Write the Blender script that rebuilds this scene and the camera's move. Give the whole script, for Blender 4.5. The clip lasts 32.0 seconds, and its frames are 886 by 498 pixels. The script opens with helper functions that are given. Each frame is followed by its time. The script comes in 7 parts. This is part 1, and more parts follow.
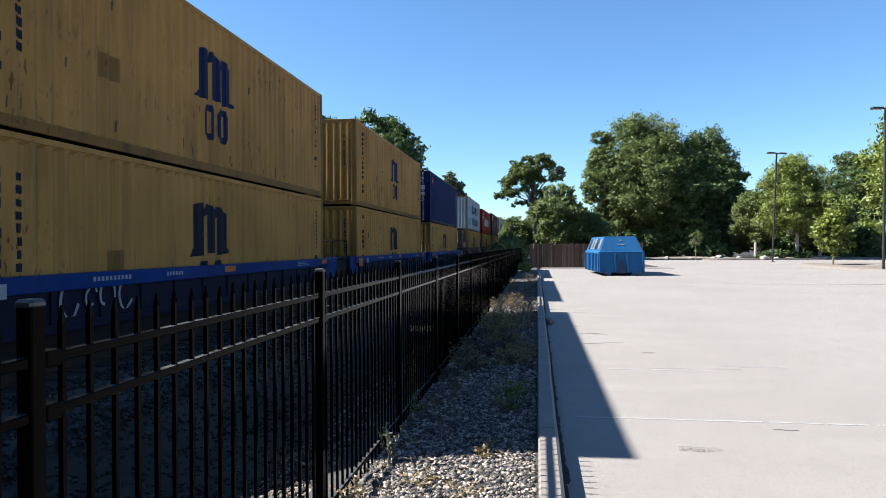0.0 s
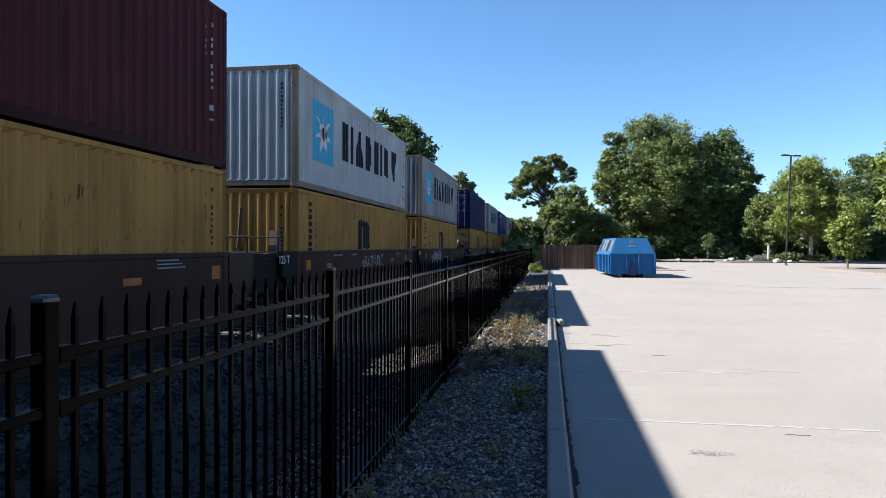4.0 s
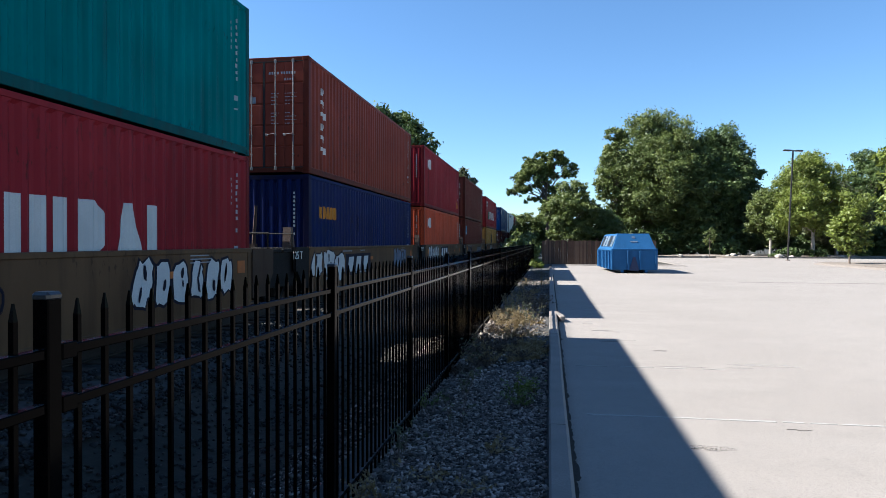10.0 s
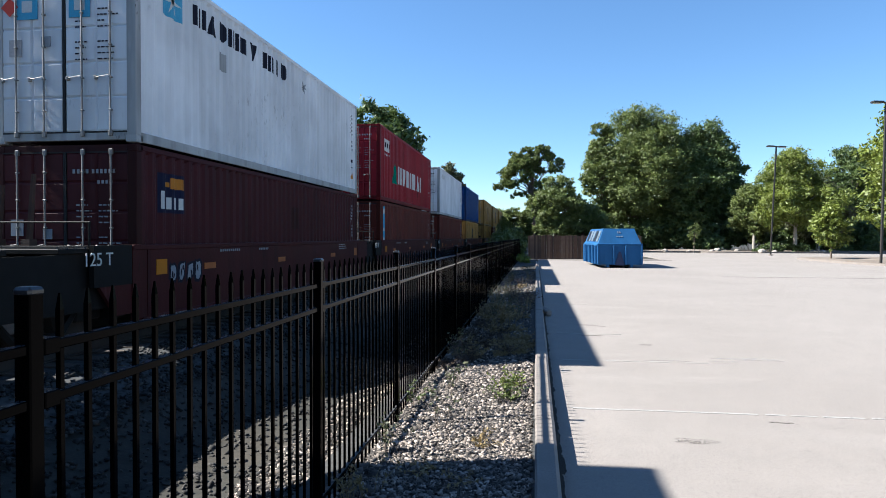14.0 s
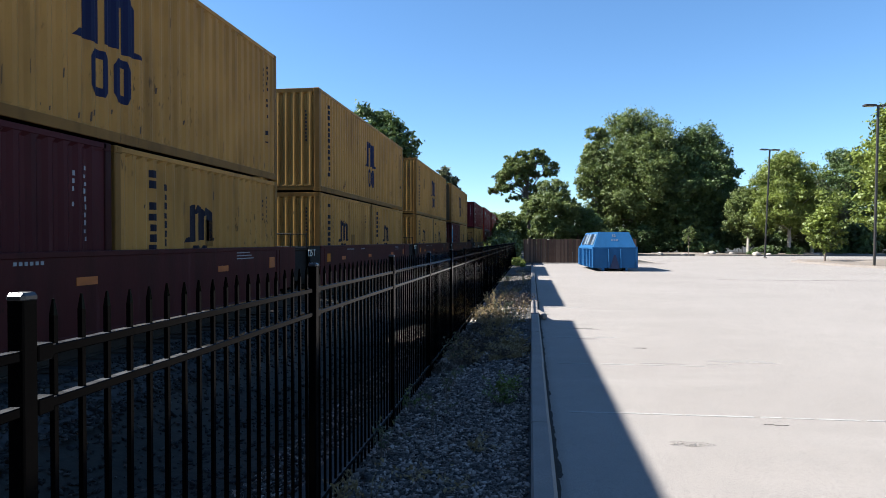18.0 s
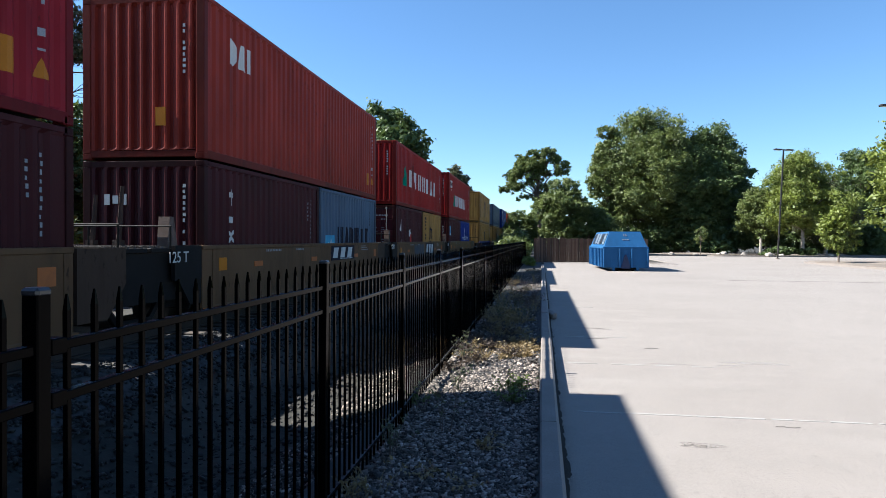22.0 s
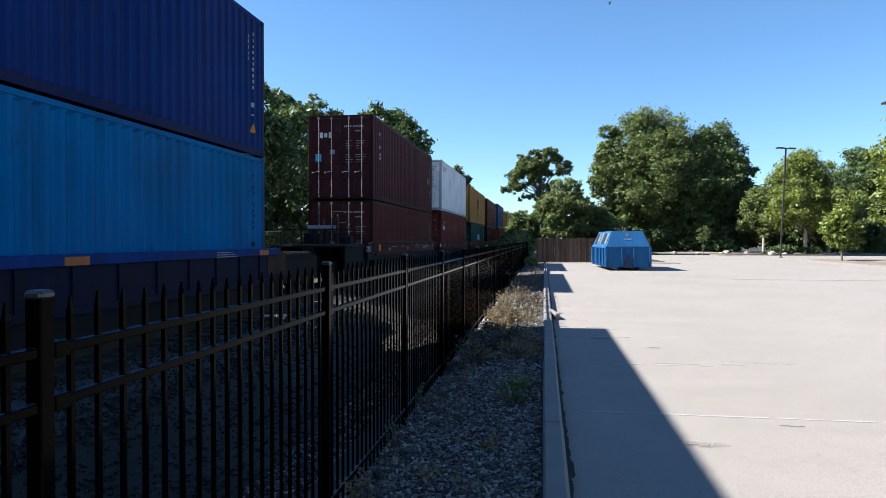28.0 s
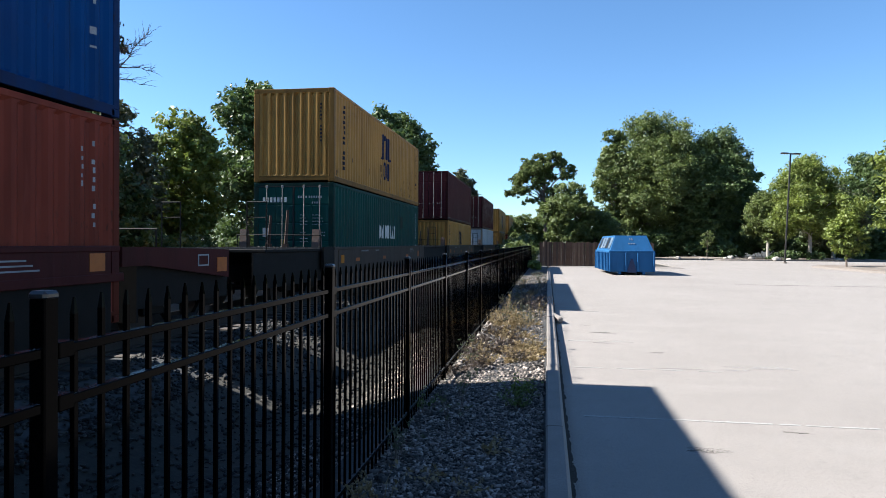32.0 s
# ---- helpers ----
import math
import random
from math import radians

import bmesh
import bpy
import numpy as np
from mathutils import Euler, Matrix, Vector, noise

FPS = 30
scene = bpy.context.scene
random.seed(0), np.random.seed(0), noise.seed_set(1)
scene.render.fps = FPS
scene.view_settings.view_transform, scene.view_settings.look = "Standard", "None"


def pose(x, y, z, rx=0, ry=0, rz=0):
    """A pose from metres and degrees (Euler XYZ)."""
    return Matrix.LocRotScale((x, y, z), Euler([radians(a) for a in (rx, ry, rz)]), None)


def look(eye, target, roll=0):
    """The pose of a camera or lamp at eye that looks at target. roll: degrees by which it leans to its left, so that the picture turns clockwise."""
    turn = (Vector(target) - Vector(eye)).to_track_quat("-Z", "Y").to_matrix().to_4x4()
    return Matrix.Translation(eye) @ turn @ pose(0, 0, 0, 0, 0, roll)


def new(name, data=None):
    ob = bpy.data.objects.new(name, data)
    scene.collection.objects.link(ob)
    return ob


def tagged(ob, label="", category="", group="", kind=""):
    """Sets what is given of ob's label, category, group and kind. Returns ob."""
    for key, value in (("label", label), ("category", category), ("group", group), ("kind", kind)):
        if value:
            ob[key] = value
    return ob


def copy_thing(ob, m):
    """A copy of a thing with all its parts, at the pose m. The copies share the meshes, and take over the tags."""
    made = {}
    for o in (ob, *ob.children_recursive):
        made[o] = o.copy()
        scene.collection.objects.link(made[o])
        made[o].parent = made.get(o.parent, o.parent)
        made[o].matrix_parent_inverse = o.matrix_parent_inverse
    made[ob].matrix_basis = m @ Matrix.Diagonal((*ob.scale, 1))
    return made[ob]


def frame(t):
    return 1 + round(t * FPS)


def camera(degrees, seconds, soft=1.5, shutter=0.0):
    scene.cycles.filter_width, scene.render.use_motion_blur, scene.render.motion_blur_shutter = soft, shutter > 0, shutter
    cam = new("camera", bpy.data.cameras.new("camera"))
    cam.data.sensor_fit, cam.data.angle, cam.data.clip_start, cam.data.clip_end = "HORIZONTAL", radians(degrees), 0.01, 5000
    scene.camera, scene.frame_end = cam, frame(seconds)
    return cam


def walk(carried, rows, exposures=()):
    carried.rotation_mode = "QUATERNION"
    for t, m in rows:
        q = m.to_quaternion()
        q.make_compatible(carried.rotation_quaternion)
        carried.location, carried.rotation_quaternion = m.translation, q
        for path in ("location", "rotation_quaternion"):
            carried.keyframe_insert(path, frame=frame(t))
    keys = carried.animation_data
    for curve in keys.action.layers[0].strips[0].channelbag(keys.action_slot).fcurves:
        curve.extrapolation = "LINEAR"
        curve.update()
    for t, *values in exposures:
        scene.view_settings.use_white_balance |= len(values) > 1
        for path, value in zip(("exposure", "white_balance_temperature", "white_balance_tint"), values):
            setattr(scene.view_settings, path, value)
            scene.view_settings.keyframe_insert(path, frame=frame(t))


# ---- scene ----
# ---------- camera ----------
cam = camera(68.76, 32.0, 0.9)
EYE = (0.0, 0.0, 1.83)


def aim(yaw, pitch, roll):
    """A pose at the eye: yaw to the left of the track's direction, pitch up, roll, in degrees."""
    a, b = radians(yaw), radians(pitch)
    way = Vector((-math.sin(a) * math.cos(b), math.cos(a) * math.cos(b), math.sin(b)))
    return look(EYE, Vector(EYE) + way * 10, roll)


TURNS = [
    (0, 8.288, -0.253, -0.304),
    (0.5, 8.347, -0.142, -0.158),
    (1, 8.424, -0.227, -0.132),
    (1.5, 8.601, -0.194, -0.182),
    (2, 8.813, -0.251, -0.097),
    (2.5, 8.928, -0.376, -0.166),
    (3, 9.159, -0.369, -0.060),
    (3.5, 9.255, -0.220, 0.165),
    (5.5, 9.162, -0.733, 0.255),
    (6, 9.004, -0.935, 0.291),
    (6.5, 8.887, -0.884, 0.378),
    (7, 8.747, -0.828, 0.136),
    (7.5, 8.852, -0.867, 0.032),
    (8, 8.838, -0.844, 0.116),
    (8.5, 8.835, -0.807, 0.269),
    (9, 8.810, -0.697, 0.134),
    (9.5, 8.928, -0.536, 0.106),
    (10, 9.348, -0.614, 0.116),
    (10.5, 9.377, -0.700, 0.106),
    (11, 9.113, -0.757, 0.053),
    (11.5, 8.858, -0.667, 0.091),
    (12, 8.897, -0.806, -0.137),
    (12.5, 8.857, -0.747, 0.078),
    (13, 8.583, -0.781, 0.261),
    (13.5, 8.308, -1.287, 0.200),
    (14, 8.159, -1.071, 0.152),
    (14.5, 7.989, -1.114, 0.146),
    (16.5, 7.793, -0.964, 0.009),
    (17, 7.830, -0.837, -0.006),
    (17.5, 7.818, -0.801, 0.068),
    (18, 7.749, -0.714, -0.055),
    (18.5, 7.867, -0.737, 0.083),
    (19, 7.932, -0.828, 0.105),
    (19.5, 7.877, -0.874, 0.379),
    (20, 7.876, -0.907, 0.409),
    (20.5, 7.966, -0.995, 0.288),
    (21, 8.091, -0.936, 0.228),
    (21.5, 8.443, -0.909, 0.214),
    (22, 8.655, -0.859, 0.354),
    (22.5, 8.646, -0.898, 0.401),
    (23, 8.514, -1.056, 0.417),
    (23.5, 8.717, -1.125, 0.397),
    (24, 8.901, -1.149, 0.272),
    (24.5, 8.894, -1.134, 0.292),
    (25, 8.627, -0.996, 0.312),
    (25.5, 8.573, -1.034, 0.267),
    (27.5, 8.772, -0.821, 0.139),
    (28, 8.856, -0.815, 0.036),
    (28.5, 9.028, -0.757, 0.063),
    (29, 9.231, -0.724, 0.064),
    (29.5, 9.149, -0.627, 0.120),
    (30, 9.140, -0.611, 0.126),
    (30.5, 9.047, -0.523, 0.156),
    (31, 9.150, -0.464, 0.207),
    (31.5, 9.240, -0.538, 0.348),
    (32, 9.156, -0.525, 0.409),
]
walk(cam, [(t, aim(yaw, pitch, roll)) for t, yaw, pitch, roll in TURNS], exposures=[(0, 1.81, 5450, 4), (32, 1.81, 5450, 4)])

# ---------- world and sun ----------
SUN = Vector((-1.122, -0.03, 1.0)).normalized()
world = bpy.data.worlds.new("sky")
scene.world = world
world.use_nodes = True
wn = world.node_tree.nodes
sky = wn.new("ShaderNodeTexSky")
sky.sky_type = "NISHITA"
sky.sun_disc = False
sky.sun_elevation = math.asin(SUN.z)
sky.sun_rotation = math.atan2(SUN.x, SUN.y)
sky.air_density, sky.dust_density, sky.ozone_density = 1.0, 0.0, 4.0
wn["Background"].inputs["Strength"].default_value = 0.050
world.node_tree.links.new(sky.outputs[0], wn["Background"].inputs["Color"])
sun = new("sun", bpy.data.lights.new("sun", "SUN"))
sun.data.energy, sun.data.angle, sun.data.color = 5.2, radians(0.53), (1.0, 0.862, 0.715)
sun.matrix_world = look(SUN * 100, (0, 0, 0))


# ---------- materials ----------
def nodes_of(name):
    m = bpy.data.materials.new(name)
    m.use_nodes = True
    return m, m.node_tree.nodes, m.node_tree.links, m.node_tree.nodes["Principled BSDF"]


def tex_noise(n, l, scale, detail=4.0, coords="Object", stretch=(1, 1, 1), rough=0.55):
    tc, mp, nz = n.new("ShaderNodeTexCoord"), n.new("ShaderNodeMapping"), n.new("ShaderNodeTexNoise")
    mp.inputs["Scale"].default_value = stretch
    nz.inputs["Scale"].default_value, nz.inputs["Detail"].default_value, nz.inputs["Roughness"].default_value = scale, detail, rough
    l.new(tc.outputs[coords], mp.inputs["Vector"])
    l.new(mp.outputs["Vector"], nz.inputs["Vector"])
    return nz.outputs["Fac"]


def ramp(n, l, src, a, b, ca=(0, 0, 0, 1), cb=(1, 1, 1, 1)):
    r = n.new("ShaderNodeValToRGB")
    r.color_ramp.elements[0].position, r.color_ramp.elements[1].position = a, b
    r.color_ramp.elements[0].color, r.color_ramp.elements[1].color = ca, cb
    l.new(src, r.inputs["Fac"])
    return r.outputs["Color"]


def mix(n, l, fac, a, b, kind="MIX"):
    m = n.new("ShaderNodeMix")
    m.data_type, m.blend_type = "RGBA", kind
    for key, v in ((0, fac), (6, a), (7, b)):
        if hasattr(v, "is_linked"):
            l.new(v, m.inputs[key])
        elif key == 0:
            m.inputs[key].default_value = v
        else:
            m.inputs[key].default_value = (*v[:3], 1)
    return m.outputs[2]


def bumped(n, l, bsdf, height, strength, distance):
    b = n.new("ShaderNodeBump")
    b.inputs["Strength"].default_value, b.inputs["Distance"].default_value = strength, distance
    l.new(height, b.inputs["Height"])
    l.new(b.outputs["Normal"], bsdf.inputs["Normal"])


def shade(c, k):
    return tuple(v * k for v in c[:3])


def plain(name, color, rough=0.6, metal=0.0, var=0.25, scale=6.0, bump=0.0, fine=90.0):
    """A surface with variation at two scales."""
    m, n, l, p = nodes_of(name)
    big = tex_noise(n, l, scale)
    small = tex_noise(n, l, fine, 2.0)
    c = mix(n, l, ramp(n, l, big, 0.3, 0.7), shade(color, 1 - var), shade(color, 1 + var))
    c = mix(n, l, ramp(n, l, small, 0.35, 0.65), shade(color, 0.85), c)
    l.new(c, p.inputs["Base Color"])
    p.inputs["Roughness"].default_value, p.inputs["Metallic"].default_value = rough, metal
    if bump:
        bumped(n, l, p, small, bump, 0.01)
    return m


def paint(name, color, rust=0.55, dirt=0.75, fade=0.0, rough=0.45, spot=(0.63, 0.71)):
    """Weathered container or car paint: fading, vertical dirt runs, rust freckles."""
    m, n, l, p = nodes_of(name)
    info = n.new("ShaderNodeObjectInfo")
    tc, add = n.new("ShaderNodeTexCoord"), n.new("ShaderNodeVectorMath")
    add.operation = "MULTIPLY_ADD"
    add.inputs[1].default_value = (1, 1, 1)
    l.new(tc.outputs["Object"], add.inputs[0])
    rnd = n.new("ShaderNodeVectorMath")
    rnd.operation = "SCALE"
    rnd.inputs[0].default_value = (37, 91, 53)
    l.new(info.outputs["Random"], rnd.inputs["Scale"])
    l.new(rnd.outputs[0], add.inputs[2])

    def nz(scale, stretch, detail=4.0):
        mp, t = n.new("ShaderNodeMapping"), n.new("ShaderNodeTexNoise")
        mp.inputs["Scale"].default_value = stretch
        t.inputs["Scale"].default_value, t.inputs["Detail"].default_value = scale, detail
        l.new(add.outputs[0], mp.inputs["Vector"])
        l.new(mp.outputs[0], t.inputs["Vector"])
        return t.outputs["Fac"]

    c = mix(n, l, ramp(n, l, nz(0.7, (1, 1, 1)), 0.3, 0.7), shade(color, 0.82), tuple(v * 1.1 + fade * 0.05 for v in color))
    runs = ramp(n, l, nz(3.0, (1, 1, 0.12)), 0.5, 0.78)
    c = mix(n, l, mix(n, l, dirt, (0, 0, 0), runs), c, tuple(v * 0.4 + 0.004 for v in color))
    scuff = ramp(n, l, nz(7.0, (1, 1, 0.1), 6.0), 0.64, 0.74)
    c = mix(n, l, mix(n, l, 0.3, (0, 0, 0), scuff), c, tuple(v * 1.25 + 0.03 for v in color))
    smear = ramp(n, l, nz(0.33, (1, 1, 0.7), 3.0), 0.58, 0.7)
    c = mix(n, l, mix(n, l, 0.45 * dirt, (0, 0, 0), smear), c, tuple(v * 0.5 + 0.004 for v in color))
    spots = ramp(n, l, nz(5.5, (1, 1, 0.45), 8.0), *spot)
    worn = ramp(n, l, nz(0.45, (1, 1, 1), 2.0), 0.42, 0.62)
    c = mix(n, l, mix(n, l, rust, (0, 0, 0), mix(n, l, worn, shade((1, 1, 1), 0.12), spots, "MULTIPLY")), c, (0.075, 0.03, 0.015))
    # chipped and grimy places: small dark chips and short drips, in patches
    chips = ramp(n, l, nz(16.0, (1, 1, 0.35), 5.0), 0.6, 0.66)
    area = ramp(n, l, nz(0.6, (1, 0.5, 1.6), 3.0), 0.52, 0.66)
    c = mix(n, l, mix(n, l, 0.85 * dirt, (0, 0, 0), mix(n, l, 1.0, chips, area, "MULTIPLY")), c, (0.02, 0.013, 0.01))
    l.new(c, p.inputs["Base Color"])
    p.inputs["Roughness"].default_value = rough
    p.inputs["Specular IOR Level"].default_value = 0.05
    bumped(n, l, p, nz(14, (1, 1, 1)), 0.12, 0.02)
    return m


COLORS = {
    "Y": ("tan-yellow", (0.312, 0.171, 0.047)), "N": ("navy blue", (0.003, 0.012, 0.068)), "A": ("deep blue", (0.005, 0.021, 0.112)), "B": ("blue", (0.006, 0.043, 0.16)),
    "R": ("royal blue", (0.006, 0.026, 0.175)), "W": ("off-white", (0.340, 0.354, 0.367)), "H": ("bright red", (0.224, 0.015, 0.014)),
    "O": ("orange-red", (0.40, 0.068, 0.03)), "M": ("maroon", (0.048, 0.012, 0.015)), "K": ("brown-red", (0.094, 0.0225, 0.018)), "J": ("dark brown-red", (0.058, 0.0145, 0.014)),
    "T": ("teal green", (0.000, 0.128, 0.135)), "D": ("dark green", (0.006, 0.045, 0.04)), "L": ("light blue", (0.009, 0.104, 0.27)),
    "P": ("dusty red", (0.105, 0.017, 0.021)), "E": ("clean white", (0.62, 0.63, 0.645)), "U": ("rust-orange", (0.17, 0.036, 0.022)), "G": ("grey-blue", (0.078, 0.114, 0.166)), "C": ("crimson red", (0.215, 0.016, 0.024)), "V": ("dirty grey-white", (0.235, 0.245, 0.255)), "Q": ("faded orange-red", (0.225, 0.032, 0.021)),
}
PAINTS = {k: paint(v[0].replace(" ", "_") + "_paint", v[1]) for k, v in COLORS.items()}
FRAMES = {k: paint(v[0].replace(" ", "_") + "_worn_frame", shade(v[1], 0.52), 0.9, 0.9, spot=(0.42, 0.6)) for k, v in COLORS.items()}
GRIMY = paint("grimy_khaki_door_paint", (0.06, 0.05, 0.032), 0.8, 0.95, spot=(0.5, 0.64))
PAINTS["E"] = paint("clean_white_paint", COLORS["E"][1], 0.3, 0.3)
FRAMES["E"] = paint("stained_white_frame", (0.36, 0.37, 0.37), 0.8, 0.9, spot=(0.5, 0.64))
FRAMES["W"] = paint("rusty_tan_frame", (0.17, 0.14, 0.105), 0.9, 0.9, spot=(0.42, 0.58))
PAINTS["V"] = paint("stained_grey_white_paint", COLORS["V"][1], 0.8, 0.8, spot=(0.57, 0.68))
FRAMES["V"] = FRAMES["W"]
PAINTS["W"] = paint("white_paint", COLORS["W"][1], 0.5, 0.4)
STEEL = plain("galvanised_steel", (0.19, 0.18, 0.17), 0.55, 0.25, 0.4, 7)
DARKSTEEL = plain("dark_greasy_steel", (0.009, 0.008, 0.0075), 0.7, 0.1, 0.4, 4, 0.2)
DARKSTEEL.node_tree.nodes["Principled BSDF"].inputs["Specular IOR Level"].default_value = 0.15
RUSTGRATE = plain("grimy_grating_steel", (0.05, 0.042, 0.036), 0.6, 0.3, 0.4, 6, 0.2)
RUSTPOST = plain("dark_rusty_post", (0.05, 0.024, 0.014), 0.8, 0.1, 0.4, 6, 0.3)
PALESTEEL = plain("worn_guide_steel", (0.075, 0.045, 0.033), 0.6, 0.2, 0.35, 6, 0.2)
RUSTY = plain("rusty_steel", (0.16, 0.07, 0.04), 0.8, 0.1, 0.4, 5, 0.3)
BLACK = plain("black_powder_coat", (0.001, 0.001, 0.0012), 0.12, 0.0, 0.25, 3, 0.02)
BLACK.node_tree.nodes["Principled BSDF"].inputs["Specular IOR Level"].default_value = 0.025


CAPBLACK = plain("glossy_black_cap", (0.02, 0.02, 0.022), 0.3, 0.0, 0.3, 20, 0.05)


def lighten_tops(material, top_tone):
    """Paints the light caught by faces that look up, as a pale uneven tone."""
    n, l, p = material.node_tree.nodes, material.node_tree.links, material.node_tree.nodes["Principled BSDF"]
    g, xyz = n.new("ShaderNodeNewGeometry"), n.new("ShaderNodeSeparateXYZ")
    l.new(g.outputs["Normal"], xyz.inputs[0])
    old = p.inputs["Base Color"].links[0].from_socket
    # mask: up-facing faces, broken into patches by noise
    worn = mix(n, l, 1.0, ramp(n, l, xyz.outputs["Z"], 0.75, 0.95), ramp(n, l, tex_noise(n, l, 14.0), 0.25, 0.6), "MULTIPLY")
    l.new(mix(n, l, worn, old, top_tone), p.inputs["Base Color"])


# bright rail tops and cap glints, put into the colour
lighten_tops(BLACK, (0.075, 0.075, 0.078))
lighten_tops(CAPBLACK, (0.22, 0.21, 0.20))
WHITEMARK = plain("white_lettering_paint", (0.52, 0.52, 0.50), 0.6, 0, 0.12, 2)
DARKMARK = plain("dark_blue_lettering_paint", (0.009, 0.0095, 0.02), 0.6, 0, 0.2, 2)
BLUEMARK = plain("navy_emblem_paint", (0.007, 0.010, 0.040), 0.6, 0, 0.3, 2)
NAVYMARK = plain("deep_navy_panel_paint", (0.006, 0.008, 0.03), 0.6, 0, 0.2, 2)
GREENMARK = plain("green_emblem_paint", (0.0, 0.16, 0.10), 0.6, 0, 0.15, 2)
SKYMARK = plain("sky_blue_emblem_paint", (0.09, 0.31, 0.47), 0.6, 0, 0.12, 2)
YELLOWMARK = plain("yellow_reflector", (0.40, 0.15, 0.012), 0.4, 0, 0.15, 3)
GREYMARK = plain("grey_graffiti_paint", (0.27, 0.28, 0.30), 0.6, 0, 0.25, 2)
PALEBLUEMARK = plain("pale_blue_spray_paint", (0.15, 0.185, 0.245), 0.6, 0, 0.4, 3)
DUSKMARK = plain("dark_violet_spray_paint", (0.02, 0.016, 0.03), 0.6, 0, 0.4, 3)
FADEDMARK = plain("faded_grey_spray_paint", (0.075, 0.08, 0.09), 0.7, 0, 0.45, 1.5)
SCRAPE = plain("dark_rust_scrape", (0.05, 0.028, 0.015), 0.85, 0, 0.5, 5)
LABELYELLOW = plain("yellow_label_print", (0.24, 0.16, 0.016), 0.6, 0, 0.3, 7)
GASKET = plain("black_rubber_seal", (0.006, 0.006, 0.006), 0.8, 0, 0.3, 8)
OLDYELLOW = plain("weathered_yellow_plate", (0.32, 0.088, 0.006), 0.6, 0, 0.35, 7)
REDMARK = plain("red_label_print", (0.34, 0.026, 0.02), 0.5, 0, 0.1, 2)
for _m in (WHITEMARK, DARKMARK, BLUEMARK, NAVYMARK, GREENMARK, SKYMARK, YELLOWMARK, GREYMARK, REDMARK, PALEBLUEMARK, DUSKMARK, FADEDMARK):
    _m.node_tree.nodes["Principled BSDF"].inputs["Specular IOR Level"].default_value = 0.1
CAR_PAINTS = {
    "ochre": paint("ochre_car_paint", (0.112, 0.068, 0.036), 0.95, 1.0, spot=(0.43, 0.56)), "brown": paint("dark_brown_car_paint", (0.042, 0.024, 0.021), 0.7, 0.9, spot=(0.5, 0.66)),
    "maroon": paint("maroon_car_paint", (0.047, 0.0125, 0.014), 0.7, 0.9, spot=(0.5, 0.66)), "blue": paint("blue_car_paint", (0.006, 0.029, 0.140), 0.7, 0.9, spot=(0.5, 0.66)),
    "grey": paint("grey_car_paint", (0.060, 0.051, 0.045), 0.7, 0.9, spot=(0.5, 0.66)),
    "night": paint("near_black_blue_car_paint", (0.006, 0.010, 0.028), 0.5, 0.9, spot=(0.5, 0.66)),
    "grimy": paint("grimy_rusted_car_steel", (0.050, 0.036, 0.027), 0.95, 1.0, spot=(0.42, 0.58)),
}


# ---------- mesh helpers ----------
def link_mesh(name, mesh, material, parent=None, label="", m=None):
    ob = new(name, mesh)
    if not mesh.materials:
        mesh.materials.append(material)
    elif mesh.materials[0] is not material:
        ob.material_slots[0].link = "OBJECT"
        ob.material_slots[0].material = material
    if parent:
        ob.parent = parent
    if m is not None:
        ob.matrix_basis = m
    if label:
        tagged(ob, label)
    return ob


def bm_mesh(bm, name="mesh", smooth=False):
    bmesh.ops.recalc_face_normals(bm, faces=bm.faces)
    mesh = bpy.data.meshes.new(name)
    bm.to_mesh(mesh)
    bm.free()
    if smooth:
        mesh.polygons.foreach_set("use_smooth", [True] * len(mesh.polygons))
    return mesh


def part(name, bm, material, parent, label="", smooth=False):
    return link_mesh(name, bm_mesh(bm, name, smooth), material, parent, label)


def box(bm, x0, x1, y0, y1, z0, z1, bevel=0.0):
    v = [bm.verts.new((x, y, z)) for x in (x0, x1) for y in (y0, y1) for z in (z0, z1)]
    fs = [bm.faces.new([v[i] for i in q]) for q in ((0, 1, 3, 2), (4, 6, 7, 5), (0, 4, 5, 1), (2, 3, 7, 6), (0, 2, 6, 4), (1, 5, 7, 3))]
    if bevel:
        es = list({e for f_ in fs for e in f_.edges})
        bmesh.ops.bevel(bm, geom=es, offset=bevel, segments=1, affect="EDGES")
    return bm


def boxes(*dims, bevel=0.0):
    bm = bmesh.new()
    for d in dims:
        box(bm, *d, bevel=bevel)
    return bm


def tube(bm, a, b, r0, r1=None, n=8, cap=True):
    a, b = Vector(a), Vector(b)
    r1 = r0 if r1 is None else r1
    q = (b - a).to_track_quat("Z", "Y")
    rings = []
    for c, r in ((a, r0), (b, r1)):
        rings.append([bm.verts.new(c + q @ Vector((r * math.cos(2 * math.pi * i / n), r * math.sin(2 * math.pi * i / n), 0))) for i in range(n)])
    for i in range(n):
        bm.faces.new((rings[0][i], rings[0][(i + 1) % n], rings[1][(i + 1) % n], rings[1][i]))
    if cap:
        bm.faces.new(rings[0])
        bm.faces.new(list(reversed(rings[1])))
    return bm


def thing(name, label, category, group="", kind="", m=None):
    ob = new(name)
    ob.empty_display_size = 0.2
    tagged(ob, label, category, group, kind)
    if m is not None:
        ob.matrix_basis = m
    return ob


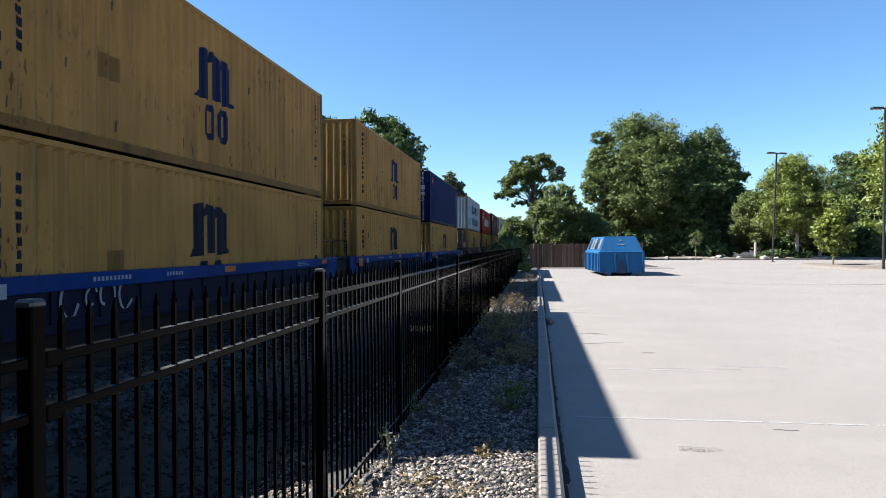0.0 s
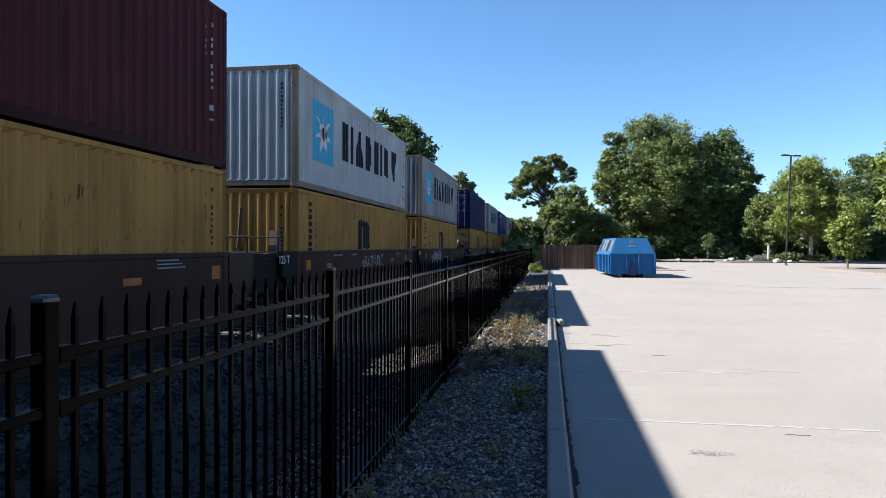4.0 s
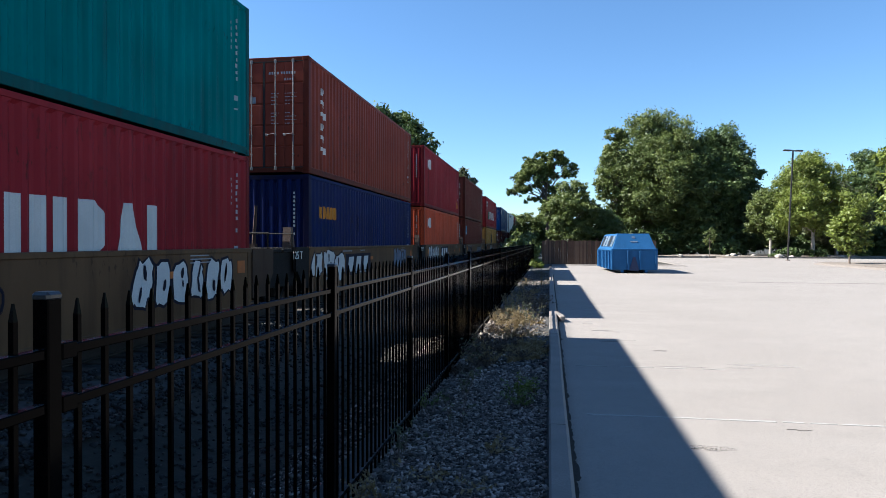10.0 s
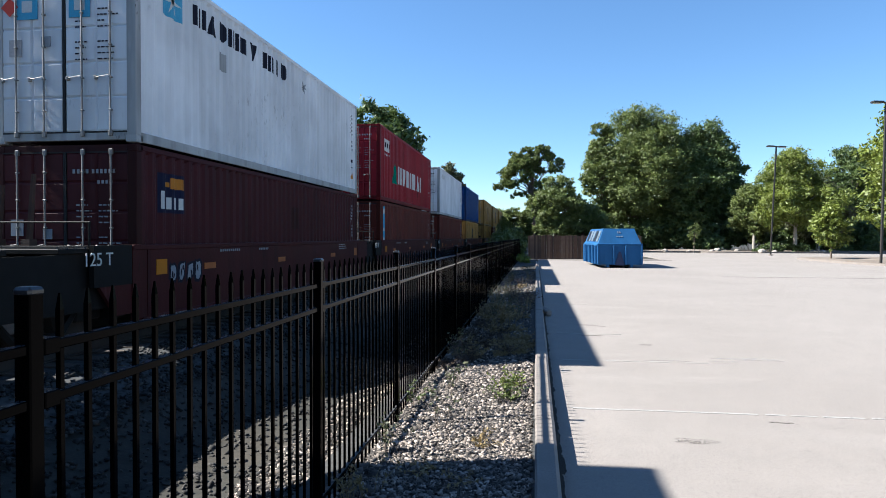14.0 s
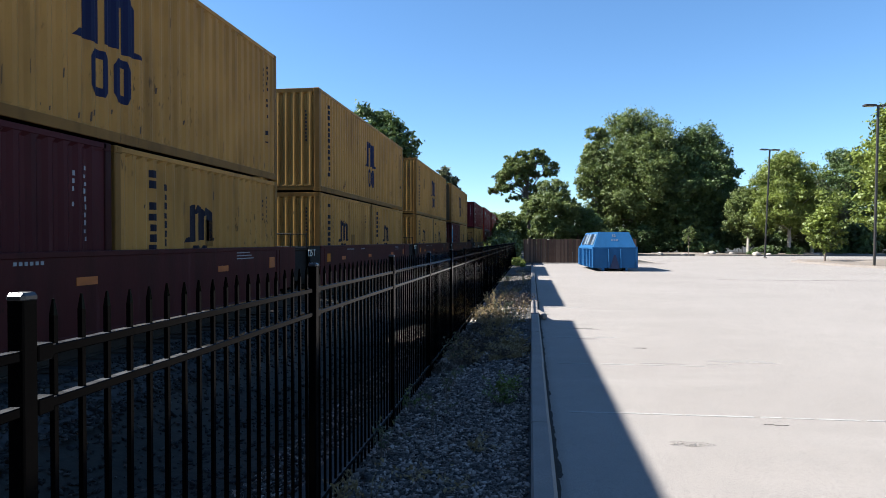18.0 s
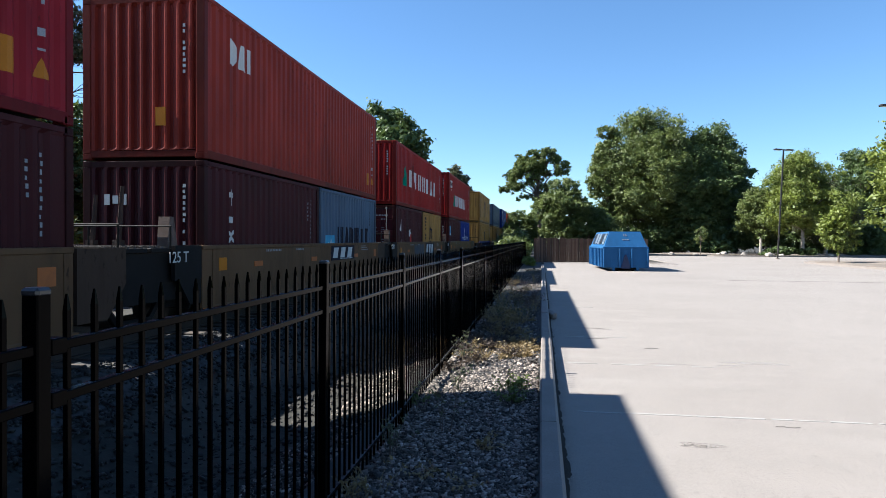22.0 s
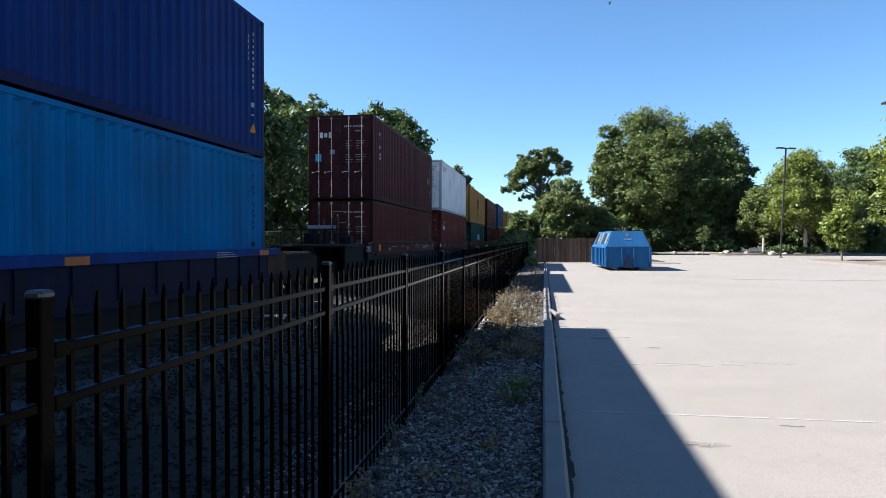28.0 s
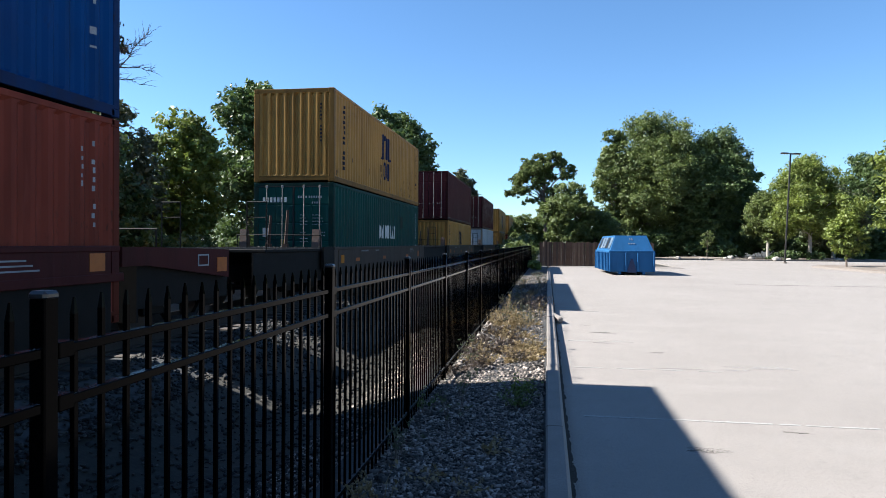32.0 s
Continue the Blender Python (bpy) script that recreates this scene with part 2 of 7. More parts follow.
def text_mesh(body, size):
    cu = bpy.data.curves.new("writing", "FONT")
    cu.body, cu.size, cu.extrude, cu.align_x = body, size, 0.003, "CENTER"
    ob = new("writing", cu)
    bpy.context.view_layer.update()
    mesh = bpy.data.meshes.new_from_object(ob.evaluated_get(bpy.context.evaluated_depsgraph_get()))
    bpy.data.objects.remove(ob)
    return mesh


# ---------- ground, lot, kerb, track ----------
def soil(name, a, b, c, scale, bump=0.5, vor=0.0):
    m, n, l, p = nodes_of(name)
    big, small = tex_noise(n, l, 0.35, 5), tex_noise(n, l, scale, 6)
    col = mix(n, l, ramp(n, l, small, 0.35, 0.65), a, b)
    col = mix(n, l, ramp(n, l, big, 0.45, 0.7), col, c)
    if vor:
        tc, v = n.new("ShaderNodeTexCoord"), n.new("ShaderNodeTexVoronoi")
        v.inputs["Scale"].default_value = vor
        l.new(tc.outputs["Object"], v.inputs["Vector"])
        col = mix(n, l, 0.75, col, mix(n, l, ramp(n, l, v.outputs["Distance"], 0.1, 0.6), col, (0.05, 0.05, 0.05)))
        bumped(n, l, p, v.outputs["Distance"], -0.8 * bump, 0.03)
    else:
        bumped(n, l, p, small, bump, 0.03)
    l.new(col, p.inputs["Base Color"])
    p.inputs["Roughness"].default_value = 0.95
    return m


GRASS = soil("dry_grass_and_soil", (0.024, 0.021, 0.015), (0.013, 0.013, 0.009), (0.042, 0.034, 0.024), 9.0)
GRAVEL = soil("grey_gravel_bed", (0.030, 0.026, 0.021), (0.014, 0.012, 0.010), (0.038, 0.032, 0.027), 25.0, 0.8, 16.0)
# near-black: the shade beside the train is put into this colour
BALLAST = soil("shade_toned_ballast", (0.008, 0.007, 0.006), (0.004, 0.0035, 0.003), (0.006, 0.005, 0.004), 20.0, 1.0, 13.0)
MULCH = soil("dusty_brown_mulch", (0.170, 0.138, 0.110), (0.105, 0.082, 0.063), (0.205, 0.172, 0.143), 5.0)


def lot_material():
    m, n, l, p = nodes_of("weathered_pale_asphalt")
    grit, mid, big = tex_noise(n, l, 48.0, 4, rough=0.8), tex_noise(n, l, 2.2, 6, rough=0.7), tex_noise(n, l, 0.22, 5)
    peb = tex_noise(n, l, 130.0, 2, rough=0.6)
    streak = tex_noise(n, l, 0.9, 5, stretch=(0.25, 1, 1))
    base = mix(n, l, ramp(n, l, big, 0.32, 0.68), (0.186, 0.161, 0.141), (0.231, 0.203, 0.180))
    base = mix(n, l, mix(n, l, 0.7, (0, 0, 0), ramp(n, l, mid, 0.42, 0.72)), base, (0.177, 0.155, 0.138))
    base = mix(n, l, mix(n, l, 0.6, (0, 0, 0), ramp(n, l, streak, 0.56, 0.75)), base, (0.254, 0.228, 0.204))
    base = mix(n, l, mix(n, l, 0.85, (0, 0, 0), ramp(n, l, grit, 0.52, 0.63)), base, (0.101, 0.087, 0.077))
    base = mix(n, l, mix(n, l, 0.75, (0, 0, 0), ramp(n, l, peb, 0.53, 0.64)), base, (0.331, 0.302, 0.275))
    pit = tex_noise(n, l, 17.0, 3, rough=0.75)
    base = mix(n, l, mix(n, l, 0.55, (0, 0, 0), ramp(n, l, pit, 0.60, 0.68)), base, (0.118, 0.102, 0.090))
    l.new(base, p.inputs["Base Color"])
    p.inputs["Roughness"].default_value = 0.92
    bumped(n, l, p, grit, 0.6, 0.008)
    return m


LOT = lot_material()
CONCRETE = plain("weathered_concrete", (0.195, 0.168, 0.147), 0.9, 0, 0.18, 3, 0.25, 60)
STAIN = plain("oil_stained_asphalt", (0.105, 0.093, 0.083), 0.9, 0, 0.3, 6, 0.2)


def speckled(material, scale, a, b):
    """Lets the ground show through between specks, as a worn stain does."""
    n, l = material.node_tree.nodes, material.node_tree.links
    clear, both = n.new("ShaderNodeBsdfTransparent"), n.new("ShaderNodeMixShader")
    l.new(ramp(n, l, tex_noise(n, l, scale, 6, rough=0.75), a, b), both.inputs[0])
    l.new(clear.outputs[0], both.inputs[1])
    l.new(n["Principled BSDF"].outputs[0], both.inputs[2])
    l.new(both.outputs[0], n["Material Output"].inputs["Surface"])


speckled(STAIN, 40.0, 0.30, 0.55)
DRYSTAIN = plain("dry_stained_asphalt", (0.150, 0.130, 0.113), 0.9, 0, 0.3, 6, 0.2)
speckled(DRYSTAIN, 34.0, 0.46, 0.72)
LINEPAINT = plain("faded_white_line_paint", (0.310, 0.295, 0.273), 0.85, 0, 0.1, 9, 0.1)
SCUFF = plain("pale_scuffed_asphalt", (0.36, 0.335, 0.305), 0.85, 0, 0.1, 9, 0.1)
speckled(LINEPAINT, 30.0, 0.3, 0.46)
speckled(SCUFF, 14.0, 0.4, 0.7)


def ground_height(x, y):
    """The ground falls from the kerb; the dip beyond the fence is added for shade."""
    if x > 0.0:
        return -0.06
    if x > -1.5:
        return -0.02 + x / 1.5 * 0.13
    if x > -2.9:
        return -0.15 + (x + 1.5) / 1.4 * 0.42
    if x > -3.7:
        return -0.57
    if x > -4.7:
        return -0.57 + (-3.7 - x) * 0.42
    return -0.15


def build_ground():
    xs = [-2500, -600, -120, -40, -20, -12, -8, -5, -4.7, -4.2, -3.7, -2.9, -2.2, -1.5, -1.2, -0.9, -0.6, -0.3, -0.02, 0.02, 6, 30, 70, 200, 700, 2500]
    ys = [-2500, -900, -200, -60, -20, -5, 0, 3, 6, 10, 15, 22, 30, 40, 60, 90, 140, 250, 500, 1000, 2500]
    bm = bmesh.new()
    grid = [[bm.verts.new((x, y, ground_height(x, y) + (0.02 * noise.noise((x * 2, y * 2, 0)) if -12 < x < 0 else 0))) for y in ys] for x in xs]
    for i in range(len(xs) - 1):
        for j in range(len(ys) - 1):
            bm.faces.new((grid[i][j], grid[i + 1][j], grid[i + 1][j + 1], grid[i][j + 1]))
    ob = link_mesh("ground", bm_mesh(bm, "ground", True), GRASS)
    tagged(ob, "dry grass and soil ground beyond the parking lot", "ground", kind="structure")
    # gravel strip beside the kerb
    bm = bmesh.new()
    xs = [-1.9, -1.7, -1.5, -1.1, -0.75, -0.4, -0.1, 0.0]
    ys = [-12 + 1.0 * k for k in range(60)] + [60, 90, 150, 300]
    grid = [[bm.verts.new((x, y, ground_height(x, y) + 0.045 + 0.025 * noise.noise((x * 1.7, y * 1.7, 3)))) for y in ys] for x in xs]
    for i in range(len(xs) - 1):
        for j in range(len(ys) - 1):
            bm.faces.new((grid[i][j], grid[i + 1][j], grid[i + 1][j + 1], grid[i][j + 1]))
    tagged(link_mesh("gravel_bed", bm_mesh(bm, "gravel_bed", True), GRAVEL), "grey gravel bed between kerb and black fence", "gravel", kind="structure")


LOT_X0 = 0.19


def build_lot():
    bm = bmesh.new()
    box(bm, LOT_X0, 150, -60, 52.3, -0.3, 0.0)
    box(bm, 10.5, 150, 52.3, 81.5, -0.3, 0.0)
    tagged(link_mesh("pavement", bm_mesh(bm), LOT), "sunlit pale weathered asphalt parking lot", "parking lot", kind="structure")
    bm = bmesh.new()
    box(bm, LOT_X0, 10.5, 52.3, 55.0, -0.3, 0.03)
    tagged(link_mesh("apron", bm_mesh(bm), CONCRETE), "pale concrete apron below the board fence", "pavement", kind="structure")
    # stall lines, worn through more and more away from the kerb
    for y, x1 in ((7.03, 6.2), (9.8, 2.5), (12.5, 1.6), (4.27, 6.0), (18.0, 1.4)):
        bm = bmesh.new()
        x = 0.40
        while x < x1:
            worn = x / 6.0
            w = random.uniform(0.12, 0.6) * (1 - 0.6 * worn)
            h, c = random.uniform(0.014, 0.026) * (1 - 0.45 * worn), random.uniform(-0.008, 0.008) + 0.03 * x / 2.7
            box(bm, x, min(x + w, x1), y + c - h, y + c + h, 0.0, 0.004)
            x += w + random.uniform(0.0, 0.05 + 0.06 * worn) * (1 if y < 8 else 4)
        tagged(link_mesh("stall_line", bm_mesh(bm), LINEPAINT), "worn white stall line painted on the asphalt", "road marking", "stall lines", "structure")
    for k, (x, y, w, d) in enumerate(((3.25, 10.25, 1.5, 0.26), (2.75, 10.0, 0.5, 0.1), (1.3, 13.6, 0.4, 0.05), (0.85, 14.9, 0.35, 0.05), (1.95, 9.95, 0.9, 0.05))):
        bm = blotch(w, d, k)
        tagged(link_mesh("scuff_mark", bm_mesh(bm), SCUFF, m=pose(x, y, 0.0)), "pale scuffed patch on the asphalt", "scuff", "scuffs", "structure")
    for k, (x, y, w, d) in enumerate(((1.86, 11.36, 0.26, 0.12), (1.1, 13.75, 0.7, 0.06), (1.05, 12.3, 0.5, 0.06))):
        bm = blotch(w, d, k + 11)
        tagged(link_mesh("oil_stain", bm_mesh(bm), STAIN, m=pose(x, y, 0.0)), "dark oil stain on the asphalt", "stain", "stains", "structure")
    for k, (x, y, w, d) in enumerate(((1.42, 6.05, 0.5, 0.2), (1.36, 6.0, 0.26, 0.12), (2.9, 5.3, 0.3, 0.08))):
        bm = blotch(w, d, k + 9)
        tagged(link_mesh("dust_stain", bm_mesh(bm), DRYSTAIN, m=pose(x, y, 0.001 * k)), "faint dry stain on the asphalt", "stain", "stains", "structure")
    seam = bmesh.new()
    for k in range(34):
        x = 8.6 + 0.25 * k
        box(seam, x, x + 0.25, 31.7 + 0.05 * math.sin(k * 0.9) - 0.004 * k, 31.77 + 0.05 * math.sin(k * 0.9) - 0.004 * k + 0.02 * (k % 3), 0.0, 0.004)
    tagged(link_mesh("seam", bm_mesh(seam), STAIN), "long dark seam across the asphalt", "seam", kind="structure")
    crack = bmesh.new()
    for k in range(5):
        x, y = 2.3 + 0.045 * k, 6.78 + 0.012 * math.sin(k * 1.9) - 0.004 * k
        box(crack, x, x + 0.047, y, y + 0.012, 0.0, 0.004)
    tagged(link_mesh("crack", bm_mesh(crack), STAIN), "short dark crack in the asphalt", "crack", kind="structure")


def blotch(w, d, seed):
    bm = bmesh.new()
    n = 28
    ring = []
    for k in range(n):
        a = 2 * math.pi * k / n
        r = 0.7 + 0.45 * noise.noise((math.cos(a) * 1.6, math.sin(a) * 1.6, seed * 7.1))
        ring.append((w / 2 * r * math.cos(a), d / 2 * r * math.sin(a)))
    low = [bm.verts.new((x, y, -0.01)) for x, y in ring]
    top = [bm.verts.new((x * 0.98, y * 0.98, 0.004)) for x, y in ring]
    bm.faces.new(top)
    for k in range(n):
        bm.faces.new((low[k], low[(k + 1) % n], top[(k + 1) % n], top[k]))
    return bm


def build_kerb():
    kerb = thing("kerb", "long grey concrete kerb between gravel and lot", "kerb", kind="structure")
    bm = bmesh.new()
    prof = [(0.0, -0.3), (0.0, 0.147), (0.018, 0.165), (0.15, 0.165), (0.176, 0.145), (0.192, -0.3)]
    a = [bm.verts.new((x, 0, z)) for x, z in prof]
    b = [bm.verts.new((x, 2.99, z)) for x, z in prof]
    for i in range(len(prof)):
        bm.faces.new((a[i], a[(i + 1) % 6], b[(i + 1) % 6], b[i]))
    bm.faces.new(a)
    bm.faces.new(list(reversed(b)))
    mesh = bm_mesh(bm)
    for k in range(18):
        link_mesh("kerb_stone", mesh, CONCRETE, kerb, m=pose(0.003 * math.sin(k * 2.3), -9 + 3 * k, 0.004 * math.sin(k * 1.7)))


def build_kerb_break():
    """A broken piece of kerb, pushed out over the gutter."""
    bm = boxes((-0.06, 0.06, -0.34, 0.34, 0.0, 0.13), bevel=0.025)
    for v in bm.verts:
        v.co += Vector((0.02, 0.03, 0.012)) * noise.noise(v.co * 9)
    ob = link_mesh("kerb_fragment", bm_mesh(bm), CONCRETE, m=pose(0.235, 15.35, 0.035, 3, -6, 13))
    tagged(ob, "broken piece of concrete kerb lying in the gutter", "kerb piece")


def build_gutter_band():
    """Dark grit and leaf litter along the kerb's foot, with the kerb's shade painted in."""
    rng = random.Random(31)
    dirt = plain("gutter_grit_and_shade", (0.018, 0.015, 0.012), 0.95, 0, 0.4, 30, 0.5, 120)
    ob = thing("gutter_dirt", "dark band of grit and painted shade along the kerb", "dirt", kind="stuff")
    bm = bmesh.new()
    y = 1.5
    while y < 36:
        d = rng.uniform(0.03, 0.3) * (1 + y / 12)
        w = rng.uniform(0.035, 0.055) * (1.5 if rng.random() < 0.12 else 1)
        n = 10
        ring = [bm.verts.new((0.186 + w * (0.7 + 0.3 * math.sin(math.pi * k / n)) * rng.uniform(0.75, 1.0), y + d * k / n, 0.005)) for k in range(n + 1)]
        foot = [bm.verts.new((0.18, y + d * k / n, 0.006)) for k in range(n + 1)]
        for k in range(n):
            bm.faces.new((foot[k], ring[k], ring[k + 1], foot[k + 1]))
        y += d
    tagged(part("litter", bm, dirt, ob), kind="stuff")


build_kerb_break()
build_gutter_band()
TRACK_X, RAIL_Z = -7.29, 0.30
RAILRUST = plain("dark_rusty_rail", (0.022, 0.014, 0.010), 0.8, 0, 0.35, 4, 0.2)


def build_track():
    bm = bmesh.new()
    prof = [(-2.7, -0.3), (-1.7, RAIL_Z - 0.2), (1.7, RAIL_Z - 0.2), (2.7, -0.3)]
    ys = [-900] + [-20 + 2 * k for k in range(60)] + [150, 300, 1200]
    rows = [[bm.verts.new((TRACK_X + x + 0.12 * noise.noise((y * 0.7, x, 5)), y, z + 0.03 * noise.noise((y, x, 0)))) for x, z in prof] for y in ys]
    for r, s in zip(rows, rows[1:]):
        for i in range(3):
            bm.faces.new((r[i], r[i + 1], s[i + 1], s[i]))
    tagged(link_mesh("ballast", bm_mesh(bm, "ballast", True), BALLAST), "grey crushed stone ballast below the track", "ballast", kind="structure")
    for sx in (-1, 1):
        bm = bmesh.new()
        x = TRACK_X + sx * 0.755
        box(bm, x - 0.036, x + 0.036, -900, 1200, RAIL_Z - 0.04, RAIL_Z)
        box(bm, x - 0.009, x + 0.009, -900, 1200, RAIL_Z - 0.15, RAIL_Z - 0.04)
        box(bm, x - 0.07, x + 0.07, -900, 1200, RAIL_Z - 0.17, RAIL_Z - 0.15)
        tagged(link_mesh("rail", bm_mesh(bm), RAILRUST), "long steel rail with a rusty web", "rail", "rails", "structure")
    tie_mesh = bm_mesh(boxes((-1.3, 1.3, -0.115, 0.115, RAIL_Z - 0.36, RAIL_Z - 0.172), bevel=0.012))
    wood = plain("creosoted_timber", (0.06, 0.045, 0.035), 0.9, 0, 0.3, 4, 0.4, 40)
    ties = thing("railway_ties", "dark creosoted timber ties in ballast", "railway ties", kind="structure")
    for k in range(110):
        link_mesh("tie", tie_mesh, wood, ties, m=pose(TRACK_X + random.uniform(-0.03, 0.03), 2 + 0.52 * k, 0, 0, 0, random.uniform(-0.6, 0.6)))


build_ground()
build_lot()
build_kerb()
build_track()


# ---------- stones ----------
def stones(name, label, count, place, size, material, seed):
    """Many small crushed stones in one mesh: each an uneven, knocked-about block."""
    rng = np.random.default_rng(seed)
    base = np.array([(x, y, z) for z in (-1, 1) for y in (-1, 1) for x in (-1, 1)]) * 0.62
    quad = np.array([(0, 2, 3, 1), (4, 5, 7, 6), (0, 1, 5, 4), (1, 3, 7, 5), (3, 2, 6, 7), (2, 0, 4, 6)])
    tri = np.concatenate([quad[:, (0, 1, 2)], quad[:, (0, 2, 3)]])
    c = place(rng, count)
    s = size[0] + (size[1] - size[0]) * rng.random(count) ** 2
    v = base[None] * (1 + rng.uniform(-0.55, 0.3, (count, 8, 1))) + rng.uniform(-0.22, 0.22, (count, 8, 3))
    v = v * s[:, None, None] * rng.uniform(0.6, 1.4, (count, 1, 3)) * np.array((1, 1, 0.66))
    e = rng.uniform(-0.7, 0.7, count)
    ca, sa = np.cos(e)[:, None], np.sin(e)[:, None]
    v = np.stack([v[..., 0], v[..., 1] * ca - v[..., 2] * sa, v[..., 1] * sa + v[..., 2] * ca], -1)
    a = rng.uniform(0, 6.283, count)
    ca, sa = np.cos(a)[:, None], np.sin(a)[:, None]
    v = np.stack([v[..., 0] * ca - v[..., 1] * sa, v[..., 0] * sa + v[..., 1] * ca, v[..., 2]], -1) + c[:, None]
    ob = fast_mesh(name, v.reshape(-1, 3), (tri[None] + 8 * np.arange(count)[:, None, None]).reshape(-1, 3), material)
    return tagged(ob, label, "stones", kind="stuff")


def fast_mesh(name, verts, faces, material, parent=None):
    mesh = bpy.data.meshes.new(name)
    n, k = faces.shape
    mesh.vertices.add(len(verts))
    mesh.vertices.foreach_set("co", np.ascontiguousarray(verts, dtype=np.float32).ravel())
    mesh.loops.add(n * k)
    mesh.loops.foreach_set("vertex_index", np.ascontiguousarray(faces, dtype=np.int32).ravel())
    mesh.polygons.add(n)
    mesh.polygons.foreach_set("loop_start", np.arange(0, n * k, k, dtype=np.int32))
    mesh.update(calc_edges=True)
    return link_mesh(name, mesh, material, parent)


def island_material(name, a, b, rough=0.85):
    m, n, l, p = nodes_of(name)
    g = n.new("ShaderNodeNewGeometry")
    grain = tex_noise(n, l, 60, 3)
    pw = n.new("ShaderNodeMath")
    pw.operation = "POWER"
    pw.inputs[1].default_value = 2.5
    l.new(g.outputs["Random Per Island"], pw.inputs[0])
    c = mix(n, l, pw.outputs[0], a, b)
    c = mix(n, l, ramp(n, l, grain, 0.45, 0.8), c, shade(b, 0.25))
    l.new(c, p.inputs["Base Color"])
    p.inputs["Roughness"].default_value = rough
    return m


STONE = island_material("mixed_crushed_stone", (0.008, 0.007, 0.006), (0.48, 0.40, 0.335))
# pale stone darkened, with the trackside shade in its colour
TRACKSTONE = island_material("shade_toned_stone", (0.0025, 0.0022, 0.002), (0.055, 0.048, 0.041))


def strip_place(x0, x1, y0, y1):
    def place(rng, n):
        x, y = rng.uniform(x0, x1, n), y0 + (y1 - y0) * rng.random(n) ** 1.5
        z = np.array([ground_height(q, 0) for q in x]) + np.where(x > -1.5, 0.05, 0.01)
        return np.stack([x, y, z], -1)
    return place


stones("gravel_stones", "pale crushed gravel stones beside the kerb", 46000, strip_place(-1.55, -0.03, 1.9, 9.3), (0.008, 0.032), STONE, 1)
stones("gravel_stones", "pale crushed gravel stones behind the viewpoint", 5000, strip_place(-1.55, -0.03, -9, 2.0), (0.014, 0.043), STONE, 12)
stones("gravel_stones", "pale gravel stones spilling below the fence", 14000, strip_place(-2.75, -1.5, 2.2, 22), (0.01, 0.036), STONE, 21)
stones("edge_stones", "larger pale stones along the fence's foot", 420, strip_place(-1.5, -1.12, 2.2, 16), (0.035, 0.075), STONE, 8)
stones("gravel_stones", "pale crushed gravel stones along the strip", 8000, strip_place(-1.6, -0.03, 9.2, 38), (0.013, 0.042), STONE, 2)
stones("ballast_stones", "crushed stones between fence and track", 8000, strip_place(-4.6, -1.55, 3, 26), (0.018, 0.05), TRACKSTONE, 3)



def shoulder_place(rng, n):
    x, y = rng.uniform(-6.0, -4.55, n), 3 + 27 * rng.random(n) ** 1.4
    z = np.clip(-0.3 + (-4.59 - x) * 0.4, -0.15, RAIL_Z - 0.2) + 0.02
    return np.stack([x, y, z], -1)


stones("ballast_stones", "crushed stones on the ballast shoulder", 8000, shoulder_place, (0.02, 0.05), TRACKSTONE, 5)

# ---------- black fence ----------
FENCE_X, POST_Y0, SPAN, FENCE_TOP, FENCE_BASE = -1.416, 1.64, 2.44, 1.687, -0.09


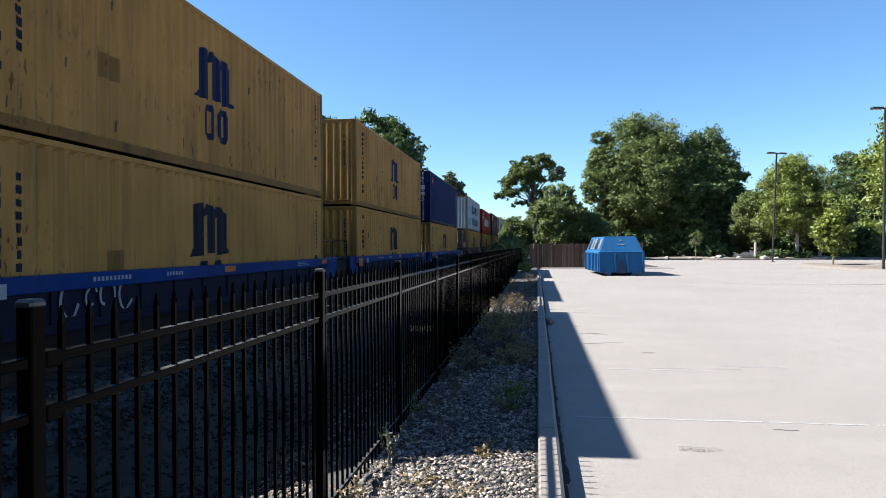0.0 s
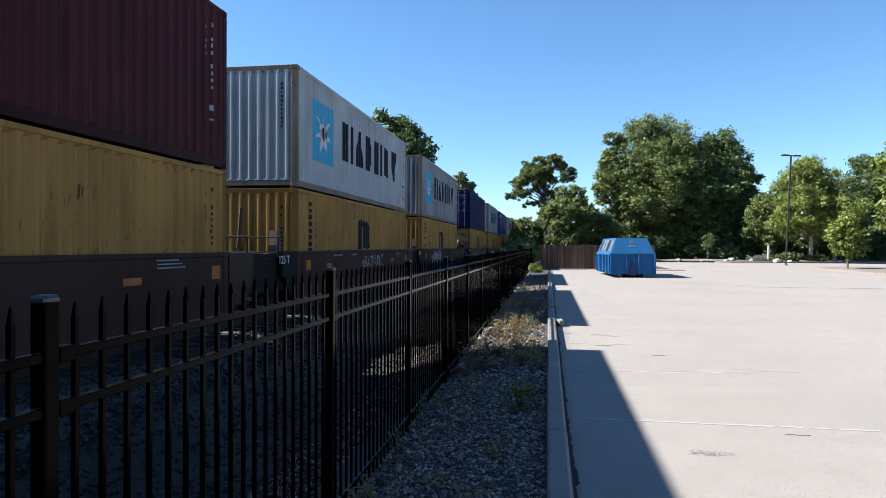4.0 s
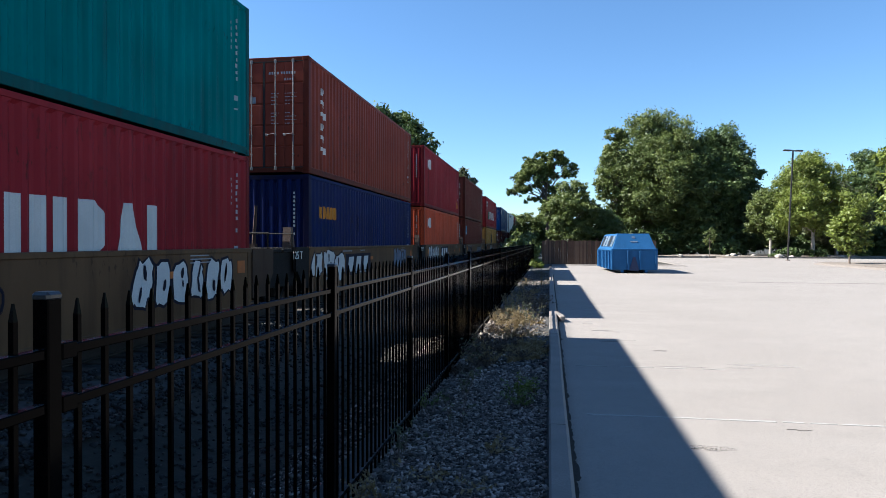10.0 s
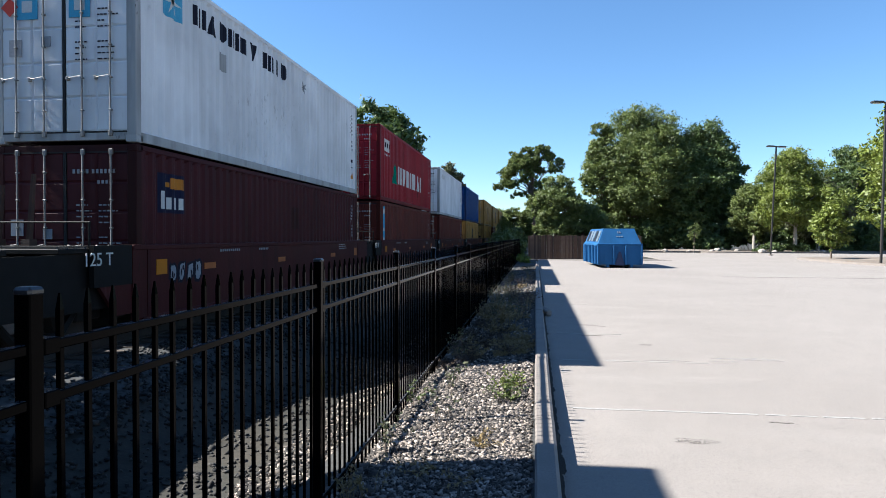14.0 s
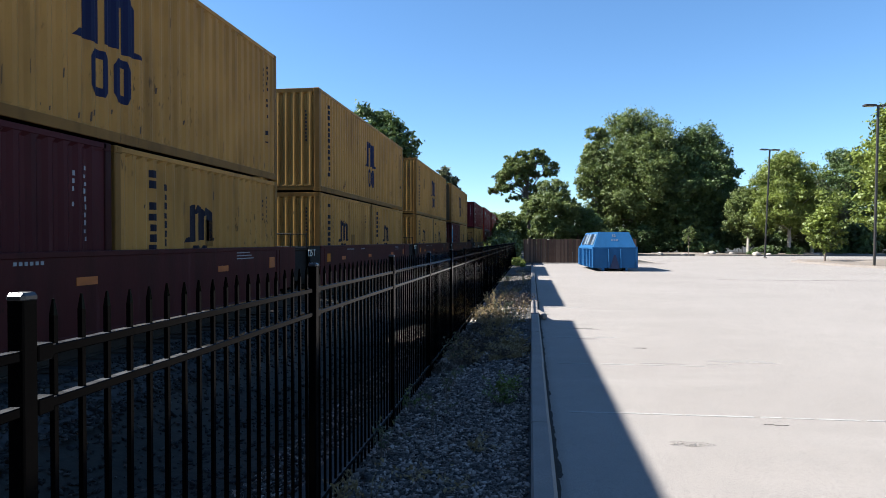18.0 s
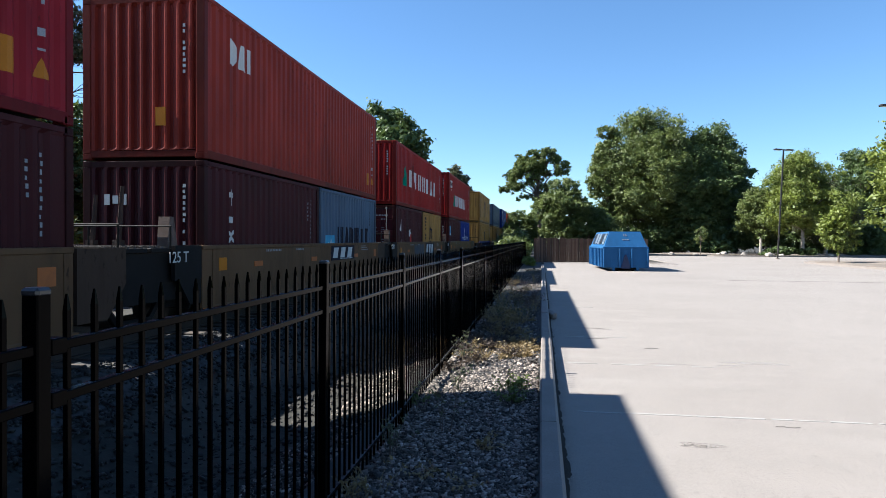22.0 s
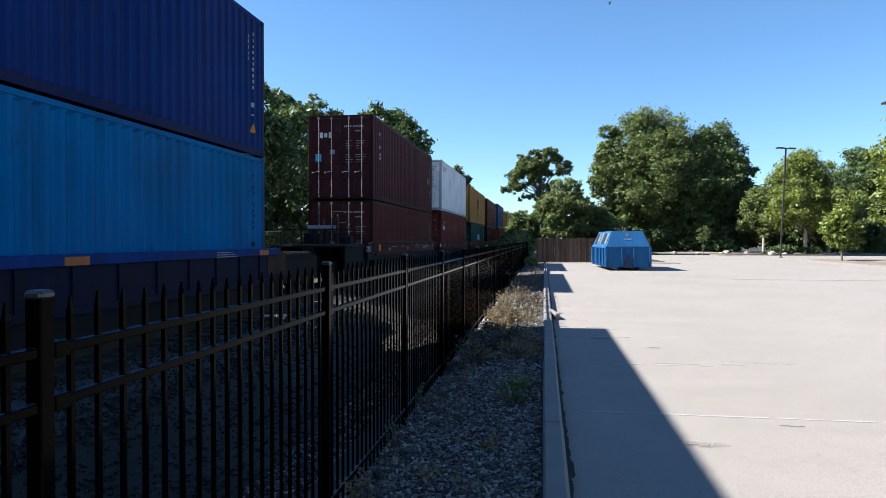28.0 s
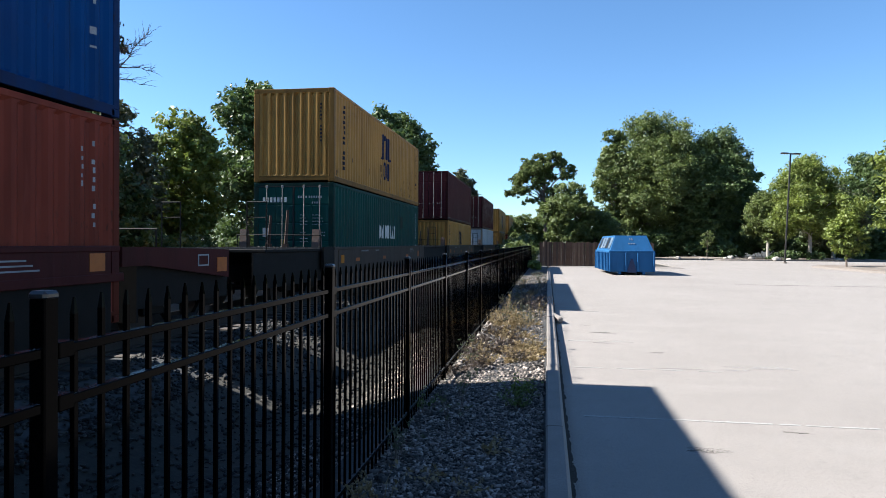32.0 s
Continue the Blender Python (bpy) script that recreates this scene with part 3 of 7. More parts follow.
def build_fence():
    fence = thing("metal_fence", "black metal picket fence with spear tips", "fence")
    # post with cap
    bm = boxes((-0.0265, 0.0265, -0.0265, 0.0265, FENCE_BASE - 0.3, FENCE_TOP - 0.015), bevel=0.004)
    post = bm_mesh(bm)
    bm = bmesh.new()
    box(bm, -0.030, 0.030, -0.030, 0.030, FENCE_TOP - 0.028, FENCE_TOP, 0.009)
    cap = bm_mesh(bm)
    # picket with a pressed point
    bm = bmesh.new()
    h, top = 0.0081, FENCE_TOP - 0.075
    low = [bm.verts.new((x, y, FENCE_BASE + 0.05)) for x, y in ((-h, -h), (h, -h), (h, h), (-h, h))]
    mid = [bm.verts.new((x, y, top)) for x, y in ((-h, -h), (h, -h), (h, h), (-h, h))]
    tip = [bm.verts.new((x, y, top + 0.05)) for x, y in ((-0.003, -0.002), (0.003, -0.002), (0.003, 0.002), (-0.003, 0.002))]
    for a, b in ((low, mid), (mid, tip)):
        for i in range(4):
            bm.faces.new((a[i], a[(i + 1) % 4], b[(i + 1) % 4], b[i]))
    bm.faces.new(tip)
    bm.faces.new(list(reversed(low)))
    picket = bm_mesh(bm)
    bm = boxes((-0.018, 0.018, 0, SPAN, -0.0148, 0.0148), bevel=0.003)
    rail = bm_mesh(bm)
    bracket = bm_mesh(boxes((-0.026, 0.026, -0.03, 0.03, -0.024, 0.024), bevel=0.003))
    pv = np.array([v.co for v in picket.vertices])
    pf = np.array([list(p.vertices) for p in picket.polygons])
    far_v, far_f = [], []
    for k in range(-3, 27):
        y = POST_Y0 + k * SPAN
        lean = 0.25 * math.sin(k * 1.9)
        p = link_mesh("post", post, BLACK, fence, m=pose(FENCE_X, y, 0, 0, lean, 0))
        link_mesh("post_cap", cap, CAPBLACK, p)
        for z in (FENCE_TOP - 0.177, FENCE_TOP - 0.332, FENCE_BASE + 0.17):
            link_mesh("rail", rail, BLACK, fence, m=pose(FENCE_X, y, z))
            if k < 8:
                link_mesh("bracket", bracket, BLACK, fence, m=pose(FENCE_X, y + 0.06, z))
        for i in range(1, 20):
            yy = y + i * SPAN / 20
            if -1 <= k < 7:
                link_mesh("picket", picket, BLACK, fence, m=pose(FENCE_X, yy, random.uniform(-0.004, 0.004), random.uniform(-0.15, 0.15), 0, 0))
            else:
                far_f.append(pf + len(far_v) * len(pv))
                far_v.append(pv + (FENCE_X, yy, 0))
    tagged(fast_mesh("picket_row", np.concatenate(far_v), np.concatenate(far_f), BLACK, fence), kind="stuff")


build_fence()


# ---------- containers ----------
CW = 2.438
PITCH, DEPTH = 0.278, 0.036


def side_profile(y, length):
    """How far the side sheet stands back from the outer plane at y from the front end."""
    inner = 0.16
    if y < inner or y > length - inner:
        return 0.0
    u = ((y - inner) % PITCH) / PITCH
    for a, b, da, db in ((0, 0.26, 0, 0), (0.26, 0.5, 0, 1), (0.5, 0.76, 1, 1), (0.76, 1.0, 1, 0)):
        if u <= b:
            return DEPTH * (da + (db - da) * (u - a) / (b - a))
    return 0.0


def side_breaks(length):
    out, y = [0.0, 0.16], 0.16
    while y < length - 0.16 - PITCH:
        out += [y + PITCH * 0.26, y + PITCH * 0.5, y + PITCH * 0.76, y + PITCH]
        y += PITCH
    return out + [length - 0.16, length]


CACHE = {}
TRAIN = []


def cached(key, make):
    if key not in CACHE:
        CACHE[key] = make()
    return CACHE[key]


def side_mesh(length, height, sx):
    """One corrugated side sheet; its front end is at y = 0."""
    bm = bmesh.new()
    rows = []
    z0, z1 = 0.15, height - 0.09
    for y in side_breaks(length):
        d = side_profile(y, length)
        # the pressing runs out just below the top rail and above the bottom rail
        x = sx * (CW / 2 - 0.012)
        rows.append([bm.verts.new((x, y, z0)), bm.verts.new((x - sx * d, y, z0 + 0.05)), bm.verts.new((x - sx * d, y, z1 - 0.05)), bm.verts.new((x, y, z1))])
    for a, b in zip(rows, rows[1:]):
        for i in range(3):
            bm.faces.new((a[i], b[i], b[i + 1], a[i + 1]))
    return bm_mesh(bm, "side_wall")


def end_mesh(height):
    """Corrugated front wall with broad, slightly tilted ridges and deep grooves, facing -y."""
    bm = bmesh.new()
    w, z0, z1, n = CW / 2 - 0.13, 0.17, height - 0.12, 9
    pts = [(-w, 0.0)]
    p = 2 * w / n
    for k in range(n):
        x = -w + k * p
        pts += [(x + p * 0.03, 0.018), (x + p * 0.34, 0.0), (x + p * 0.5, 0.0), (x + p * 0.58, 0.066), (x + p * 0.86, 0.066)]
    pts.append((w, 0.0))
    rows = [[bm.verts.new((x, 0.006, z0)), bm.verts.new((x, 0.006 + d, z0 + 0.05)), bm.verts.new((x, 0.006 + d, z1 - 0.05)), bm.verts.new((x, 0.006, z1))] for x, d in pts]
    for a, b in zip(rows, rows[1:]):
        for i in range(3):
            bm.faces.new((a[i], b[i], b[i + 1], a[i + 1]))
    return bm_mesh(bm, "end_wall")


def door_mesh(height, sx):
    """One door leaf with pressed panels, facing -y."""
    bm = bmesh.new()
    x0, x1 = sorted((sx * 0.012, sx * (CW / 2 - 0.13)))
    z0, z1, n = 0.17, height - 0.12, 5
    box(bm, x0, x1, 0.03, 0.07, z0, z1)
    front = min(bm.faces, key=lambda q: q.calc_center_median().y)
    bm.faces.remove(front)
    grid = [[bm.verts.new((x0 + (x1 - x0) * i / 2, 0.03, z0 + (z1 - z0) * k / n)) for k in range(n + 1)] for i in range(3)]
    cells = [bm.faces.new((grid[i][k], grid[i + 1][k], grid[i + 1][k + 1], grid[i][k + 1])) for i in range(2) for k in range(n)]
    bmesh.ops.remove_doubles(bm, verts=bm.verts, dist=1e-5)
    bm.normal_update()
    bmesh.ops.inset_individual(bm, faces=cells, thickness=0.045)
    bm.normal_update()
    for c in cells:
        for v in c.verts:
            v.co.y = 0.012
    return bm_mesh(bm, "door")


def gasket_mesh(height, sx):
    """The rubber seal round one door leaf."""
    a, b = 0.002, CW / 2 - 0.122
    z0, z1, w = 0.155, height - 0.108, 0.022
    bars = [(a, a + w, z0, z1), (b - w, b, z0, z1), (a + w, b - w, z0, z0 + w), (a + w, b - w, z1 - w, z1)]
    return bm_mesh(boxes(*[(min(sx * p, sx * q), max(sx * p, sx * q), 0.004, 0.027, lo, hi) for p, q, lo, hi in bars]), "door_gasket")


def lock_mesh(height):
    """A locking bar with its keepers, brackets and handle."""
    bm = bmesh.new()
    tube(bm, (0, -0.028, 0.12), (0, -0.028, height - 0.08), 0.0145, n=8)
    for z in (0.14, height - 0.12):
        box(bm, -0.032, 0.032, -0.042, 0.0, z - 0.045, z + 0.045, 0.008)
    for k in range(1, 6):
        z = height * k / 6
        box(bm, -0.022, 0.022, -0.046, 0.005, z - 0.012, z + 0.012, 0.004)
    tube(bm, (-0.02, -0.04, 1.03), (-0.24, -0.04, 1.0), 0.0065, n=6)
    box(bm, -0.27, -0.22, -0.045, 0.005, 0.97, 1.03, 0.006)
    return bm_mesh(bm, "locking_bar")


def frame_mesh(kind, length, height):
    c = CW / 2
    if kind == "corner_post":
        return bm_mesh(boxes((-0.08, 0.08, -0.07, 0.07, 0.11, height - 0.11), bevel=0.012))
    if kind == "corner_casting":
        bm = boxes((-0.089, 0.089, -0.089, 0.089, -0.059, 0.059), bevel=0.012)
        box(bm, -0.091, 0.091, -0.03, 0.03, -0.03, 0.03)
        box(bm, -0.03, 0.03, -0.091, 0.091, -0.03, 0.03)
        return bm_mesh(bm)
    if kind == "top_rail":
        return bm_mesh(boxes((-0.03, 0.03, 0.12, length - 0.12, -0.035, 0.046), bevel=0.006))
    if kind == "bottom_rail":
        bm = boxes((-0.024, 0.024, 0.12, length - 0.12, -0.07, 0.08), bevel=0.006)
        return bm_mesh(bm)
    if kind == "end_rail":
        return bm_mesh(boxes((-c + 0.13, c - 0.13, -0.06, 0.06, -0.06, 0.06), bevel=0.008))
    if kind == "roof":
        bm = bmesh.new()
        box(bm, -c + 0.04, c - 0.04, 0.06, length - 0.06, height - 0.06, height - 0.035)
        k = 0.4
        while k < length - 0.5:
            box(bm, -c + 0.2, c - 0.2, k, k + 0.14, height - 0.035, height - 0.018)
            k += 0.55
        return bm_mesh(bm)
    bm = boxes((-c + 0.05, c - 0.05, 0.06, length - 0.06, 0.11, 0.15))
    return bm_mesh(bm)


def container(key, length, height, end, base_y, x, z):
    """A steel freight container; its front end at base_y faces the camera. end: c corrugated front, d doors."""
    word, _ = COLORS[key]
    mat = PAINTS[key]
    what = "freight container with its double doors in front" if end in "dg" else "corrugated steel freight container, weathered"
    ob = thing("shipping_container", f"{word} {what}", "container", "containers on the train")
    c = CW / 2

    def put(name, mesh, m=None, material=mat, parent=ob, label=""):
        return link_mesh(name, mesh, material, parent, label, m)

    for sx in (1, -1):
        put("side_wall", cached(("side", length, height, sx), lambda: side_mesh(length, height, sx)))
        put("top_rail", cached(("tr", length), lambda: frame_mesh("top_rail", length, height)), pose(sx * (c - 0.03), 0, height - 0.055))
        put("bottom_rail", cached(("br", length), lambda: frame_mesh("bottom_rail", length, height)), pose(sx * (c - 0.024), 0, 0.085), FRAMES[key])
        for y in (0.07, length - 0.07):
            put("corner_post", cached(("cp", height), lambda: frame_mesh("corner_post", length, height)), pose(sx * (c - 0.08), y, 0), FRAMES[key])
        for y in (0.089, length - 0.089):
            for zz in (0.059, height - 0.059):
                if (sx < 0 or base_y > 750) and y > 1:
                    continue
                put("corner_casting", cached("cc", lambda: frame_mesh("corner_casting", 0, 0)), pose(sx * (c - 0.089), y, zz), FRAMES[key])
    put("roof", cached(("roof", length, height), lambda: frame_mesh("roof", length, height)))
    put("floor_pan", cached(("pan", length), lambda: frame_mesh("pan", length, height)), material=DARKSTEEL)
    for zz in (0.1, height - 0.065):
        put("end_rail", cached("er", lambda: frame_mesh("end_rail", 0, 0)), pose(0, 0.068, zz), FRAMES[key])
    wall = cached(("end", height), lambda: end_mesh(height))
    if end == "c":
        put("end_wall", wall)
    else:
        for sx in (-1, 1):
            d = put("door", cached(("door", height, sx), lambda: door_mesh(height, sx)), material=GRIMY if end == "g" else mat)
            if base_y < 750:
                put("door_gasket", cached(("gasket", height, sx), lambda: gasket_mesh(height, sx)), None, GASKET, d, "black rubber door gasket")
            for q in (0.3, 0.74):
                put("locking_bar", cached(("lock", height), lambda: lock_mesh(height)), pose(sx * (c - 0.13) * q, 0.005, 0), STEEL, d, "galvanised locking bar")
    put("rear_wall", wall, pose(0, length, 0, 0, 0, 180))
    TRAIN.append((ob, (x, base_y, z)))
    return ob


# ---------- marks on the corrugated sides ----------
def side_patch(length, polys):
    """Painted shapes on the side sheet: convex outlines of (y, z), laid into the pressings."""
    bm = bmesh.new()
    breaks = side_breaks(length)
    for poly in polys:
        ys = [p[0] for p in poly]
        y0, y1 = min(ys), max(ys)
        cuts = sorted({y0, y1, *[b for b in breaks if y0 < b < y1], *[p[0] for p in poly if y0 < p[0] < y1]})

        def span(y):
            zs = []
            for (ya, za), (yb, zb) in zip(poly, poly[1:] + poly[:1]):
                if min(ya, yb) - 1e-9 <= y <= max(ya, yb) + 1e-9:
                    if abs(ya - yb) < 1e-9:
                        zs += [za, zb]
                    else:
                        zs.append(za + (zb - za) * (y - ya) / (yb - ya))
            return min(zs), max(zs)

        for a, b in zip(cuts, cuts[1:]):
            if b - a < 1e-5:
                continue
            e = 1e-6
            (la, ha), (lb, hb) = span(a + e), span(b - e)
            xa, xb = (CW / 2 - 0.012 - side_profile(q, length) + 0.004 for q in (a, b))
            bm.faces.new([bm.verts.new(v) for v in ((xa, a, la), (xb, b, lb), (xb, b, hb), (xa, a, ha))])
    return bm_mesh(bm, "marking")


def rect(y, z, w, h):
    return [(y, z), (y + w, z), (y + w, z + h), (y, z + h)]


def tower_logo(y, z, s, w):
    """Dark emblem: three stems under two sloping shoulders, on flared feet. y: its middle, z: its foot, s: its height, w: its width."""
    t = w * 0.25
    x0, x1, x2 = y - w * 0.45, y - t * 0.5, y + w * 0.45 - t
    at = lambda *p: [(u, z + s * v) for u, v in p]
    q = [at((x0 - w * 0.15, -0.02), (x0 + t, 0.0), (x0 + t, 0.13), (x0, 0.13), (x0 - w * 0.08, 0.1)), at((x0, 0.13), (x0 + t, 0.13), (x0 + t, 0.92), (x0, 0.92))]
    q.append(at((x0 - w * 0.03, 0.92), (x0 + t, 0.92), (x0 + t, 1.0), (x0 + t * 0.3, 0.98)))
    q += [at((x0 + t, 0.74), (x1, 0.78), (x1, 0.99), (x0 + t + (x1 - x0 - t) * 0.5, 0.98), (x0 + t, 0.86)), at((x1, 0.03), (x1 + t, 0.05), (x1 + t, 0.78), (x1, 0.78)), at((x1, 0.78), (x1 + t, 0.78), (x1 + t, 0.86), (x1 + t * 0.6, 0.96), (x1, 0.99))]
    q += [at((x1 + t, 0.70), (x2, 0.74), (x2, 0.95), (x1 + t + (x2 - x1 - t) * 0.5, 0.94), (x1 + t, 0.82)), at((x2, 0.13), (x2 + t, 0.13), (x2 + t, 0.74), (x2, 0.74)), at((x2, 0.74), (x2 + t, 0.74), (x2 + t, 0.82), (x2 + t * 0.6, 0.92), (x2, 0.95))]
    q.append(at((x2, 0.0), (x2 + t + w * 0.13, 0.04), (x2 + t + w * 0.1, 0.1), (x2 + t, 0.13), (x2, 0.13)))
    return q


def round_pair(y, z, s):
    """Two hollow rounded shapes side by side below the emblem."""
    q = []
    for o in (-s * 0.68, s * 0.1):
        a, w, t, c = y + o, s * 0.58, s * 0.19, s * 0.12
        q += [[(a, z + s - t), (a + w, z + s - t), (a + w - c, z + s), (a + c, z + s)], [(a + c, z), (a + w - c, z), (a + w, z + t), (a, z + t)]]
        q += [rect(a, z + t, t, s - 2 * t), rect(a + w - t, z + t, t, s - 2 * t)]
    return q


def word_shapes(y, z, w, h, plan, gap=0.24):
    """A brand word as a row of plain shapes: b a pair of bars, m three bars, d a cut block, w a wedge, a a peak, i one bar, s a slanted slab."""
    size = {"i": 0.42, "m": 1.25}
    unit = w / sum(size.get(c, 1.0) for c in plan)
    out = []
    for c in plan:
        full = unit * size.get(c, 1.0)
        b = full * (1 - gap) if c != "i" else full * 0.8
        if c == "b":
            q = [rect(y, z, b * 0.4, h), rect(y + b * 0.6, z, b * 0.4, h)]
        elif c == "m":
            q = [rect(y + b * 0.37 * k, z, b * 0.26, h) for k in range(3)]
        elif c == "d":
            q = [[(y, z), (y + b * 0.6, z), (y + b * 0.85, z + h * 0.22), (y + b * 0.85, z + h * 0.78), (y + b * 0.6, z + h), (y, z + h)]]
        elif c == "w":
            q = [[(y, z + h), (y + b * 0.32, z), (y + b * 0.68, z), (y + b, z + h)]]
        elif c == "a":
            q = [[(y, z), (y + b, z), (y + b * 0.66, z + h), (y + b * 0.34, z + h)]]
        elif c == "s":
            q = [[(y, z + h * 0.1), (y + b * 0.8, z), (y + b * 0.8, z + h * 0.9), (y, z + h)]]
        else:
            q = [rect(y, z, b, h)]
        out.append(q)
        y += full
    return out


def column_bars(y, z_top, w, h, n, seed=0, bold=0.0):
    """Small plain bars one above the other, uneven in width and with a gap or two."""
    rng = random.Random(seed)
    q, step = [], h / n
    for k in range(n):
        if 0 < k < n - 1 and rng.random() < 0.1:
            continue
        b = w * (rng.uniform(0.45, 0.7) + bold)
        q.append(rect(y + rng.uniform(0.0, 1.0) * (w - b), z_top - (k + 1) * step + step * 0.2, b, step * (rng.uniform(0.42, 0.66) + 0.4 * bold)))
    return q


def star(y, z, r):
    q = []
    for k in range(7):
        a = math.pi / 2 + 2 * math.pi * k / 7
        b = a + math.pi / 2
        o = (r * 0.2 * math.cos(b), r * 0.2 * math.sin(b))
        q.append([(y + r * math.cos(a), z + r * math.sin(a)), (y + o[0], z + o[1]), (y - o[0], z - o[1])])
    q.append([(y + r * 0.3 * math.cos(2 * math.pi * k / 14), z + r * 0.3 * math.sin(2 * math.pi * k / 14)) for k in range(14)])
    return q


def mark(ob, name, polys, material, label, length, lift=0.0):
    mesh = side_patch(length, polys)
    return link_mesh(name, mesh, material, ob, label, pose(lift, 0, 0))


def word(ob, blocks, material, label, length):
    for q in blocks:
        mark(ob, "letter_block", q, material, label, length)


def small_marks(ob, length, height, seed, material, key):
    """The columns of small code marks near the rear end and a label or two."""
    rng = random.Random(seed)
    q = column_bars(length - 0.55, height - 0.35, 0.062, height * 0.42, 10, seed) + column_bars(length - 0.78, height - 0.45, 0.055, height * 0.2, 5, seed + 1)
    q += [rect(length - 0.57, height * 0.34, 0.09, 0.1), rect(length - 0.57, height * 0.28, 0.09, 0.03)]
    tagged(mark(ob, "code_mark", q, GREYMARK if material is WHITEMARK else material, "columns of small painted marks", length), kind="stuff")
    if rng.random() < 0.3:
        mark(ob, "warning_label", [[(length - 0.62, height * 0.16), (length - 0.4, height * 0.16), (length - 0.51, height * 0.16 + 0.2)]], YELLOWMARK, "small yellow warning triangle", length)
    if rng.random() < 0.5:
        mark(ob, "repair_patch", [rect(rng.uniform(2, length - 2), rng.uniform(0.5, height - 1.0), rng.uniform(0.2, 0.5), rng.uniform(0.25, 0.6))], FRAMES[key], "repainted patch of the side sheet", length)


def end_plate(ob, name, x, z, w, h, material, label):
    """A flat sticker or plate on the end that faces the viewpoint; x and z: its middle."""
    return link_mesh(name, bm_mesh(boxes((x - w / 2, x + w / 2, -0.004, 0.0045, z - h / 2, z + h / 2))), material, ob, label)


def end_marks(ob, height, seed, material):
    """A thin column of marks and a label on a corrugated end."""
    rng = random.Random(seed)
    bm = bmesh.new()
    for k in range(11):
        if rng.random() < 0.85:
            box(bm, 0.80, 0.80 + rng.uniform(0.035, 0.06), 0.0, 0.0045, height - 0.5 - k * 0.105, height - 0.44 - k * 0.105)
    tagged(link_mesh("end_lettering", bm_mesh(bm), material, ob, "column of small marks"), kind="stuff")


def door_marks(ob, height, seed, material):
    """Bars of lettering and plates on the doors."""
    rng = random.Random(seed)
    bm = bmesh.new()
    for k in range(4):
        box(bm, 0.14 + k * 0.075, 0.185 + k * 0.075, -0.002, 0.004, height - 0.45, height - 0.385)
    for k in range(7):
        if k != 6:
            box(bm, 0.47 + k * 0.07, 0.51 + k * 0.07, -0.002, 0.004, height - 0.45, height - 0.385)
    for k in range(4):
        box(bm, 0.56 + k * 0.07, 0.6 + k * 0.07, -0.002, 0.004, height - 0.61, height - 0.555)
    for k in range(8):
        z = height - 0.95 - k * 0.09 - (0.14 if k > 3 else 0)
        for x0, x1 in ((0.2, rng.uniform(0.32, 0.46)), (0.58, rng.uniform(0.7, 0.98))):
            while x0 < x1:
                w = rng.uniform(0.03, 0.08)
                box(bm, x0, min(x0 + w, x1), -0.002, 0.004, z, z + 0.02)
                x0 += w + rng.uniform(0.015, 0.03)
    tagged(link_mesh("door_lettering", bm_mesh(bm), material, ob, "rows of small pale marks"), kind="stuff")
    end_plate(ob, "data_plate", -0.83, height * 0.5, 0.22, 0.26, rng.choice((GREYMARK, SKYMARK, LABELYELLOW)), "small plate on the door")
    end_plate(ob, "door_label", -0.3, height * rng.uniform(0.4, 0.66), 0.16, 0.16, rng.choice((GREYMARK, GREYMARK, LABELYELLOW)), "small square label")


def scrapes(ob, length, height, seed):
    """Short rusty scrapes and runs, most of them low on the side sheet."""
    rng = random.Random(seed + 40)
    q = []
    for k in range(int(length * 3.4)):
        w, h = rng.uniform(0.012, 0.05), rng.uniform(0.04, 0.26)
        z = 0.22 + (height - 0.7) * rng.random() ** 3.2
        y = rng.uniform(0.3, length - 0.4)
        q.append([(y, z), (y + w * 0.7, z + h * 0.1), (y + w, z + h), (y + w * 0.2, z + h * 0.85)])
    tagged(mark(ob, "rust_scrape", q, SCRAPE, "short rusty scrapes low on the side", length), kind="stuff")


def panel(ob, y, z, w, h, ground, inks, length, label):
    """A painted panel on the side with shapes on it: rows of (y, z, w, h as shares of the panel, material)."""
    mark(ob, "name_panel", [rect(y, z, w, h)], ground, label, length)
    for a, b, c, d, ink in inks:
        mark(ob, "panel_shape", [rect(y + a * w, z + b * h, c * w, d * h)], ink, "plain shape on the panel", length, lift=0.004)


def decorate(ob, logos, length, height, key, seed, end, far=False):
    dark = key in "YWVEGL"
    ink = DARKMARK if dark else WHITEMARK
    if far:
        if logos != "none":
            emblem(ob, logos, length, height, key, seed, end)
        return
    small_marks(ob, length, height, seed, ink, key)
    if end == "c":
        end_marks(ob, height, seed, ink)
    else:
        door_marks(ob, height, seed, DARKMARK if dark else GREYMARK)
    if key in "YV":
        scrapes(ob, length, height, seed)
    for logo in logos.split("+"):
        emblem(ob, logo, length, height, key, seed, end)


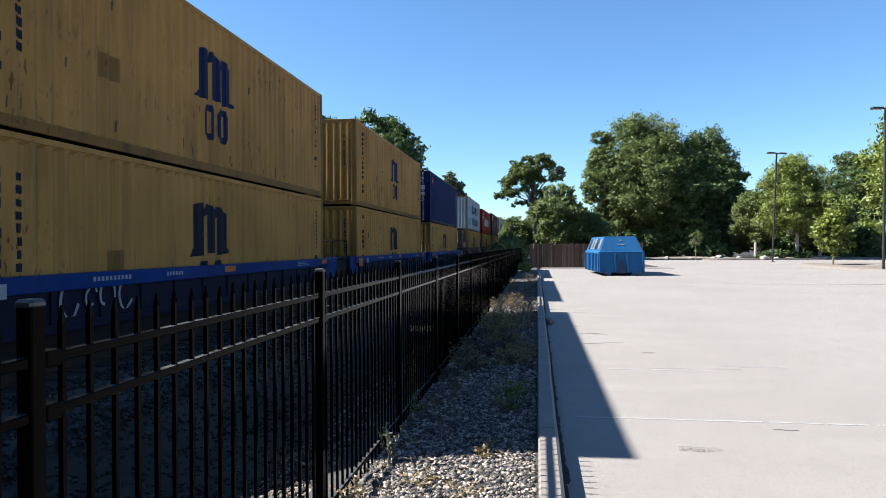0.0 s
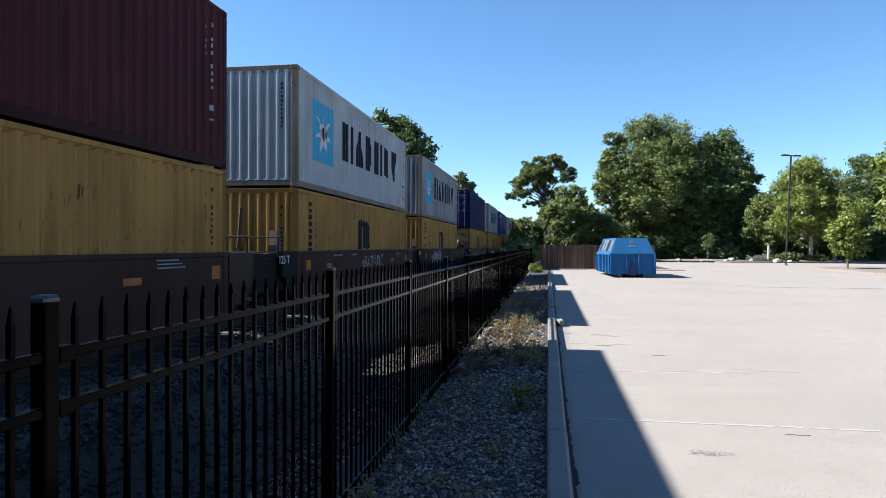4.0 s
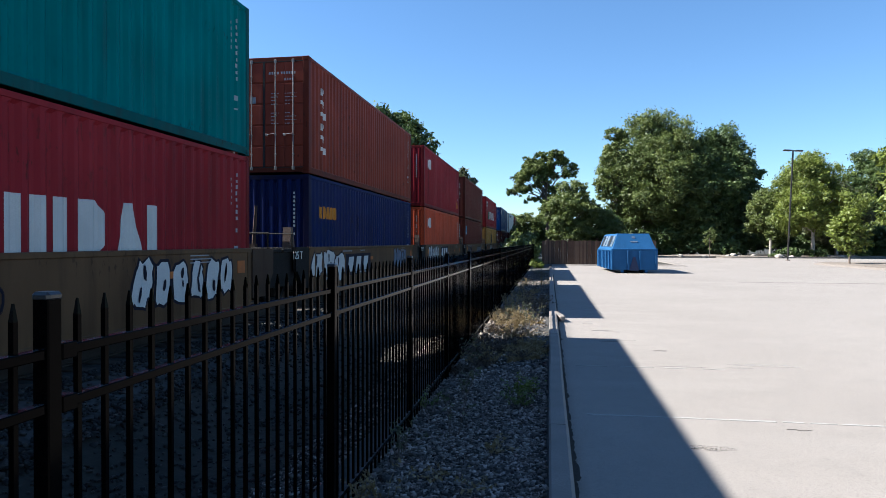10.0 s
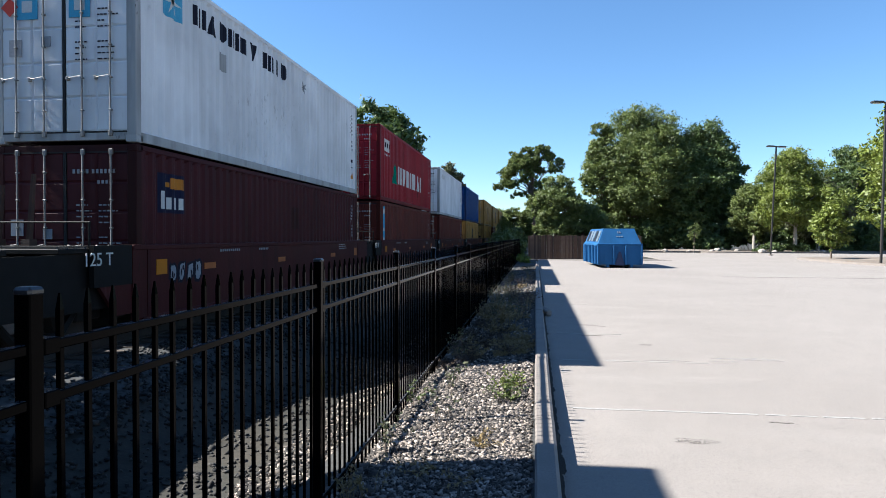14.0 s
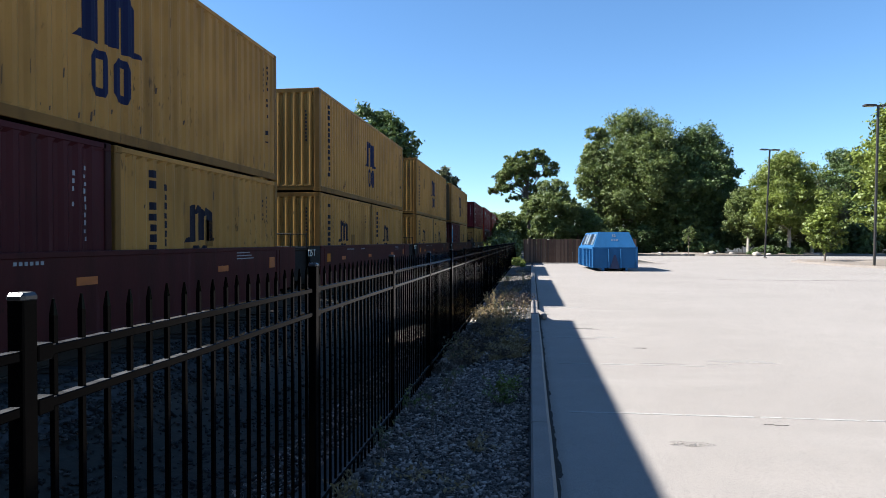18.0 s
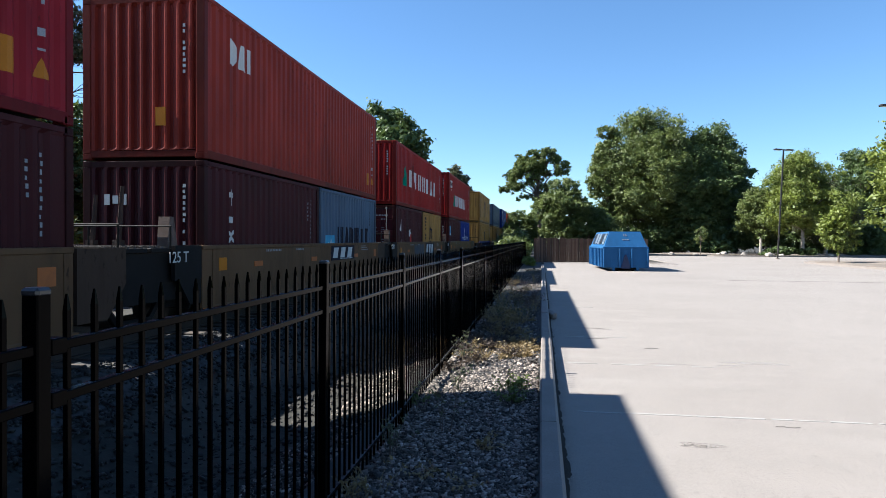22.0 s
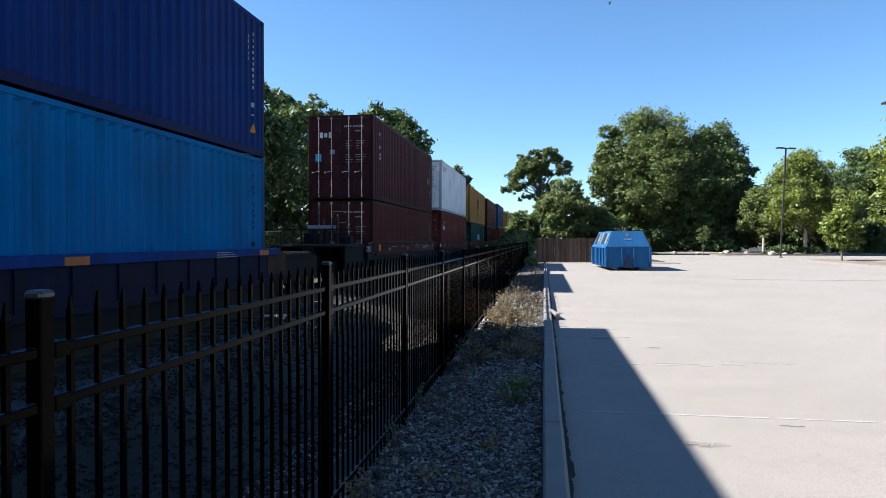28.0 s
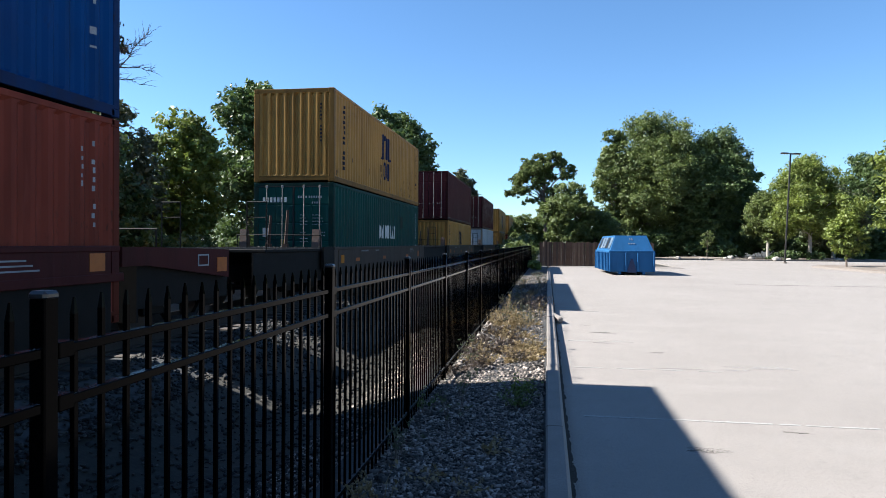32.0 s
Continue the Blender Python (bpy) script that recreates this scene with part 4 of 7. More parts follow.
def emblem(ob, logo, length, height, key, seed, end):
    rows = [(0.06 + 0.16 * k, 0.3, 0.11, 0.4) for k in range(6)]
    if logo == "tower":
        y = length / 2
        mark(ob, "emblem", tower_logo(y, 1.36, 0.95, 1.32) + round_pair(y, 0.62, 0.66), BLUEMARK, "dark blue emblem", length)
        q = column_bars(0.92, height - 0.3, 0.24, height * 0.74, 13, seed + 6, 0.28) + column_bars(1.32, height - 0.25, 0.15, height * 0.6, 12, seed + 7, 0.28)
        tagged(mark(ob, "name_mark", q, DARKMARK, "columns of dark marks", length), kind="stuff")
        if end == "d":
            end_plate(ob, "door_emblem", -0.78, height - 0.47, 0.34, 0.2, DARKMARK, "dark emblem on the door")
            end_plate(ob, "door_emblem", -0.78, height - 0.68, 0.24, 0.12, DARKMARK, "dark bar below the emblem")
    elif logo == "low":
        y, z, s = (5.95, 1.06, 0.98) if length > 8 else (2.53, 1.16, 0.68)
        mark(ob, "emblem", tower_logo(y, z, s, s * 1.35) + round_pair(y, z - s * 0.72, s * 0.62), DARKMARK, "dark emblem partly hidden by the car", length)
        q = column_bars(0.9, height - 0.25, 0.24, height * 0.74, 11, seed + 6, 0.28) + column_bars(1.3, height - 0.45, 0.14, height * 0.6, 10, seed + 7, 0.28)
        tagged(mark(ob, "name_mark", q, DARKMARK, "columns of dark marks", length), kind="stuff")
        if end == "d":
            end_plate(ob, "door_emblem", -0.78, height - 0.47, 0.34, 0.2, DARKMARK, "dark emblem on the door")
    elif logo in ("tri", "triwide", "trilow"):
        y, z = {"tri": (2.22, 0.90), "triwide": (1.35, 0.98), "trilow": (3.2, 0.95)}[logo]
        mark(ob, "emblem", [[(y, z - 0.04), (y + 0.58, z + 0.86), (y + 0.62, z - 0.04)]], GREENMARK, "green peaked emblem", length)
        mark(ob, "emblem_edge", [[(y - 0.02, z - 0.04), (y + 0.5, z + 0.86), (y + 0.56, z + 0.86), (y + 0.12, z - 0.04)], [(y + 0.66, z - 0.04), (y + 0.66, z + 0.8), (y + 1.0, z - 0.04)]], GREENMARK, "green peak edge", length)
        w = {"tri": (3.45, 5.72), "triwide": (2.77, 7.3), "trilow": (4.4, 4.9)}[logo]
        word(ob, word_shapes(w[0], z, w[1], 0.78, "bwbbdai", 0.2 if logo != "triwide" else 0.42), WHITEMARK, "white block", length)
        end_plate(ob, "end_emblem", -0.42, height - 0.72, 0.24, 0.2, GREENMARK, "small green emblem on the end")
    elif logo == "star":
        mark(ob, "emblem", [rect(1.14, 0.80, 1.65, 1.62)], SKYMARK, "sky blue square emblem", length)
        mark(ob, "emblem_star", star(1.96, 1.61, 0.68), WHITEMARK, "white seven-pointed star", length, lift=0.004)
        word(ob, word_shapes(3.56, 1.12, 7.2, 1.16, "madmsw", 0.2), DARKMARK, "dark block", length)
    elif logo == "star2":
        mark(ob, "emblem", [rect(1.26, 0.56, 1.72, 1.62)], SKYMARK, "sky blue square emblem", length)
        mark(ob, "emblem_star", star(2.12, 1.37, 0.68), WHITEMARK, "white seven-pointed star", length, lift=0.004)
        word(ob, word_shapes(3.88, 1.58, 6.1, 0.76, "madmsw", 0.22) + word_shapes(3.88, 0.52, 6.1, 0.72, "smabad", 0.22), DARKMARK, "dark block", length)
    elif logo == "line":
        z = height * 0.78
        mark(ob, "emblem", [rect(0.75, z - 0.12, 0.62, 0.62)], SKYMARK, "small sky blue square emblem", length)
        mark(ob, "emblem_star", star(1.06, z + 0.19, 0.26), WHITEMARK, "white seven-pointed star", length, lift=0.004)
        word(ob, word_shapes(1.75, z + 0.02, 2.7, 0.36, "madmsw", 0.2) + word_shapes(4.75, z + 0.02, 1.5, 0.36, "iibd", 0.2), DARKMARK, "dark block", length)
        mark(ob, "small_emblem", star(7.3, z + 0.15, 0.2), GREYMARK, "small grey emblem", length)
        for x in (-0.62, 0.28):
            p = end_plate(ob, "door_emblem", x, height - 0.86, 0.36, 0.4, SKYMARK, "sky blue square emblem")
            link_mesh("emblem_shape", bm_mesh(boxes((x - 0.09, x + 0.09, -0.008, -0.005, height - 0.95, height - 0.77))), WHITEMARK, p, "pale shape on the emblem")
        for x, z0, mt in ((-0.92, height - 0.6, DARKMARK), (-0.92, height - 0.86, REDMARK), (-0.55, height - 0.52, GREYMARK)):
            bm = bmesh.new()
            v = [bm.verts.new((x + a, -0.008, z0 + b)) for a, b in ((-0.15, 0), (0, -0.15), (0.15, 0), (0, 0.15))]
            bm.faces.new(v)
            link_mesh("hazard_label", bm_mesh(bm), mt, ob, "diamond-shaped hazard label")
    elif logo == "starlow":
        mark(ob, "emblem", [rect(0.55, height * 0.18, 0.9, 0.8)], SKYMARK, "sky blue square emblem", length)
        mark(ob, "emblem_star", star(1.0, height * 0.18 + 0.4, 0.34), WHITEMARK, "white seven-pointed star", length, lift=0.004)
        word(ob, word_shapes(1.65, height * 0.38, 3.6, 0.55, "madmsw", 0.2), DARKMARK, "dark block", length)
    elif logo == "three":
        word(ob, word_shapes(1.0, height * 0.66, 0.95, 0.5, "dai", 0.16), WHITEMARK, "white block", length)
        end_plate(ob, "warning_plate", 0.36, height * 0.26, 0.2, 0.34, YELLOWMARK, "yellow warning plate")
        mark(ob, "warning_label", [[(length - 0.66, 0.5), (length - 0.4, 0.5), (length - 0.53, 0.75)]], YELLOWMARK, "yellow warning triangle", length)
        mark(ob, "warning_plate", [rect(length - 1.25, 0.45, 0.3, 0.42)], YELLOWMARK, "yellow warning plate", length)
    elif logo == "column":
        q = [x for k in range(6) for x in (rect(0.95, height - 0.72 - k * height * 0.105, 0.26, height * 0.035), rect(0.95 + 0.1 * (k % 3), height - 0.80 - k * height * 0.105, 0.14, height * 0.06))]
        mark(ob, "brand_lettering", q, WHITEMARK, "column of white blocks", length)
    elif logo == "script3":
        q = [rect(0.98, height - 0.62, 0.22, 0.1), rect(1.06, height - 0.78, 0.09, 0.32), rect(0.98, height - 1.12, 0.22, 0.12), [(0.98, height - 1.52), (1.22, height - 1.34), (1.22, height - 1.26), (0.98, height - 1.42)], [(0.98, height - 1.28), (1.22, height - 1.44), (1.22, height - 1.52), (0.98, height - 1.36)]]
        mark(ob, "brand_lettering", q, WHITEMARK, "column of white shapes", length)
        for k in range(3):
            end_plate(ob, "end_shape", -0.72 + 0.17 * k, height - 0.72, 0.11, 0.2 - 0.05 * (k == 1), WHITEMARK, "white shape on the end")
    elif logo == "flag":
        y, z = length - 1.35, height * 0.5
        mark(ob, "peeling_label", [[(y, z), (y + 0.3, z - 0.08), (y + 0.36, z + 0.2), (y + 0.05, z + 0.3)]], YELLOWMARK, "torn yellow label", length)
        mark(ob, "paint_streak", [rect(y + 0.1, z + 0.4, 0.04, 0.22), rect(y + 0.42, z - 0.2, 0.03, 0.5), rect(y + 0.62, z + 0.5, 0.05, 0.3)], WHITEMARK, "white streaks", length)
    elif logo == "corner":
        word(ob, word_shapes(1.15, height * 0.79, 1.5, 0.28, "sdadd", 0.25), WHITEMARK, "white block", length)
    elif logo == "faint":
        word(ob, word_shapes(0.9, height * 0.80, 1.4, 0.3, "bddb", 0.25), GREYMARK, "faded grey block", length)
        end_plate(ob, "warning_plate", -0.8, height * 0.58, 0.24, 0.26, YELLOWMARK, "yellow warning plate")
    elif logo == "crest":
        mark(ob, "emblem", [[(0.75, height - 0.62), (0.95, height - 0.85), (1.2, height - 0.7), (1.12, height - 0.42), (0.9, height - 0.36)], rect(0.85, height - 1.0, 0.3, 0.12)], WHITEMARK, "white crest emblem", length)
        word(ob, word_shapes(1.45, height - 0.78, 1.9, 0.26, "ddbds", 0.25), WHITEMARK, "white block", length)
        for k in range(6):
            end_plate(ob, "end_shape", -0.6 + 0.19 * k, height - 0.36, 0.11, 0.1, WHITEMARK, "white shape on the end")
    elif logo == "mid":
        word(ob, word_shapes(length * 0.42, height * 0.46, 2.5, 0.5, "dadibai", 0.25), WHITEMARK, "white block", length)
        for k in range(7):
            end_plate(ob, "end_shape", -0.9 + 0.11 * k, height - 0.5, 0.07, 0.14, WHITEMARK, "white shape on the end")
    elif logo == "gold":
        word(ob, word_shapes(0.8, height * 0.62, 1.5, 0.34, "sdadd", 0.2), YELLOWMARK, "yellow block", length)
    elif logo == "tag":
        panel(ob, 0.62, height - 0.86, 0.4, 0.48, WHITEMARK, [(0.15, 0.12, 0.7, 0.2, GREYMARK)], length, "square white label")
    elif logo == "redtag":
        panel(ob, 0.75, height - 0.72, 0.42, 0.42, REDMARK, [(0.12, 0.35, 0.3, 0.3, WHITEMARK), (0.52, 0.35, 0.35, 0.3, WHITEMARK)], length, "small red square emblem")
        p = end_plate(ob, "door_emblem", -0.58, height - 0.36, 0.34, 0.28, REDMARK, "small red square emblem")
        link_mesh("emblem_shape", bm_mesh(boxes((-0.7, -0.46, -0.008, -0.005, height - 0.42, height - 0.34))), WHITEMARK, p, "white bar on the emblem")
        for x, z, w, h in ((0.75, height - 0.95, 0.3, 0.24), (0.75, height - 1.3, 0.3, 0.14)):
            end_plate(ob, "door_label", x, z, w, h, GREYMARK, "pale label on the door")
        end_plate(ob, "door_label", -0.86, height - 0.95, 0.2, 0.24, LABELYELLOW, "yellow label on the door")
    elif logo == "slip":
        panel(ob, 0.72, height - 0.95, 0.95, 0.5, WHITEMARK, [(*q, DARKMARK) for q in rows], length, "white panel with dark blue shapes")
        word(ob, word_shapes(0.75, height - 1.12, 0.9, 0.08, "ddbdabdd", 0.3), WHITEMARK, "small white bar", length)
        end_plate(ob, "door_label", -0.5, height - 0.52, 0.16, 0.14, SKYMARK, "small blue label")
    elif logo == "strip":
        z, h = 0.32, height - 0.62
        panel(ob, 0.72, z, 0.62, h, WHITEMARK, [(0.24, 0.03 + 0.1 * k, 0.52, 0.068 if k != 4 else 0.0, DARKMARK) for k in range(8)] + [(0.3, 0.88, 0.4, 0.07, GREYMARK)], length, "tall white panel with dark shapes")
        end_plate(ob, "door_label", -0.72, height - 0.42, 0.36, 0.36, GREYMARK, "pale square label")
        end_plate(ob, "warning_plate", -0.3, height - 1.45, 0.2, 0.22, YELLOWMARK, "yellow warning plate")
    elif logo == "bluestrip":
        panel(ob, 0.5, 0.2, 0.34, height - 0.4, SKYMARK, [(0.2, 0.87, 0.6, 0.09, WHITEMARK), (0.3, 0.55, 0.4, 0.05, WHITEMARK), (0.3, 0.35, 0.4, 0.08, WHITEMARK), (0.2, 0.12, 0.6, 0.12, WHITEMARK)], length, "tall light blue panel with white shapes")
    elif logo == "badge":
        panel(ob, 0.62, height - 1.15, 0.42, 0.62, SKYMARK, [(0.1, 0.08, 0.8, 0.14, WHITEMARK), (0.2, 0.4, 0.6, 0.12, YELLOWMARK), (0.3, 0.64, 0.5, 0.12, WHITEMARK)], length, "small blue label with yellow stripes")
    elif logo == "shield":
        panel(ob, 0.62, height * 0.6, 0.82, 0.66, NAVYMARK, [(0.42, 0.62, 0.52, 0.28, YELLOWMARK), (0.2, 0.66, 0.2, 0.12, YELLOWMARK)] + [(0.08 + 0.22 * k, 0.1, 0.14 if k else 0.1, 0.3 + 0.15 * (k == 0), WHITEMARK) for k in range(4)], length, "black panel with a yellow block and pale shapes")
    elif logo == "script":
        # one looping stroke: rolling loops of changing height
        q, last, n = [], None, 230
        for k in range(n + 1):
            u = k / n
            a = u * 2 * math.pi * 9
            tall = 0.9 if 0.3 < u < 0.42 else 0.2 + 0.05 * math.sin(u * 23)
            p = (1.5 + 3.4 * u - 0.14 * math.sin(a), 1.1 + tall * (1 - math.cos(a)) * 0.5 + 0.08 * u)
            if last:
                d = Vector((p[0] - last[0], p[1] - last[1])).normalized() * 0.035
                quad = [(last[0] - d.y, last[1] + d.x), (p[0] - d.y, p[1] + d.x), (p[0] + d.y, p[1] - d.x), (last[0] + d.y, last[1] - d.x)]
                q.append(quad)
            last = p
        mark(ob, "brand_lettering", q, WHITEMARK, "flowing row of white strokes", length)
    elif logo == "hazard":
        for y, z, mt in ((3.0, 1.45, WHITEMARK), (3.22, 1.2, REDMARK)):
            mark(ob, "hazard_label", [[(y - 0.24, z), (y, z - 0.24), (y + 0.24, z), (y, z + 0.24)]], mt, "diamond-shaped hazard label", length)
        mark(ob, "brand_lettering", [[(0.92, 1.55), (1.06, 1.5), (1.2, 2.0), (1.04, 2.05)], [(0.92, 0.75), (1.06, 0.7), (1.2, 1.1), (1.04, 1.15)]], WHITEMARK, "slanted white shape", length)
    elif logo == "grime":
        rng, q = random.Random(seed + 70), []
        for k in range(120):
            u = rng.random()
            y, w, h = 2.2 + 6.2 * u + rng.gauss(0, 0.25), rng.uniform(0.02, 0.09), rng.uniform(0.04, 0.2)
            z = 1.25 - 0.55 * u + rng.gauss(0, 0.1)
            q.append([(y, z), (y + w, z + 0.2 * h), (y + 0.8 * w, z + h), (y + 0.1 * w, z + 0.7 * h)])
        tagged(mark(ob, "rust_smear", q, SCRAPE, "dark scraped smear along the side", length), kind="stuff")


# front-end place along the train, top and bottom containers, car style
# each container: colour, end, emblem, height; two short ones are given as a pair
HC, ST = 2.896, 2.591
STACKS = [
    (-26.0, "Yc tower H", "Yc low S", "blue"), (-10.2, "Yc tower H", "Yc low S", "blue"),
    (5.52, "Yc tower H", "Yc low S", "blue"), (21.27, "Yc tower H", "Yc low S", "blue"), (36.7, "Nd redtag H", "Yc low S", "blue"),
    (56.77, "Wc star2 H", "Yg low S", "brown"), (72.44, "Hd tri+slip 2.72", "Yc low S", "brown"), (88.16, "Md tag H", "Yd low S", "brown"),
    (104.0, "Wc star H", "Yc low S", "brown"), (119.84, "Vc star H", "Yc low S", "brown"),
    (139.52, "Nd none H", "Yd low S", "ochre"), (155.35, "Vc star H", "Yc low S", "ochre"), (171.03, "Rc corner H", "Yc low S", "ochre"),
    (186.91, "Vc star H", "Yd low S", "ochre"), (202.7, "Hd triwide H", "Yc low S", "ochre"),
    (222.74, "Td strip H", "Cd trilow+slip H", "ochre"), (238.39, "Ud column H", "Nc gold H", "ochre"), (253.8, "Cc three H", "Oc three H", "ochre"),
    (269.35, "Kc none H", "Kc badge H", "ochre"), (285.05, "Cc tri+slip H", "Yc low S", "ochre"),
    (304.79, "Bc tag H", "Md shield S", "maroon"), (321.21, "Ed line H", "Md shield S", "maroon"), (336.94, "Cd tri+slip H", "Kd bluestrip S", "maroon"),
    (352.8, "Ed corner H", "Kd none S", "maroon"), (368.68, "Bc none H", "Yc low S", "maroon"),
    (388.74, "Yd tower H", "Yc low|Yc low", "maroon"), (404.22, "Yd tower H", "Mc shield|Yc low", "maroon"), (419.72, "Yc tower H", "Yc low|Yc low", "maroon"),
    (435.71, "Yc tower H", "Yc low|Yc low", "maroon"), (451.1, "Yg tower H", "Mc bluestrip|Yc low", "maroon"),
    (471.45, "Pc column 2.8", "Yc low|Yc low", "ochre"), (486.75, "Cc three H", "Kc corner|Mc script3", "ochre"), (502.4, "Qc three H", "Mc script3|Gc starlow", "ochre"),
    (518.1, "Hc triwide 2.72", "Md hazard|Yc low", "ochre"), (533.8, "Hc tri+slip H", "Mc badge|Rc script", "ochre"),
    (555.2, "Yc tower H", "Yc low H", "slim"), (573.46, "Gd none 2.74", "Yd low H", "slim"), (591.2, "Rd corner H", "Yd low H", "slim"),
    (609.5, "Oc none H", "Oc none H", "slim"), (627.65, "Ac crest H", "Lc tag H", "slim"),
    (649.15, "Md script3+flag H", "Jd none S", "russet"), (664.9, "Ed faint H", "Kc shield H", "russet"), (680.7, "Yd tower L", "Dd mid S", "russet"),
    (696.7, "Kc grime H", "Mc script3 S", "russet"), (712.87, "Bd badge H", "Ud column H", "russet"),
    (734.63, "Yc tower 2.7", "Dd mid H", "grey"), (756.2, "Md none H", "Yc low S", "grey"), (777.8, "Md none H", "Wc none S", "grey"),
    (799.4, "Yc tower H", "Yc low S", "grey"), (821.0, "Yc tower H", "Kc none S", "grey"), (842.6, "Kc none H", "Yc low S", "grey"),
    (864.2, "Yc tower H", "Dc none S", "grey"), (885.8, "Yc tower H", "Yc low S", "grey"), (907.4, "Cc none H", "Yc low S", "grey"),
    (929.0, "Yc tower H", "Yc low S", "grey"),
]
FLOOR_Z = {"slim": 0.70, "blue": 0.62}
TALL = {"blue": 2.936, "slim": 2.96, "russet": 3.07}
TALL.update({k: 3.0 for k in ("brown", "ochre", "maroon", "grey")})


def build_containers():
    seed = 100
    for s, top, low, style in STACKS:
        z = FLOOR_Z.get(style, 0.66)
        h = 0
        if "|" in low:
            h = ST
            for k, spec in enumerate(low.split("|")):
                code, logo = spec.split()
                seed += 3
                c = container(code[0], 6.13, ST, code[1], s + k * 6.21, TRACK_X, z)
                decorate(c, logo, 6.13, ST, code[0], seed, code[1])
        else:
            code, logo, size = low.split()
            h = HC if size == "H" else ST
            seed += 3
            c = container(code[0], 12.34, h, code[1], s, TRACK_X, z)
            decorate(c, logo, 12.34, h, code[0], seed, code[1], s > 750)
        code, logo, size = top.split()
        seed += 3
        length, off = (13.716, 0.76) if size == "L" else (12.34, 0.0)
        tall = {"S": ST, "H": TALL.get(style, HC), "L": TALL.get(style, HC)}.get(size) or float(size)
        c = container(code[0], length, tall, code[1], s - off, TRACK_X, z + h + 0.025)
        decorate(c, logo, length, tall, code[0], seed, code[1], s > 750)


build_containers()


# ---------- well cars ----------
def wheel_mesh():
    bm = bmesh.new()
    tube(bm, (-0.065, 0, 0), (0.065, 0, 0), 0.42, n=24)
    tube(bm, (-0.075, 0, 0), (-0.065, 0, 0), 0.45, n=24)
    tube(bm, (0.065, 0, 0), (0.085, 0, 0), 0.14, n=16)
    return bm_mesh(bm, "wheel")


def truck(parent, y):
    """A two-axle truck: side frames, wheels, axles, springs, bolster."""
    for sx in (-1, 1):
        bm = bmesh.new()
        x = sx * 1.0
        box(bm, x - 0.07, x + 0.07, y - 1.15, y - 0.62, RAIL_Z + 0.34, RAIL_Z + 0.56, 0.03)
        box(bm, x - 0.07, x + 0.07, y + 0.62, y + 1.15, RAIL_Z + 0.34, RAIL_Z + 0.56, 0.03)
        box(bm, x - 0.07, x + 0.07, y - 0.7, y + 0.7, RAIL_Z + 0.52, RAIL_Z + 0.68, 0.03)
        box(bm, x - 0.07, x + 0.07, y - 0.42, y + 0.42, RAIL_Z + 0.13, RAIL_Z + 0.25, 0.03)
        for k in (-1, 1):
            tube(bm, (x, y + k * 0.68, RAIL_Z + 0.5), (x, y + k * 0.38, RAIL_Z + 0.19), 0.06, n=6)
        part("truck_frame", bm, DARKSTEEL, parent)
    for k in (-1, 1):
        axle = part("axle", tube(bmesh.new(), (-0.98, y + k * 0.89, RAIL_Z + 0.42), (0.98, y + k * 0.89, RAIL_Z + 0.42), 0.075, n=10), DARKSTEEL, parent)
        for sx in (-1, 1):
            link_mesh("wheel", cached("wheel", wheel_mesh), RAILRUST, axle, m=pose(sx * 0.755, y + k * 0.89, RAIL_Z + 0.42, 0, 0, 0 if sx > 0 else 180))
    part("bolster", boxes((-0.95, 0.95, y - 0.2, y + 0.2, RAIL_Z + 0.5, RAIL_Z + 0.78), bevel=0.03), DARKSTEEL, parent)


